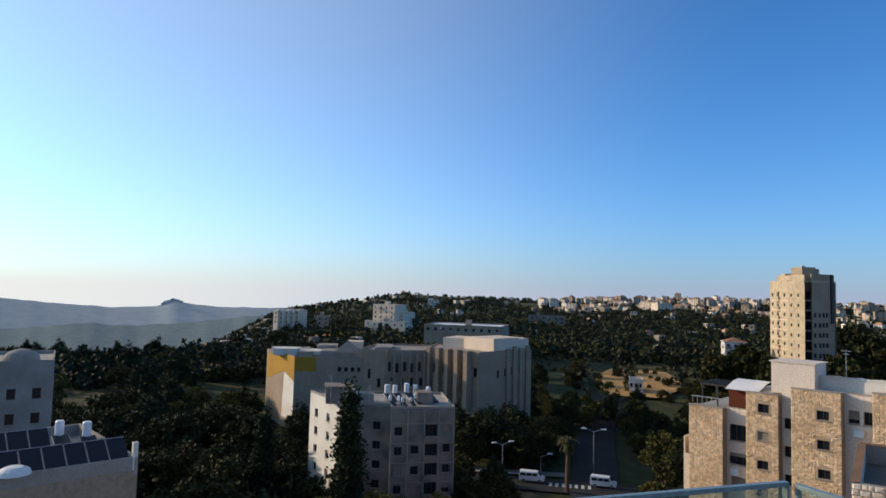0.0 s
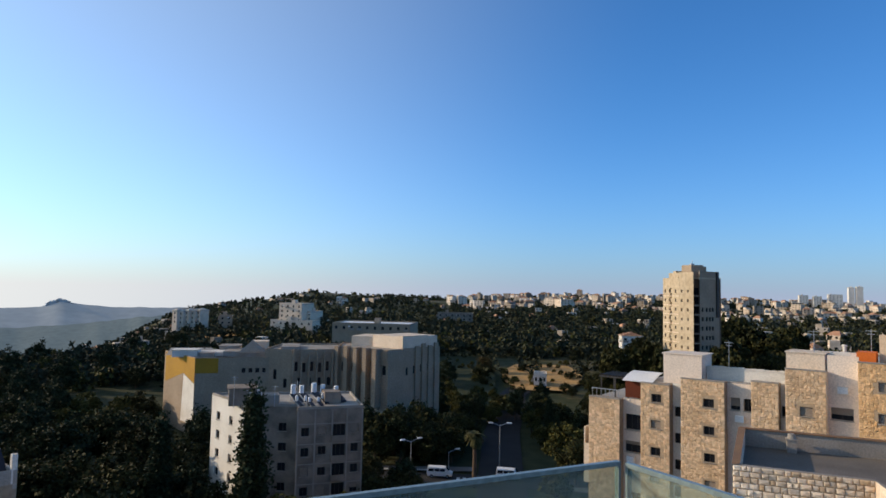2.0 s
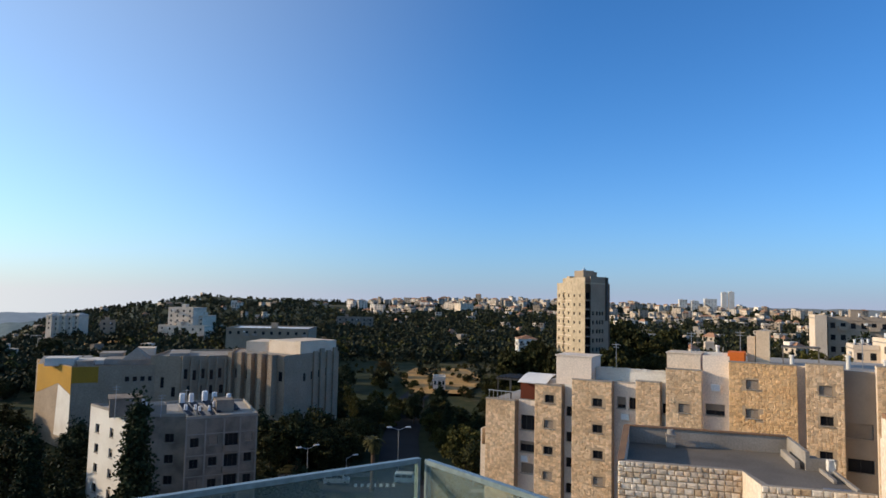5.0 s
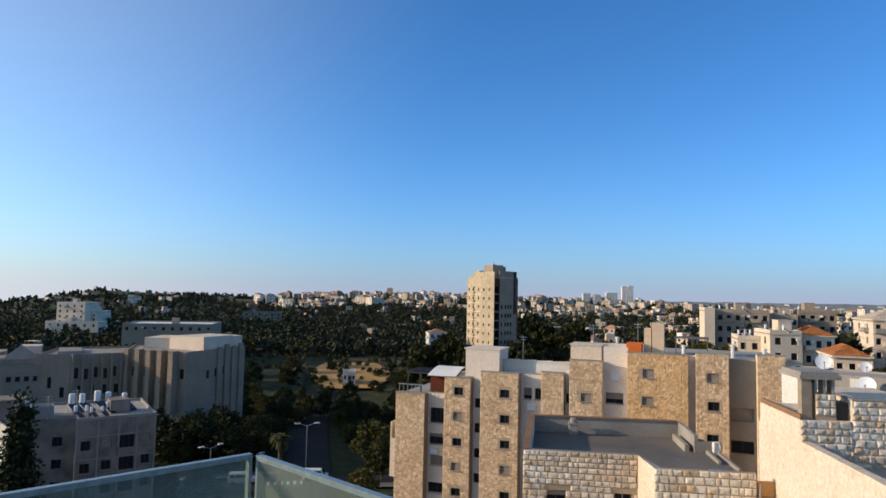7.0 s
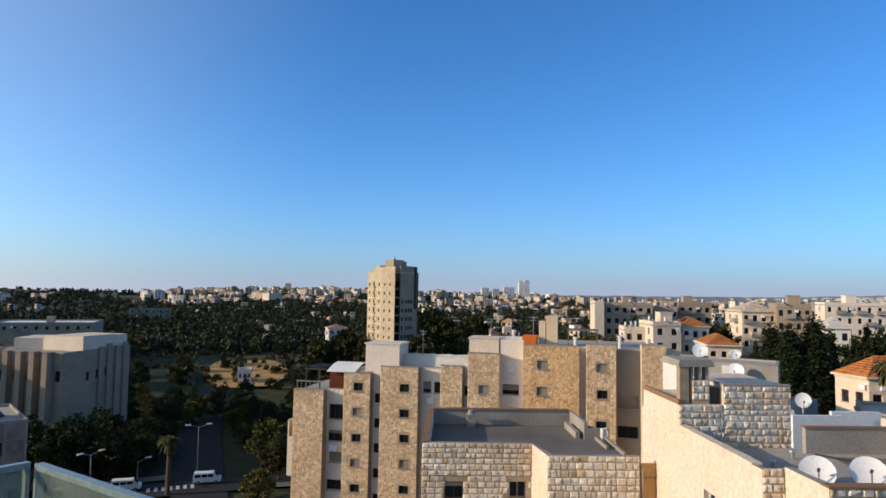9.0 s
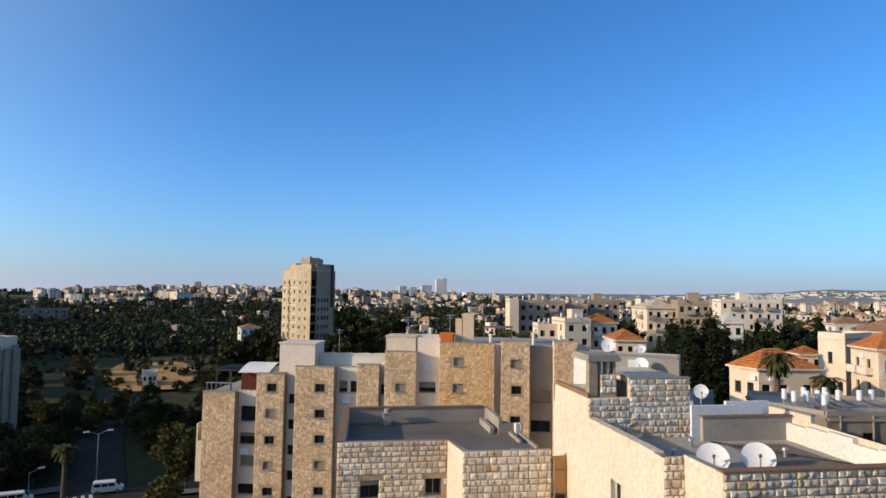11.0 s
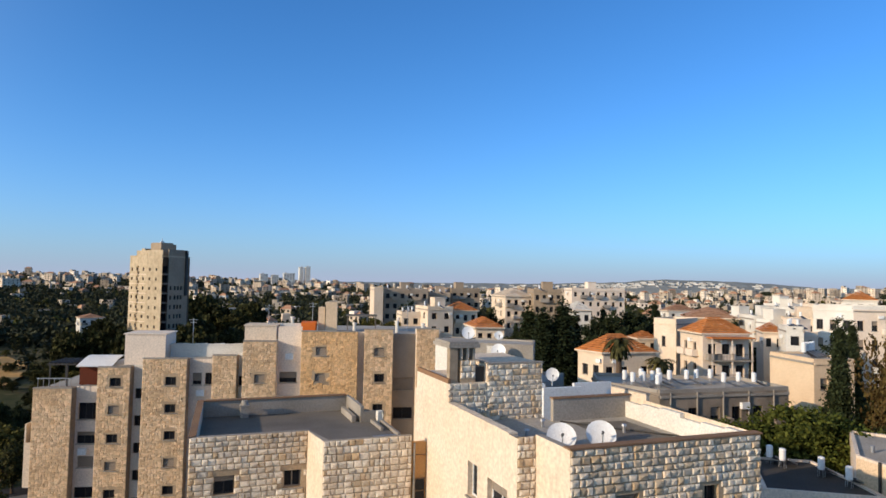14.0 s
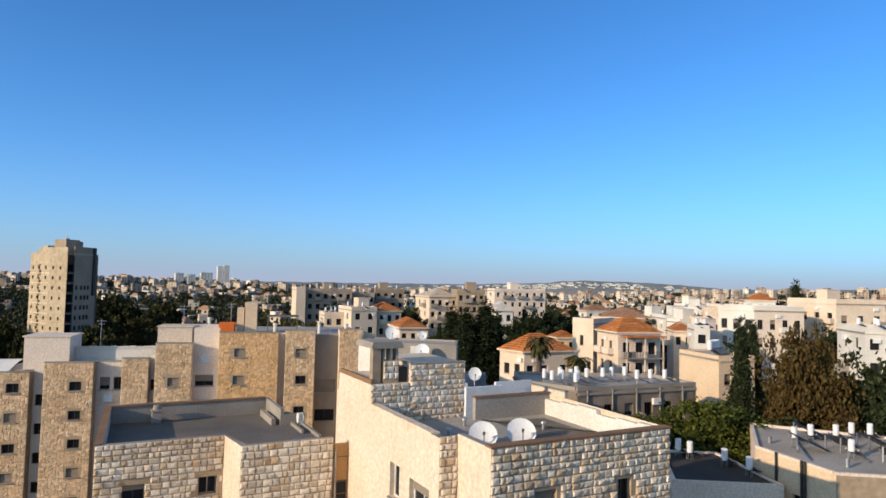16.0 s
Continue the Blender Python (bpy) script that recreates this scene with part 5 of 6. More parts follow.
def residential_tower():
    """A tall block with two fanned sunny faces, a slot of dark loggias and a plainer shaded face, whose shade is put
    into the wall colours.
    """
    pts = [(112.0, 193.9), (111.0, 182.9), (111.9, 176.4), (112.7, 177.6), (114.6, 177.6), (113.9, 176.3), (122.6, 179.4), (122.2, 180.6), (124.5, 181.4), (121.5, 195.5)]
    z0, dz = 2.0, 2.85
    face_a = lambda L: [(L * f, 1.2 + dz * k, w, 1.0, {"sill": False, "bars": 0, "shutter": s}) for k in range(13) for f, w, s in ((0.15, 0.9, 0), (0.45, 1.3, 0.5 if k % 3 else 0), (0.8, 0.9, 0))]
    face_b = lambda L: [(L * f, 1.2 + dz * k, 0.65, 0.9, {"sill": False, "bars": 0}) for k in range(13) for f in (0.2, 0.62)]
    slot = lambda L: [(L * 0.5, 0.7 + dz * k, L * 0.8, 2.0, {"sill": False, "bars": 1}) for k in range(13)]
    face_c = lambda L: [(L * f, 1.2 + dz * k, w, 1.25, {"sill": False, "bars": b}) for k in range(11) for f, w, b in ((0.14, 0.9, 0), (0.36, 1.0, 0), (0.52, 1.0, 0), (0.67, 1.0, 0))]
    # shade is in the wall colours: beige far face, dark brown slot and notch
    t = house("residential_tower", "pale yellow stone residential tower of fourteen storeys", pts, z0, 41.6, TOWER_S, {0: face_a, 1: face_b, 3: slot, 5: face_c}, parapet=0.5, category="tower", wall_mats={3: SHADE_FRAME_D, 5: BEIGE, 4: SHADE_FRAME_D, 2: SHADE_FRAME_D, 7: SHADE_FRAME_D, 6: SHADE_FRAME_D})
    ma, mb, mc = at_axes(0, 0, 0, (-1.0, -11.0)), at_axes(-1.0, -11.0, 0, (0.9, -6.5)), at_axes(1.9, -17.6, 0, (8.7, 3.1))
    for k in range(13):
        z = 0.35 + dz * k
        part("bay", Geo().box(4.0, 6.2, -0.55, -0.003, z, z + 0.75).data, TOWER_S, t).matrix_basis = ma
        part("bay_hood", Geo().box(4.0, 6.2, -0.6, -0.003, z + 2.15, z + 2.35).data, TOWER_S, t).matrix_basis = ma
        part("floor_band", Geo().box(0.1, 10.9, -0.07, -0.003, z - 0.3, z - 0.12).data, CREAM, t).matrix_basis = ma
        part("loggia_slab", Geo().box(0.05, 1.85, -0.9, -0.003, z - 0.25, z + 0.05).data, CONCRETE, t).matrix_basis = at_axes(0.7, -16.3, 0, (1.9, 0))
    part("crown_wall", Geo().box(4.2, 10.95, 0.02, 0.35, 40.12, 41.6).box(6.5, 8.6, 0.36, 3.0, 39.7, 42.2).data, TOWER_S, t).matrix_basis = ma
    part("crown_wall", Geo().box(0.02, 6.5, 0.02, 0.35, 40.12, 41.7).data, TOWER_S, t).matrix_basis = mb
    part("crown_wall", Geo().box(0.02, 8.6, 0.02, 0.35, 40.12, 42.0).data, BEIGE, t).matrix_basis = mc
    part("rooftop_room", Geo().box(1.2, 5.2, -14.4, -9.0, 39.7, 44.0).box(5.2, 6.4, -14.2, -10.0, 39.7, 43.6).data, BEIGE, t)
    part("mast", Geo().tube((1.7, -14.0, 44.0), (1.7, -14.0, 45.4), 0.14, 0.08, 6).box(1.2, 2.2, -14.3, -13.7, 44.0, 44.4).data, METAL, t)
    # added dark box stands in for the shaded notch at the right corner
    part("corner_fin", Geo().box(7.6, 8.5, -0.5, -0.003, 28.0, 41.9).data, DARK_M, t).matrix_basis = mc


residential_tower()

# ---- the houses on the valley side ----
def solar_roof_house():
    t = house("flat_roof_house", "house with a flat roof covered in solar collectors", [(-25.5, 35.6), (-16.9, 42.8), (-25.2, 52.5), (-33.5, 45.0)], 4.0, 24.3, BEIGE, {}, parapet=0.8, cope=CONCRETE)
    d = (8.6, 7.2)
    for row, (y, z, n0, n1) in enumerate(((0.9, 0.2, 0, 9), (4.9, 0.55, 0, 6))):
        for i in range(n0, n1):
            p = part("collector", Geo().box(0, 1.12, 0, 1.9, -0.05, 0.05, pose(0.3 + i * 1.2, y, 20.5 + z, 38)).data, PANEL, t, "dark glass solar collector")
            p.matrix_basis = at_axes(0, 0, 0, d)
            q = part("collector_frame", Geo().box(-0.05, 0, 0, 1.9, -0.07, 0.08, pose(0.3 + i * 1.2, y, 20.5 + z, 38)).box(0, 1.12, 1.9, 1.96, -0.07, 0.08, pose(0.3 + i * 1.2, y, 20.5 + z, 38)).data, METAL, t)
            q.matrix_basis = at_axes(0, 0, 0, d)
    part("corner_post", Geo().box(10.9, 11.2, 0.0, 0.3, 20.3, 22.0).data, RENDER_W, t).matrix_basis = at_axes(0, 0, 0, d)
    part("canvas_cover", Geo().ring([(0.9, 0), (0.8, 0.25), (0.45, 0.42), (0.1, 0.45)], 14).data, WHITE_P, t, "white domed roof light").matrix_basis = pose(3.4, 3.0, 21.1)
    return t


solar_roof_house()
for i, (x, y) in enumerate(((-27.9, 45.2), (-24.6, 48.2), (-22.6, 48.0))):
    heater(x, y, 24.3, 40, 1.0)
house("stone_villa", "pale rendered house with small dark windows beyond the trees", [(-55.0, 78.0), (-44.0, 84.2), (-50.0, 96.0), (-61.0, 90.0)], 3.0, 25.9, CONCRETE,
      {0: lambda L: [(L * f, z, 0.95, 1.3, {"bars": 0}) for f in (0.28, 0.52, 0.66, 0.87) for z in (15.6, 18.6, 12.4)]}, parapet=0.4)
part_dome = part("dome", Geo().ring([(2.1, 0), (2.0, 0.7), (1.6, 1.25), (0.9, 1.6), (0.2, 1.75)], 18).data, CONCRETE, None)
tagged(part_dome, "grey rendered dome on a flat roof", "dome").matrix_basis = pose(-48.0, 84.3, 25.85)

# ---- the houses beyond the near roof ----
GR = "houses on the slope"
house("tiled_house", "cream stone house under an orange hipped tile roof", [(88.9, 36.4), (87.2, 32.0), (93.4, 26.6), (96.0, 32.5)], 17.0, 26.6, CREAM,
      {0: lambda L: [(L * 0.3, 6.2, 1.0, 1.5), (L * 0.72, 6.2, 1.0, 1.5), (L * 0.5, 2.6, 1.0, 1.5)], 1: lambda L: [(L * f, 6.0, 1.1, 1.6) for f in (0.12, 0.4, 0.78)] + [(L * f, 2.4, 1.1, 1.6) for f in (0.3, 0.7)]},
      roof=2.4, category="house", group=GR)
house("cream_house", "tall cream plastered house with a flat roof", [(110.2, 31.7), (108.7, 27.7), (116, 26.0), (117.5, 30.5)], 16.0, 30.0, CREAM, {0: lambda L: [(L * 0.45, 10.0, 0.7, 1.7), (L * 0.8, 6.0, 0.8, 1.4)]}, category="house", group=GR)
ALONG, INWARD = Vector((0.666, -0.746)), Vector((0.746, 0.666))


def plot(x, y, w, d):
    """Plan of a house set square to the streets of the slope, from its near left corner."""
    p = Vector((x, y))
    return [tuple(p), tuple(p + ALONG * w), tuple(p + ALONG * w + INWARD * d), tuple(p + INWARD * d)]


ph = house("pink_house", "pinkish plastered house with dark balconies under a red tiled roof", plot(103.7, 22.5, 7.5, 6.8), 16.0, 28.9, RENDER_P,
           {0: lambda L: [(L * f, z, 1.3, 1.9, {"sill": False}) for f in (0.2, 0.5, 0.8) for z in (3.2, 6.2, 9.4)], 3: lambda L: [(L * f, z, 0.9, 1.6, {}) for f in (0.25, 0.65) for z in (3.4, 6.6, 9.8)]},
           roof=2.3, category="house", group=GR, wall_mats={3: CREAM})
m = at_axes(0, 0, 0, ALONG)
for z in (5.9, 9.0):
    part("balcony", Geo().box(0.6, 7.4, -1.5, -0.15, z - 0.18, z, m).data, CONCRETE, ph, "long shaded balcony slab")
    part("balcony_rail", Geo().box(0.6, 7.4, -1.5, -1.46, z + 0.9, z + 0.96, m).data, DARK_M, ph)
    for k in range(15):
        part("baluster", Geo().box(0.62 + k * 0.48, 0.66 + k * 0.48, -1.5, -1.46, z, z + 0.9, m).data, DARK_M, ph)
for k in range(3):
    part("balcony_post", Geo().box(0.7 + k * 3.2, 0.88 + k * 3.2, -1.45, -1.27, 3.0, 12.2, m).data, RENDER_P, ph)
part("balcony_roof", Geo().box(0.5, 7.5, -1.8, -0.15, 12.2, 12.4, m).data, TILE, ph, "tiled lean-to over the balconies")
# the roofs packed behind: near left corner, width, depth, top
PACKED = [
    ("white_block", "long pale flat-roofed block on the slope", 189.0, 79.6, 17.2, 7.5, 34.3, RENDER_P, "flat", None),
    ("orange_roof_house", "small house under an orange tiled roof", 114.7, 35.7, 3.6, 4.0, 26.6, CREAM, 1.2, TILE),
    ("orange_roof_house", "white house under a worn orange roof", 178.9, 47.5, 8.0, 5.0, 29.3, RENDER_W, 1.6, TILE_PALE),
    ("white_house", "white cubic house with a flat roof", 139.0, 17.8, 6.2, 4.5, 29.4, RENDER_W, "flat", None),
    ("white_house", "broad white house behind others", 188.7, 23.2, 9.2, 4.5, 31.5, RENDER_W, "flat", None),
    ("orange_roof_house", "low house with a bright orange roof", 131.0, 17.5, 4.8, 3.4, 27.6, CREAM, 1.2, TILE),
    ("grey_house", "weathered house with dark openings", 117.5, 12.3, 5.0, 3.5, 28.5, RENDER_P, "flat", None),
    ("cream_house", "cream stone house on the slope", 151.6, 13.2, 8.0, 4.0, 30.4, CREAM, "flat", None),
    ("white_house", "white house with a flat roof up the slope", 162.9, 27.8, 7.8, 5.0, 29.1, RENDER_W, "flat", None),
    ("tan_house", "tan house under a faded roof", 170.0, 36.0, 7.0, 5.0, 29.0, BEIGE, 1.6, TILE_PALE),
]
for nm, lab, x, y, w, d, top, mat, rf, rm in PACKED:
    base = float(ground_z(x, y)) - 2.0
    fl = [top - base - 2.2 - 3.0 * k for k in range(3)]
    house(nm, lab, plot(x, y, w, d), base, top, mat, {0: lambda L, fl=fl: [(L * (i + 0.5) / max(2, int(L / 2.2)), z, 0.9, 1.4, {"sill": False, "bars": 0}) for i in range(max(2, int(L / 2.2))) for z in fl if z > 0.3],
          3: lambda L, fl=fl: [(L * 0.5, z, 0.9, 1.4, {"sill": False, "bars": 0}) for z in fl if z > 0.3]}, roof=rf, roof_mat=rm, category="house", group=GR, parapet=0.4)
gh = house("grey_terrace", "long low grey rendered terrace with water drums on its roof", [(57.5, 21.6), (56.0, 15.6), (65.8, 7.0), (69.5, 11.5), (62.5, 24.0)], 16.0, 26.9, RENDER_G,
           {0: lambda L: [(L * 0.5, 8.6, 1.0, 1.2)], 1: lambda L: [(L * (i + 0.5) / 6, 8.3, 0.95, 1.3, {"shutter": (0, 0, 0.6, 0)[i % 4]}) for i in range(6)] + [(L * (i + 0.5) / 6, 5.3, 0.95, 1.3) for i in range(6)]}, category="house", group=GR, cope=CONCRETE, parapet=0.3)
for i in range(5):
    m = at_axes(57.5 - 57.5 - 1.5, 15.6 - 21.6, 0, (9.8, -8.6))
    part("drain_pipe", Geo().tube((1.0 + i * 2.6, -0.09, 3), (1.0 + i * 2.6, -0.09, 10.9), 0.08, n=6).data, CONCRETE, gh).matrix_basis = m
for x, y in ((57.6, 18.4), (58.7, 17.8), (59.8, 17.3), (59.2, 16.5), (57.6, 16.2), (61.3, 16.2), (62.6, 15.0), (63.7, 14.4), (64.8, 13.4), (63.1, 11.9), (64.4, 10.9), (65.0, 9.7), (58.4, 19.4), (60.6, 18.6), (62.0, 17.4)):
    heater(x, y, 26.9, 40 + rr.uniform(-8, 8), 0.72)
house("cream_block", "cream plastered block with a brown side wall", plot(77.6, 5.9, 4.6, 7.2), 14.0, 28.5, TAN, {0: lambda L: rows_of(L, 2, 2, 8.6, 2.9, 0.9, 1.2)}, category="house", group=GR, parapet=0.2)
for i in range(4):
    heater(79.6 + i * 0.8, 7.0 - 0.2 * i, 28.5, 60, 0.9)
house("long_stone_house", "long honey-coloured stone house with a flat roof", [(149.0, -1.5), (140.5, -9.4), (144.5, -17.5), (156, -14)], 14.0, 34.1, CREAM, {0: lambda L: rows_of(L, 4, 3, 10.2, 3.2, 1.1, 1.5), 1: lambda L: rows_of(L, 3, 2, 13.0, 3.2, 1.1, 1.5)}, category="house", group=GR)
house("arched_house", "pale stone house with dark windows behind a cypress", [(131.0, 10.0), (130.0, 4.0), (134.0, -4.0), (142, -1), (140, 10)], 14.0, 32.6, RENDER_W, {0: lambda L: rows_of(L, 3, 3, 8.6, 3.2, 1.0, 1.7), 1: lambda L: rows_of(L, 4, 3, 8.6, 3.2, 1.0, 1.7)}, category="house", group=GR, wall_mats={1: RENDER_P})
# the low building by the rust-coloured tree, and the dark flat roof
# light put into wall colours: tan on the sunny side, darker beige in front
lb = house("roof_tank_block", "low pinkish stone block with many white water drums", [(46.3, 1.4), (42.0, -2.7), (44.2, -9.0), (54.5, -9.5), (54.0, 2.0)], 10.0, 26.0, RENDER_P,
           {0: lambda L: [(L * 0.55, 13.0, 0.8, 1.1)], 1: lambda L: [(L * 0.15, 13.7, 0.8, 1.0), (L * 0.55, 13.4, 1.2, 1.3, {"shutter": 0.9})]}, parapet=0.15, roof_mat=MEMBRANE_L, category="building", wall_mats={0: TAN, 1: BEIGE})
for x, y in ((48.7, -0.8), (50.2, -1.8), (51.1, -3.3), (52.5, -4.3), (52.9, -5.4), (46.6, -3.8), (52.5, -7.2)):
    heater(x, y, 26.0, 70, 0.62)
for k, (x0, y0, x1, y1) in enumerate(((44.5, -1.5, 52.5, -0.5), (46.0, -4.6, 53.5, -3.0), (45.0, -7.0, 53.0, -6.2))):
    part("roof_pipe", Geo().tube((x0 - 46.3, y0 - 1.4, 16.12), (x1 - 46.3, y1 - 1.4, 16.12), 0.05, n=6).data, METAL, lb)
for k, (x, y, tn) in enumerate(((47.5, -1.6, 20), (49.0, -3.4, 60), (50.5, -5.4, 40), (47.5, -6.0, 80), (51.5, -1.8, 10))):
    part("solar_panel", Geo().box(-0.6, 0.6, -1.0, 1.0, 0, 0.08, pose(x - 46.3, y - 1.4, 16.5, 24, 0, tn)).data, PANEL, lb, "dark tilted solar panel")
    for sx in (-0.5, 0.42):
        part("panel_stand", Geo().box(sx, sx + 0.08, 0.85, 0.93, -0.9, 0.0, pose(x - 46.3, y - 1.4, 16.9, 0, 0, tn)).data, METAL, lb)
for x, y, q in ((44.2, -3.4, 0.5), (48.4, 0.6, 0.4), (49.6, -7.2, 0.5)):
    part("roof_vent", Geo().tube((x - 46.3, y - 1.4, 16.0), (x - 46.3, y - 1.4, 16.0 + q), 0.12, n=8).data, METAL, lb)
for f in (0.3, 0.62, 0.66):
    part("downpipe", Geo().tube((-4.3 * f - 0.08, -4.1 * f + 0.06, 4), (-4.3 * f - 0.08, -4.1 * f + 0.06, 16.2), 0.09, n=6).data, DARK_M, lb)
# the near house's shade is painted into this roof's colour
house("flat_annex", "low annex with a flat roof coloured dark for shade", [(48.5, 7.6), (41.3, 5.7), (43.8, -0.2), (46.6, 1.6), (50, 4.0)], 10.0, 24.5, RENDER_P, {}, parapet=0.1, roof_mat=ROOF_SHADE, category="building")
for x, y in ((47.6, 6.2), (47.2, 5.4), (46.4, 3.2), (45.0, 1.7)):
    heater(x, y, 24.5, 70, 0.65)

# ---- street ----
def strip(name, pts, width, material, label, kind="structure", lift=0.07):
    """A band laid along a plan line over the ground."""
    v, f = [], []
    P = [Vector(p) for p in pts]
    line = []
    for a, b in zip(P, P[1:]):
        n = max(2, int((b - a).length / 4))
        line += [a.lerp(b, i / n) for i in range(n)]
    line.append(P[-1])
    for i, p in enumerate(line):
        d = (line[min(i + 1, len(line) - 1)] - line[max(i - 1, 0)]).normalized()
        nrm = Vector((-d.y, d.x))
        for s in (-0.5, -0.17, 0.17, 0.5):
            q = p + nrm * s * width
            v.append((q.x, q.y, float(ground_z(q.x, q.y)) + lift + 0.25))
    for i in range(len(line) - 1):
        for k in range(3):
            a = i * 4 + k
            f.append((a, a + 1, a + 5, a + 4)[::-1])
    return tagged(part(name, (v, f), material, None), label, name, kind=kind)


strip("road", [(28, 92), (38, 128), (47, 158), (66, 210), (98, 262)], 9.0, ASPHALT, "dark asphalt street going away downhill")
strip("road", [(-10, 131), (16, 125), (38, 119), (62, 111)], 9.5, ASPHALT, "dark asphalt cross street", lift=0.1)
strip("kerb", [(6, 133.0), (18, 129.9), (27, 128.2)], 0.5, LINE_P, "pale low kerb wall", lift=0.5)
strip("pavement", [(-8, 138), (18, 131.6), (33, 129)], 3.0, PAVING, "pale paved footway along the street", lift=0.2)
strip("pavement", [(44, 118), (47, 112.5), (62, 107)], 3.2, PAVING, "pale traffic island", lift=0.2)
for k in range(7):
    strip("crossing_stripe", [(27.5 + k * 1.15, 121.0 - k * 0.3), (28.2 + k * 1.15, 123.6 - k * 0.3)], 0.55, LINE_P, "worn white crossing stripe", lift=0.13)


def field(name, az0, az1, d0, d1, material, label):
    v, f = [], []
    n, k = 24, 10
    for j in range(k + 1):
        for i in range(n + 1):
            t = i / n
            wob = 0.10 * noise.noise((t * 4, j * 0.9, d0))
            edge = min(1.0, 6 * t, 6 * (1 - t))
            d = (d0 + d1) / 2 + (d1 - d0) * (j / k - 0.5) * (0.35 + 0.65 * edge) * (1 + wob)
            x, y = polar(az0 + (az1 - az0) * (t + wob * 0.2), d)
            v.append((x, y, float(ground_z(x, y)) + 0.9))
    for j in range(k):
        for i in range(n):
            a = j * (n + 1) + i
            f.append((a, a + 1, a + n + 2, a + n + 1)[::-1])
    tagged(part(name, (v, f), material, None), label, "field", kind="structure")


field("ground_field", -16.6, -23.4, 228, 284, DRY, "bare ochre earth clearing among the trees")
field("ground_slope", 10.0, 3.0, 430, 500, DRY, "strip of dry ochre grass on the hillside")
field("ground_clearing", -11.5, -16.0, 215, 270, GROUND, "patchy green clearing")


def street_lamp(x, y, h, turn, twin=True):
    z = float(ground_z(x, y))
    t = thing("street_lamp", "tall grey street lamp with two small heads" if twin else "tall grey street lamp", "street lamp", pose(x, y, z, 0, 0, turn), "street lamps")
    part("pole", Geo().tube((0, 0, -0.5), (0, 0, h), 0.13, 0.07, 10).data, METAL, t)
    for s in ((-1, 1) if twin else (1,)):
        part("arm", Geo().tube((0, 0, h - 0.2), (s * 1.5, 0, h + 0.35), 0.06, 0.05, 6).data, METAL, t)
        part("lamp_head", Geo().box(s * 1.9 - 0.5, s * 1.9 + 0.5, -0.2, 0.2, h + 0.28, h + 0.48).data, TANK, t)


street_lamp(19.6, 128.2, 6.6, 20)
street_lamp(37.4, 127.0, 9.6, -12)
street_lamp(27.5, 129.5, 4.0, 10, False)


def van(x, y, turn, label):
    z = float(ground_z(x, y)) + 0.4
    t = thing("van", label, "van", pose(x, y, z, 0, 0, turn), "vehicles in the street")
    bm = bmesh.new()
    prof = [(-2.4, 0.35), (2.35, 0.35), (2.45, 0.95), (1.75, 1.15), (1.15, 1.95), (-2.25, 2.0), (-2.42, 1.2)]
    vs = [[bm.verts.new((px, s * (0.9 if pz > 1.3 else 0.97), pz)) for px, pz in prof] for s in (-1, 1)]
    n = len(prof)
    for i in range(n):
        bm.faces.new((vs[0][i], vs[0][(i + 1) % n], vs[1][(i + 1) % n], vs[1][i]))
    bm.faces.new(vs[0][::-1])
    bm.faces.new(vs[1])
    bmesh.ops.bevel(bm, geom=bm.edges[:], offset=0.08, segments=2, affect="EDGES")
    bmesh.ops.recalc_face_normals(bm, faces=bm.faces[:])
    part("body", bm, WHITE_P, t)
    for s in (-1, 1):
        for a, b in ((-2.1, -1.1), (-0.95, 0.0), (0.12, 1.05)):
            part("side_window", Geo().box(a, b, s * 0.93 - 0.03, s * 0.93 + 0.03, 1.25, 1.75).data, GLASS_D, t)
        for wx in (-1.5, 1.5):
            w = part("wheel", Geo().tube((wx, s * 0.72, 0.33), (wx, s * 0.98, 0.33), 0.33, n=14).data, RUBBER, t)
            part("rim", Geo().tube((wx, s * 0.985, 0.33), (wx, s * 1.0, 0.33), 0.18, n=10).data, METAL, w)
    part("windscreen", Geo().poly([(1.2, -0.78, 1.9), (1.2, 0.78, 1.9), (1.78, 0.8, 1.22), (1.78, -0.8, 1.22)][::-1]).data, GLASS_D, t).location = (0.05, 0, 0.03)
    return t


van(24.7, 124.3, -15, "white van on the asphalt street")
van(37.6, 121.3, -20, "white minibus turning at the crossing")


def palm(x, y, h, label):
    z = float(ground_z(x, y))
    t = thing("palm_tree", label, "palm tree", pose(x, y, z))
    part("trunk", Geo().tube((0, 0, -0.4), (0.1, 0.1, h), 0.45, 0.32, 10).data, BARK, t)
    r = random.Random(int(x * 10))
    g = Geo()
    for i in range(120):
        a, droop = r.uniform(0, 6.28), r.uniform(-1.6, 1.0)
        L = r.uniform(1.9, 2.8)
        last = Vector((0.1, 0.1, h))
        d = Vector((math.cos(a), math.sin(a), droop))
        for k in range(5):
            d = (d + Vector((0, 0, -0.28))).normalized()
            nx = last + d * L / 5
            side = d.cross(Vector((0, 0, 1))).normalized() * (0.34 - 0.05 * k)
            g.poly([last - side, last + side * 0.1, nx + side * 0.1, nx - side * 0.9]).poly([last - side * 0.1, last + side, nx + side * 0.9, nx - side * 0.1])
            last = nx
    part("fronds", g.data, LEAF_PALM, t)
    return t


palm(29.8, 117.5, 9.5, "shaggy palm tree by the street crossing")
palm(92.6, 25.6, 6.6, "small palm tree between houses")
palm(81.5, 27.8, 10.2, "tall palm tree in front of a tiled house")

# ---- trees of the near and middle distance ----
r5 = random.Random(77)


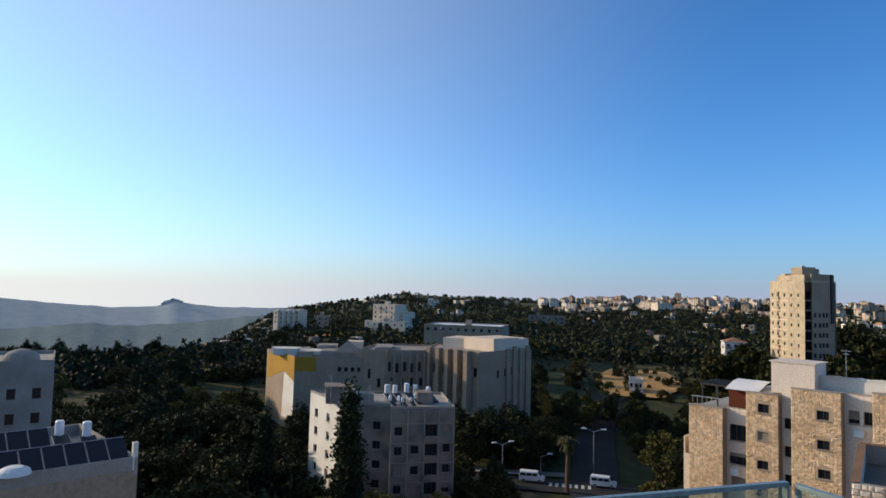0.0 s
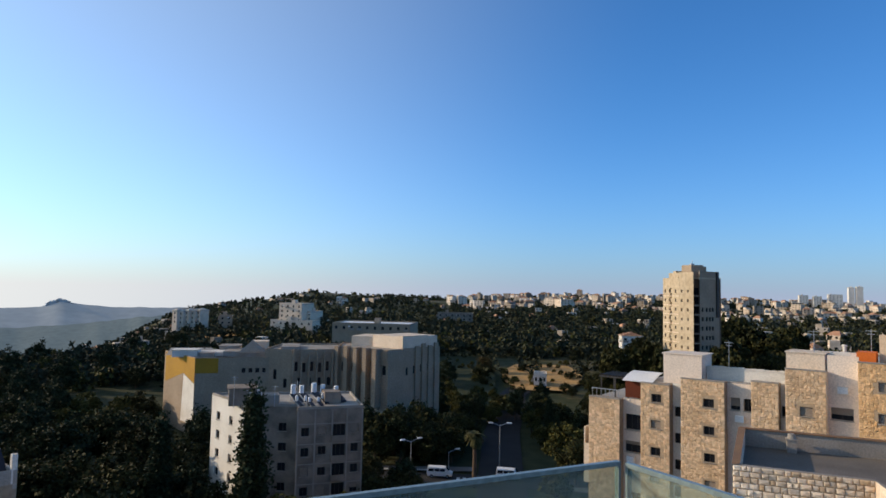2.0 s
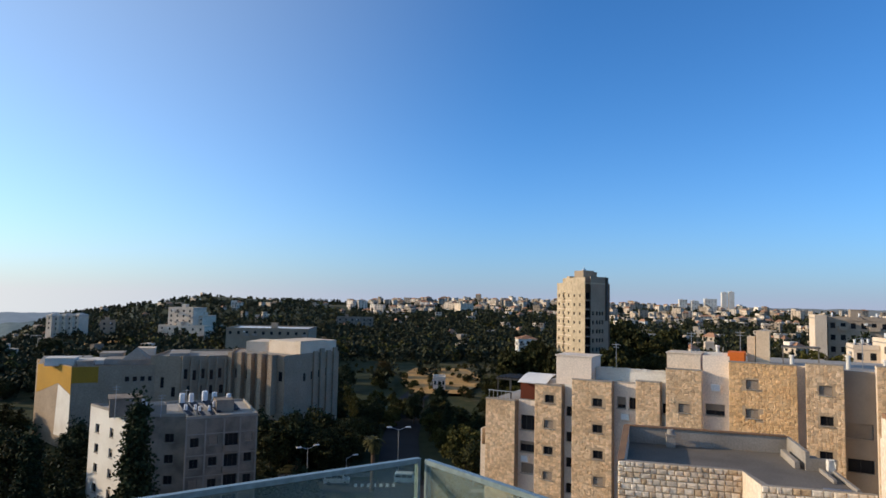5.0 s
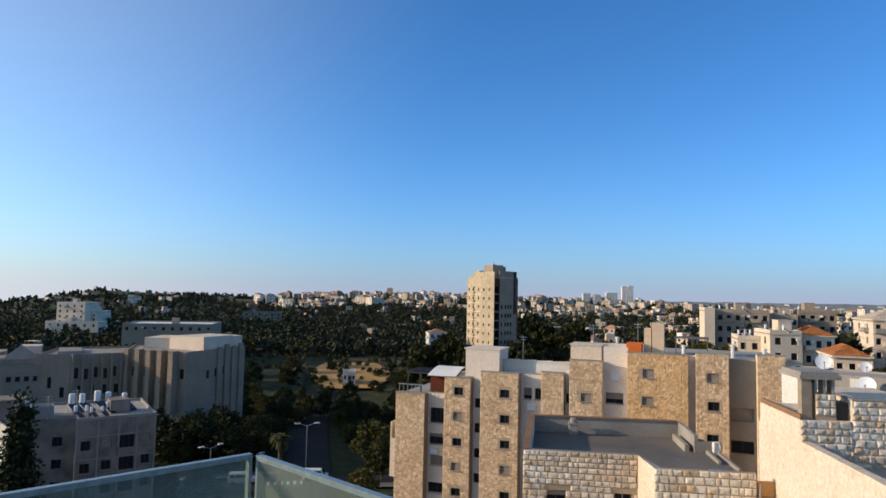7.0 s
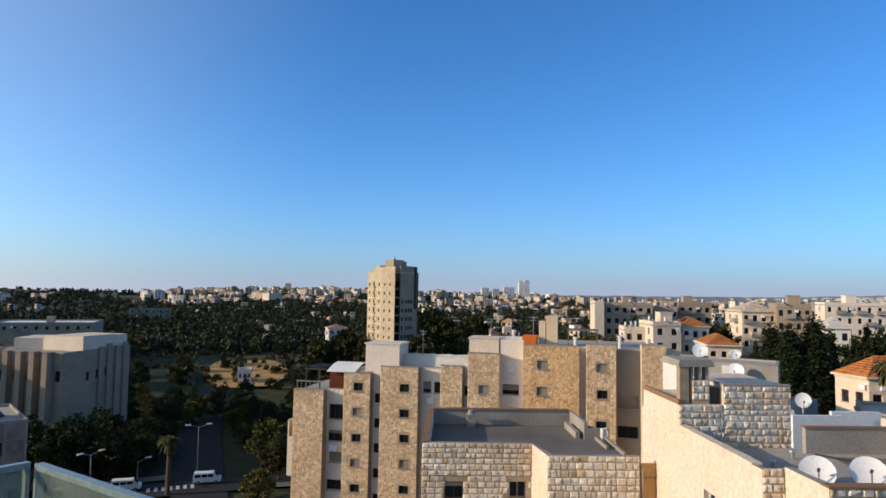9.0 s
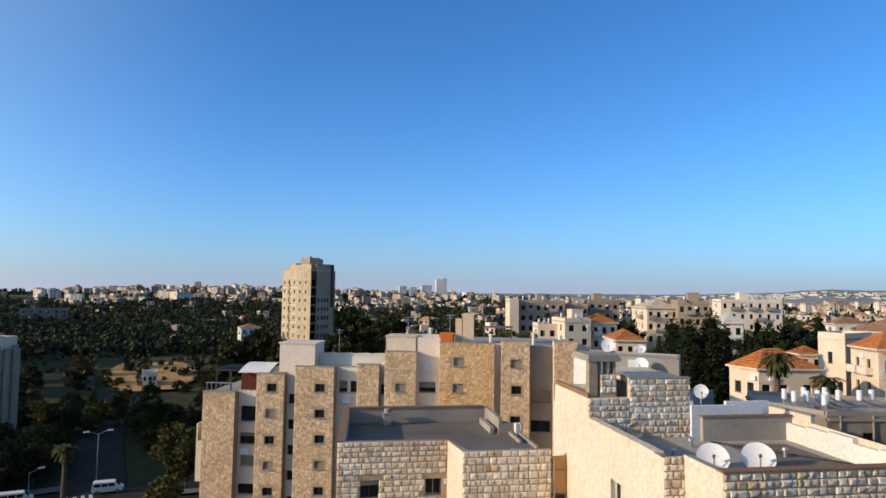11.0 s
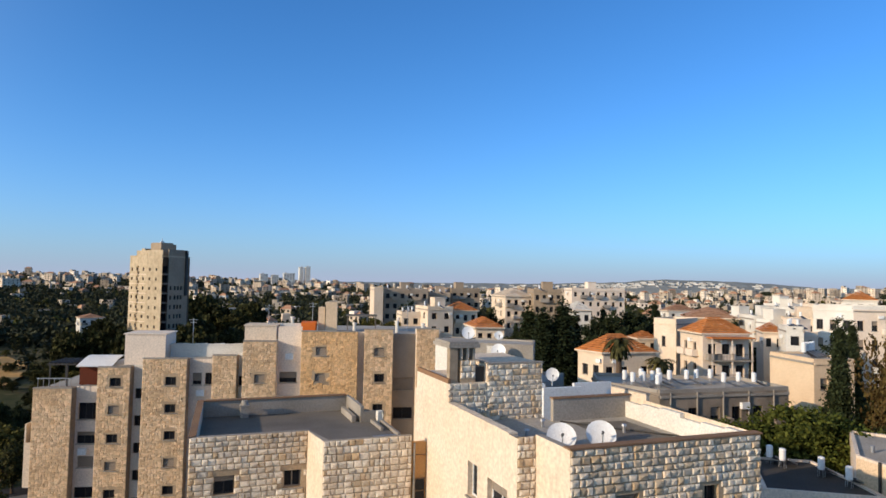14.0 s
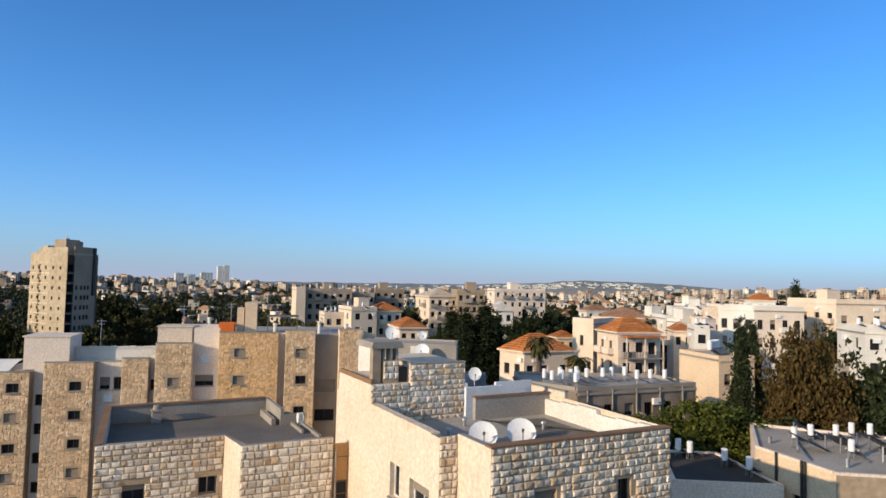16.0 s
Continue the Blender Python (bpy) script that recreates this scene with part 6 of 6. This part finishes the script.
def scatter(n, az0, az1, d0, d1, kinds, smin=0.8, smax=1.4, avoid=()):
    done = 0
    tries = 0
    while done < n and tries < n * 30:
        tries += 1
        az, d = r5.uniform(az0, az1), math.sqrt(r5.uniform(d0 * d0, d1 * d1))
        x, y = polar(az, d)
        if any(a < x < b and c < y < e for a, b, c, e in KEEP_CLEAR) or any((x - p) ** 2 + (y - q) ** 2 < 9 for p, q in PLANTED):
            continue
        if min(abs((x - 28) * 0.96 - (y - 92) * 0.27), 99) < 7 and 88 < y < 165:
            continue
        PLANTED.append((x, y))
        plant(r5.choice(kinds), x, y, r5.uniform(smin, smax), i=r5.randrange(2))
        done += 1


PLANTED = []
KEEP_CLEAR = [(84, 98, 25, 38), (101, 124, 13, 33), (56, 70, 6, 25), (75, 85, 3, 12), (139, 158, -18, 0), (128, 143, -5, 11), (41, 56, -11, 9), (-17, 9, 95, 113), (-40, 34, 152, 188), (-34, -15, 33, 54), (-62, -43, 76, 98), (-40, -33, 93, 102), (10, 66, 104, 133), (108, 128, 176, 198), (28, 64, 32, 80)]
# the wooded slope on the valley side
scatter(95, 7, 35, 62, 190, ["broad", "olive", "olive", "broad", "olive", "pine"], 0.8, 1.35)
scatter(45, 10, 34, 190, 330, ["broad", "olive", "pine"], 0.9, 1.4)
# between the block and the street, and beyond the street
scatter(14, -8.3, -4.5, 96, 125, ["broad", "broad", "pine"], 0.7, 0.95)
scatter(20, -14, -4.5, 134, 156, ["broad", "broad", "pine"], 0.8, 1.2)
scatter(26, -22, -9, 150, 200, ["broad", "olive", "pine", "olive"], 0.6, 0.95)
scatter(30, -30, -19, 120, 196, ["broad", "olive", "broad", "olive", "cypress"], 0.7, 1.0)
scatter(12, -30, -24.5, 196, 240, ["broad", "olive", "pine"], 0.7, 1.1)
scatter(30, -46, -27, 190, 260, ["broad", "pine", "olive"], 0.9, 1.3)
scatter(20, -19, 8, 190, 260, ["broad", "pine", "olive"], 0.9, 1.3)
scatter(16, 3, 12, 72, 96, ["broad", "olive"], 0.7, 0.95)
plant("cypress", -7.1, 85.5, 1.8, z=1.0, tall=1.8, label="tall dark cypress in front of an apartment block")
plant("cypress", -19.4, 93.0, 1.5, z=1.0, tall=1.42, label="tall dark cypress beside an apartment block")
plant("olive", -9.6, 74.5, 1.35, z=4.0)
plant("olive", -12.8, 76.0, 1.2, z=4.0)
plant("olive", -2.0, 80.0, 1.2, z=4.0)
plant("olive", 4.8, 82.0, 1.0, z=4.5)
plant("broad", 24.4, 147.9, 1.5, z=0.0)
plant("broad", 18.0, 143.0, 1.4, z=0.0)
plant("broad", 12.0, 138.0, 1.3, z=0.0)
plant("olive", 41.3, 106.0, 0.9, z=0.2)
plant("olive", 51.1, 124.8, 1.5, z=0.5)
plant("broad", 49.0, 116.0, 1.1, z=0.5)
for x, y, top, sc in ((130, 189, 22.5, 1.15), (119, 171, 21.5, 0.95), (149, 211, 29.0, 1.2), (152, 203, 26.0, 1.1), (155, 195, 24.0, 1.15), (106, 196, 22.5, 0.8), (98, 200, 19.0, 0.75), (176, 216, 25.5, 1.1), (104, 180, 20.5, 0.6), (140, 178, 19.0, 0.9)):
    gz = float(ground_z(x, y))
    plant("grove", x, y, sc, z=gz - 0.2, tall=(top - gz) / 16.3)
plant("rust", 67.8, 253.0, 0.9, label="tree with yellow ochre leaves by a clearing")
# among the houses on the slope
for x, y, s in ((114.6, 97.0, 1.0), (118, 94, 0.9), (121, 60, 0.8), (104, 52, 0.8), (127, 30, 0.8), (121, 25, 0.7), (134, 22, 0.7)):
    plant("olive", x, y, s, z=19.5, tall=1.25 * s)
plant("cypress", 69.6, 3.3, 0.85, z=19.5, tall=1.07, label="single tall cypress among the houses")
plant("rust", 61.5, -1.9, 0.93, z=16.8, tall=2.05)
plant("broad", 63.5, -4.8, 0.95, z=18.5, tall=1.3)
plant("broad", 60.5, 0.6, 0.6, z=19.0, tall=0.9)
plant("pine", 63.5, -6.0, 0.9, z=17.5, tall=1.3)
plant("pine", 62.0, -8.2, 1.0, z=17.5, tall=1.25)
plant("pine", 61.0, -10.5, 1.0, z=17.5, tall=1.3)
plant("pine", 68, -10.5, 1.1, z=20.0)
for x, y, sc in ((66.5, -7.0, 1.25), (67.0, -10.0, 1.3), (64.5, -12.5, 1.2), (66.0, -4.2, 0.9)):
    plant("broad", x, y, sc, z=18.0, tall=1.45)
for x, y, s in ((54.0, 5.6, 1.1), (55.5, 3.2, 1.0), (52.6, 8.2, 0.85)):
    plant("bright", x, y, s, z=22.0)
plant("broad", 57.5, -0.5, 0.8, z=20.5)
for x, y, s, z in ((94.1, 47.0, 0.95, 20.0), (92.0, 40.2, 1.0, 20.5), (90.0, 42.5, 0.95, 20.0), (96.0, 44.0, 0.8, 20.0), (98, 41, 0.9, 20.0)):
    plant("cypress", x, y, s * 1.6, z=z, tall=s, label="dark conifer beside a tiled house")
for x, y, s in ((132, 47, 1.2), (138, 45, 1.3), (143, 43, 1.2), (128, 50, 1.0), (150, 6, 1.0), (168, 24, 1.15), (171, 21.5, 1.05), (137, 104, 1.2), (137, 82.6, 1.1), (143, 82, 1.1), (112, 62, 0.75)):
    plant("pine", x, y, s, z=18.0)
for x, y, s, tl in ((170.2, -3.5, 1.3, 1.4), (171, -5.9, 1.0, 0.9)):
    plant("cypress", x, y, s, z=20.5, tall=tl, label="dark cypress on the skyline")
for x, y in ((171, -8.4), (172, -2.0), (169, -6.5), (173, 0.5)):
    plant("pine", x, y, 1.15, z=23.0)
scatter(60, -97, -56, 72, 210, ["broad", "pine", "olive", "broad", "cypress"], 0.6, 1.0, "slope")
scatter(10, -92, -80, 56, 76, ["broad", "pine", "olive"], 0.5, 0.7, "slope")
scatter(60, -25, -12, 212, 300, ["olive", "olive", "broad"], 0.2, 0.55)

# ---- houses of the middle distance: name, label, left and right front corners, top, depth, wall, roof ----
MID = [
    # cream colour carries the sunlit left face of the brown house
    ("cream_stair_tower", "stair tower of a brown apartment house, coloured cream for sunlight", (143.7, 121.2), (145.7, 119.5), 33.5, 8, CREAM, 'flat', 0, 0, RENDER_W),
    ("brown_apartment_house", "brown stone apartment house with dark loggias", (148.6, 121.6), (158.4, 112.5), 33.1, 12, BROWN, 'flat', 6, 3, None),
    ("dark_apartment_house", "dark brown apartment house in shade", (163.2, 115.7), (167.4, 110.5), 32.1, 12, BROWN, 'flat', 4, 3, None),
    ("tan_apartment_house", "tan stone apartment house with tall stair shafts", (171.2, 112.8), (178.1, 106.3), 33.4, 12, BEIGE, 'flat', 4, 4, None),
    ("red_roof_house", "white house under a red tiled roof", (125.7, 81.9), (130.2, 78.3), 29.3, 9, CREAM, 1.9, 3, 2, TILE),
    ("white_house", "white rendered house with stepped gables", (119.0, 84.5), (124.0, 81.0), 29.8, 9, CREAM, 'flat', 2, 2, None),
    ("white_house", "small white rendered house", (118.7, 91.7), (121.9, 88.7), 28.3, 8, CREAM, 'flat', 2, 1, None),
    ("orange_roof_house", "house under a low orange tiled roof", (95.9, 57.9), (99.3, 54.4), 28.2, 9, CREAM, 1.6, 3, 1, TILE),
    ("cream_villa", "large cream stone villa with many windows", (149.3, 81.3), (155.2, 75.9), 32.5, 12, CREAM, 2.0, 4, 3, CREAM),
    ("stone_villa", "tan stone villa with dark windows", (150.9, 73.9), (155.0, 68.0), 34.0, 12, BEIGE, 'flat', 4, 4, None),
    ("arched_white_house", "white house with a gabled front", (129.2, 54.0), (131.5, 51.0), 30.5, 8, RENDER_W, 1.8, 2, 3, RENDER_W),
    ("tan_roof_house", "house under a wide faded tile roof", (145.7, 35.5), (148.8, 25.1), 29.3, 12, BEIGE, 2.2, 5, 2, TILE_PALE),
    ("white_house", "white flat-roofed house on the slope", (144.4, 21.4), (147.4, 15.6), 29.8, 9, RENDER_W, 'flat', 3, 2, None),
    ("red_roof_house", "low house under a faded red roof", (116.9, 16.0), (117.8, 13.0), 28.8, 7, RENDER_P, 1.4, 2, 1, TILE),
    ("windowed_house", "cream house with a row of dark windows", (139.2, 15.4), (140.9, 8.8), 30.0, 9, CREAM, 'flat', 4, 3, None),
    ("white_house", "white flat-roofed house behind others", (173.6, 22.0), (174.4, 14.5), 31.0, 9, RENDER_W, 'flat', 3, 2, None),
    ("tiled_white_house", "white house with an orange tiled roof", (169.8, 7.2), (170.0, 0.7), 33.7, 9, RENDER_W, 2.0, 3, 2, TILE),
    ("white_house", "white rendered house beside trees", (97.5, -9.6), (98.9, -13.9), 31.2, 8, RENDER_W, 'flat', 2, 2, None),
    ("grey_house", "small grey house with a pale gable", (111.3, 12.1), (112.0, 9.8), 29.7, 6, RENDER_W, 'flat', 1, 2, None),
    ("hill_institute", "white institute building on the hillside", (-21.8, 429.4), (-7.5, 420.2), 26.6, 14, CREAM, 'flat', 4, 4, None),
    ("hill_institute_wing", "white wing of an institute building", (-7.8, 427.9), (-1.9, 423.9), 21.7, 14, CREAM, 'flat', 3, 3, None),
    ("hill_podium", "long low white podium building", (-26.6, 423.2), (-0.6, 409.3), 16.1, 10, CREAM, 'flat', 6, 1, None),
    ("sports_hall", "long hall with a flat white roof", (8.5, 299.9), (42.7, 289.4), 20.8, 25, BEIGE, 'flat', 10, 1, WHITE_P),
    ("grey_school", "grey concrete building among dark trees", (97.3, 510.8), (125.3, 504.7), 19.2, 14, RENDER_G, 'flat', 6, 3, None),
    ("hillside_house", "pale house among trees", (-62.0, 455.8), (-53.6, 456.9), 17.1, 9, BEIGE, 'flat', 2, 2, None),
    ("garden_pavilion", "white house at the edge of a clearing", (77.7, 221.8), (81.9, 220.3), 7.4, 7, RENDER_W, 'flat', 3, 1, None),
    ("white_villa", "white villa with a tiled roof among trees", (134.9, 268.0), (143.3, 265.3), 18.3, 9, RENDER_W, 1.6, 3, 2, TILE_PALE),
    ("hill_block", "sunlit cream block on the far slope", (312.8, 790.3), (331.1, 792.9), 29.6, 16, CREAM, 'flat', 4, 6, None),
    ("far_tower", "slim pale tower block far away", (1029.4, 1091.0), (1037.7, 1085.5), 61.5, 14, RENDER_W, 'flat', 0, 0, None),
    ("far_tower", "slim pale tower block far away", (1039.1, 1081.8), (1048.3, 1075.6), 63.0, 14, RENDER_W, 'flat', 0, 0, None),
    ("far_tower", "pale tower block far away", (970.8, 1077.1), (991.1, 1064.1), 46.7, 14, RENDER_W, 'flat', 4, 8, None),
    ("far_tower", "pale tower block far away", (933.7, 1109.4), (947.4, 1101.3), 44.4, 14, RENDER_W, 'flat', 3, 8, None),
    ("far_tower", "pale tower block far away", (952.0, 1093.7), (964.5, 1086.1), 42.4, 14, RENDER_W, 'flat', 3, 8, None),
    ("row_house", "white gabled row house on the hillside", (-94.7, 470.6), (-91.2, 468.2), 19.7, 8, CREAM, 1.5, 1, 3, RENDER_W),
    ("row_house", "white gabled row house on the hillside", (-91.0, 471.3), (-87.5, 468.9), 19.3, 8, CREAM, 1.5, 1, 3, RENDER_W),
    ("row_house", "white gabled row house on the hillside", (-87.4, 472.0), (-83.9, 469.6), 19.8, 8, CREAM, 1.5, 1, 3, RENDER_W),
    ("row_house", "white gabled row house on the hillside", (-83.7, 472.6), (-80.2, 470.2), 19.5, 8, CREAM, 1.5, 1, 3, RENDER_W),
    ("row_house", "white gabled row house on the hillside", (-80.1, 473.3), (-76.6, 470.8), 20.0, 8, CREAM, 1.5, 1, 3, RENDER_W),
]
for nm, lab, a, b, top, dep, mat, roof, nx, fl, rm in MID:
    d = Vector((b[0] - a[0], b[1] - a[1])).normalized()
    nv = Vector((-d.y, d.x)) * dep
    pts = [a, b, (b[0] + nv.x, b[1] + nv.y), (a[0] + nv.x, a[1] + nv.y)]
    base = min(float(ground_z(*p)) for p in pts) - 1.0
    hh = top - base

    def grid(L, nx=nx, fl=fl, hh=hh):
        return [(L * (i + 0.5) / nx, hh - 2.4 - 3.0 * k, min(1.2, L / nx * 0.5), 1.4, {"sill": False, "bars": 0}) for i in range(nx) for k in range(fl) if hh - 2.4 - 3.0 * k > 0.2]

    def grid_side(L, fl=fl, hh=hh):
        return [(L * f, hh - 2.4 - 3.0 * k, 1.0, 1.4, {"sill": False, "bars": 0}) for f in (0.3, 0.7) for k in range(fl) if hh - 2.4 - 3.0 * k > 0.2]

    hs = house(nm, lab, pts, base, top, mat, {0: grid if nx else [], 3: grid_side if nx else []}, roof=roof, roof_mat=rm, category="house", parapet=0.5)
    if roof == "flat" and nx and top > 27 and a[0] < 215:
        for q in range(3):
            f, e = (q + 0.6 + 0.3 * math.sin(a[0] * 3 + q)) / 3.4, 0.35 + 0.3 * math.sin(a[1] + q * 2)
            heater(a[0] + (b[0] - a[0]) * f + nv.x * e, a[1] + (b[1] - a[1]) * f + nv.y * e, top, math.degrees(math.atan2(d.y, d.x)) + 30, 0.8)

# ---- roof room and dishes behind the near house ----
room = house("rooftop_room", "weathered rooftop room with white door panels", [(47.8, 33.0), (47.7, 31.3), (50.3, 24.6), (54.5, 26.5), (52.0, 34.5)], 27.0, 30.6, CONCRETE,
             {1: lambda L: [(L * 0.2, 1.2, 1.0, 1.5, {"bars": 0, "sill": False}), (L * 0.8, 1.5, 1.6, 1.0, {"bars": 1, "sill": False})]}, parapet=0.12, wall_mats={0: RENDER_W})
part("door_panel", Geo().box(0.02, 0.75, -0.06, -0.01, 0.9, 3.5).box(3.2, 3.75, -0.06, -0.01, 0.6, 3.5).data, RENDER_W, room, "white door panel").matrix_basis = at_axes(-0.1, -1.7, 0, (2.6, -6.7))
house("lower_roof", "low grey roof block between the houses", [(48.6, 33.8), (50.6, 24.4), (60.0, 26.0), (57.0, 38.0)], 5.0, 27.0, CONCRETE, {}, parapet=0.2)


def dish(x, y, z, r, target, label, mast=1.0):
    """A satellite dish: hollow bowl, feed arm, receiver and mast."""
    t = thing("satellite_dish", label, "satellite dish", pose(x, y, z), "satellite dishes")
    m = look((0, 0, 0), target).to_3x3().to_4x4()
    g = Geo()
    n = 20
    rings = [(k / 5 * r, 0.22 * r * (k / 5) ** 2) for k in range(1, 6)]
    for side, off in ((1, 0.0), (-1, 0.03)):
        k0 = len(g.v)
        g.v.append(tuple(m @ Vector((0, 0, off))))
        for rad, dz in rings:
            for i in range(n):
                a = 2 * math.pi * i / n
                g.v.append(tuple(m @ Vector((rad * math.cos(a), rad * math.sin(a), -dz + off))))
        for i in range(n):
            q = (k0, k0 + 1 + i, k0 + 1 + (i + 1) % n)
            g.f.append(q[::side])
            for k in range(4):
                b0 = k0 + 1 + k * n
                q = (b0 + i, b0 + n + i, b0 + n + (i + 1) % n, b0 + (i + 1) % n)
                g.f.append(q[::side])
    bowl = part("bowl", g.data, TANK, t, "white concave bowl")
    for p in bowl.data.polygons:
        p.use_smooth = True
    tip = m @ Vector((0, -r * 0.25, -r * 0.95))
    part("feed_arm", Geo().tube(m @ Vector((0, -r * 0.95, -0.18 * r)), tip, 0.025, n=6).data, METAL, t)
    part("receiver", Geo().tube(tip, tip + (m @ Vector((0, 0, 0.18))), 0.06, 0.04, 8).data, DARK_M, t)
    part("mast", Geo().tube((0, 0.0, -mast), m @ Vector((0, 0, 0.06)), 0.04, n=8).data, METAL, t)
    return t


dish(25.0, 10.9, 29.72, 0.6, (-0.8, -0.45, 0.75), "white satellite dish behind a stone parapet", 0.6)
dish(26.4, 9.75, 29.72, 0.62, (-0.8, -0.45, 0.75), "white satellite dish behind a stone parapet", 0.6)
dish(52.3, 32.4, 31.15, 0.62, (-0.75, -0.6, 0.35), "white satellite dish on a rooftop room", 0.6)
dish(53.4, 29.7, 31.0, 0.42, (-0.75, -0.6, 0.35), "small white satellite dish on a rooftop room", 0.5)
dish(48.2, 26.8, 30.2, 0.62, (-0.85, -0.3, 0.35), "white satellite dish beside a rooftop room", 1.2)
dish(41.0, 18.6, 29.8, 0.45, (-0.8, -0.5, 0.2), "white satellite dish on a white roof wall", 0.8)
rw = thing("white_roof_wall", "white plastered roof wall behind the near roof", "wall", at_axes(39.9, 18.7, 0, (4.2, -2.9)))
part("wall", Geo().box(0, 3.0, 0, 0.25, 20, 29.0).box(0, 0.25, 0.25, 4, 20, 29.25).data, WHITE_P, rw)
part("wall", Geo().box(3.4, 6.5, 1.6, 1.85, 20, 28.95).data, WHITE_P, rw)
cw = thing("cream_garden_wall", "cream plastered wall beside a terrace", "wall", at_axes(49.4, 18.3, 0, (-2.6, -4.4)))
part("wall", Geo().box(0, 5.0, 0, 0.3, 18, 28.2).data, CREAM, cw)
part("coping", Geo().box(-0.05, 5.05, -0.05, 0.35, 28.2, 28.28).data, CONCRETE, cw)

# ---- the terrace under the camera, with its glass balustrade ----
C = Vector((0.059, 0.391))
LEFT, RIGHT = Vector((-0.966, -0.26)), Vector((0.34, -0.94))
A, B = C + LEFT * 9, C + RIGHT * 9
D = A + B - C
house("viewpoint_building", "plain rendered building with a roof terrace", [tuple(A), tuple(C + Vector((0.02, 0.03))), tuple(B), tuple(D)], 4.0, EYE - 1.2, RENDER_W, {}, parapet=0.0)


def glass_material():
    m, nt, b = nodes_of("dusty_greenish_glass", 0.08)
    N, L = nt.nodes, nt.links
    b.inputs["Base Color"].default_value = (0.30, 0.36, 0.33, 1)
    tr = N.new("ShaderNodeBsdfTransparent")
    tr.inputs[0].default_value = (0.80, 0.88, 0.84, 1)
    mix = N.new("ShaderNodeMixShader")
    tc = N.new("ShaderNodeTexCoord")
    ns = N.new("ShaderNodeTexNoise")
    ns.inputs["Scale"].default_value, ns.inputs["Detail"].default_value = 14, 6
    mr = N.new("ShaderNodeMapRange")
    mr.inputs[1].default_value, mr.inputs[2].default_value, mr.inputs[3].default_value, mr.inputs[4].default_value = 0.3, 0.75, 0.10, 0.30
    L.new(tc.outputs["Object"], ns.inputs["Vector"])
    L.new(ns.outputs["Fac"], mr.inputs[0])
    L.new(mr.outputs[0], mix.inputs[0])
    L.new(tr.outputs[0], mix.inputs[1])
    L.new(b.outputs[0], mix.inputs[2])
    L.new(mix.outputs[0], N["Material Output"].inputs[0])
    return m


GLASS = glass_material()
EDGE = surface("green_glass_edge", (0.20, 0.25, 0.24), (0.15, 0.19, 0.185), 20.0, 0.25, 0.0)
rail = thing("glass_balustrade", "frameless greenish glass balustrade round a roof terrace", "balustrade", pose(C.x, C.y, EYE - 0.092))
for d, gap, ln in ((LEFT, 0.004, 3.0), (RIGHT, 0.008, 0.33)):
    m = at_axes(0, 0, 0, d)
    p = part("glass_panel", Geo().box(gap, ln, -0.0017, 0.0017, -1.08, -0.0032, m).data, GLASS, rail, "dusty clear glass panel")
    p.visible_shadow = False
    part("glass_edge", Geo().box(gap, ln, -0.002, 0.002, -0.003, 0, m).data, EDGE, rail, "polished green glass edge")
    part("glass_edge", Geo().box(gap - 0.0022, gap - 0.0002, -0.002, 0.002, -1.08, 0, m).data, EDGE, rail, "polished green glass edge")
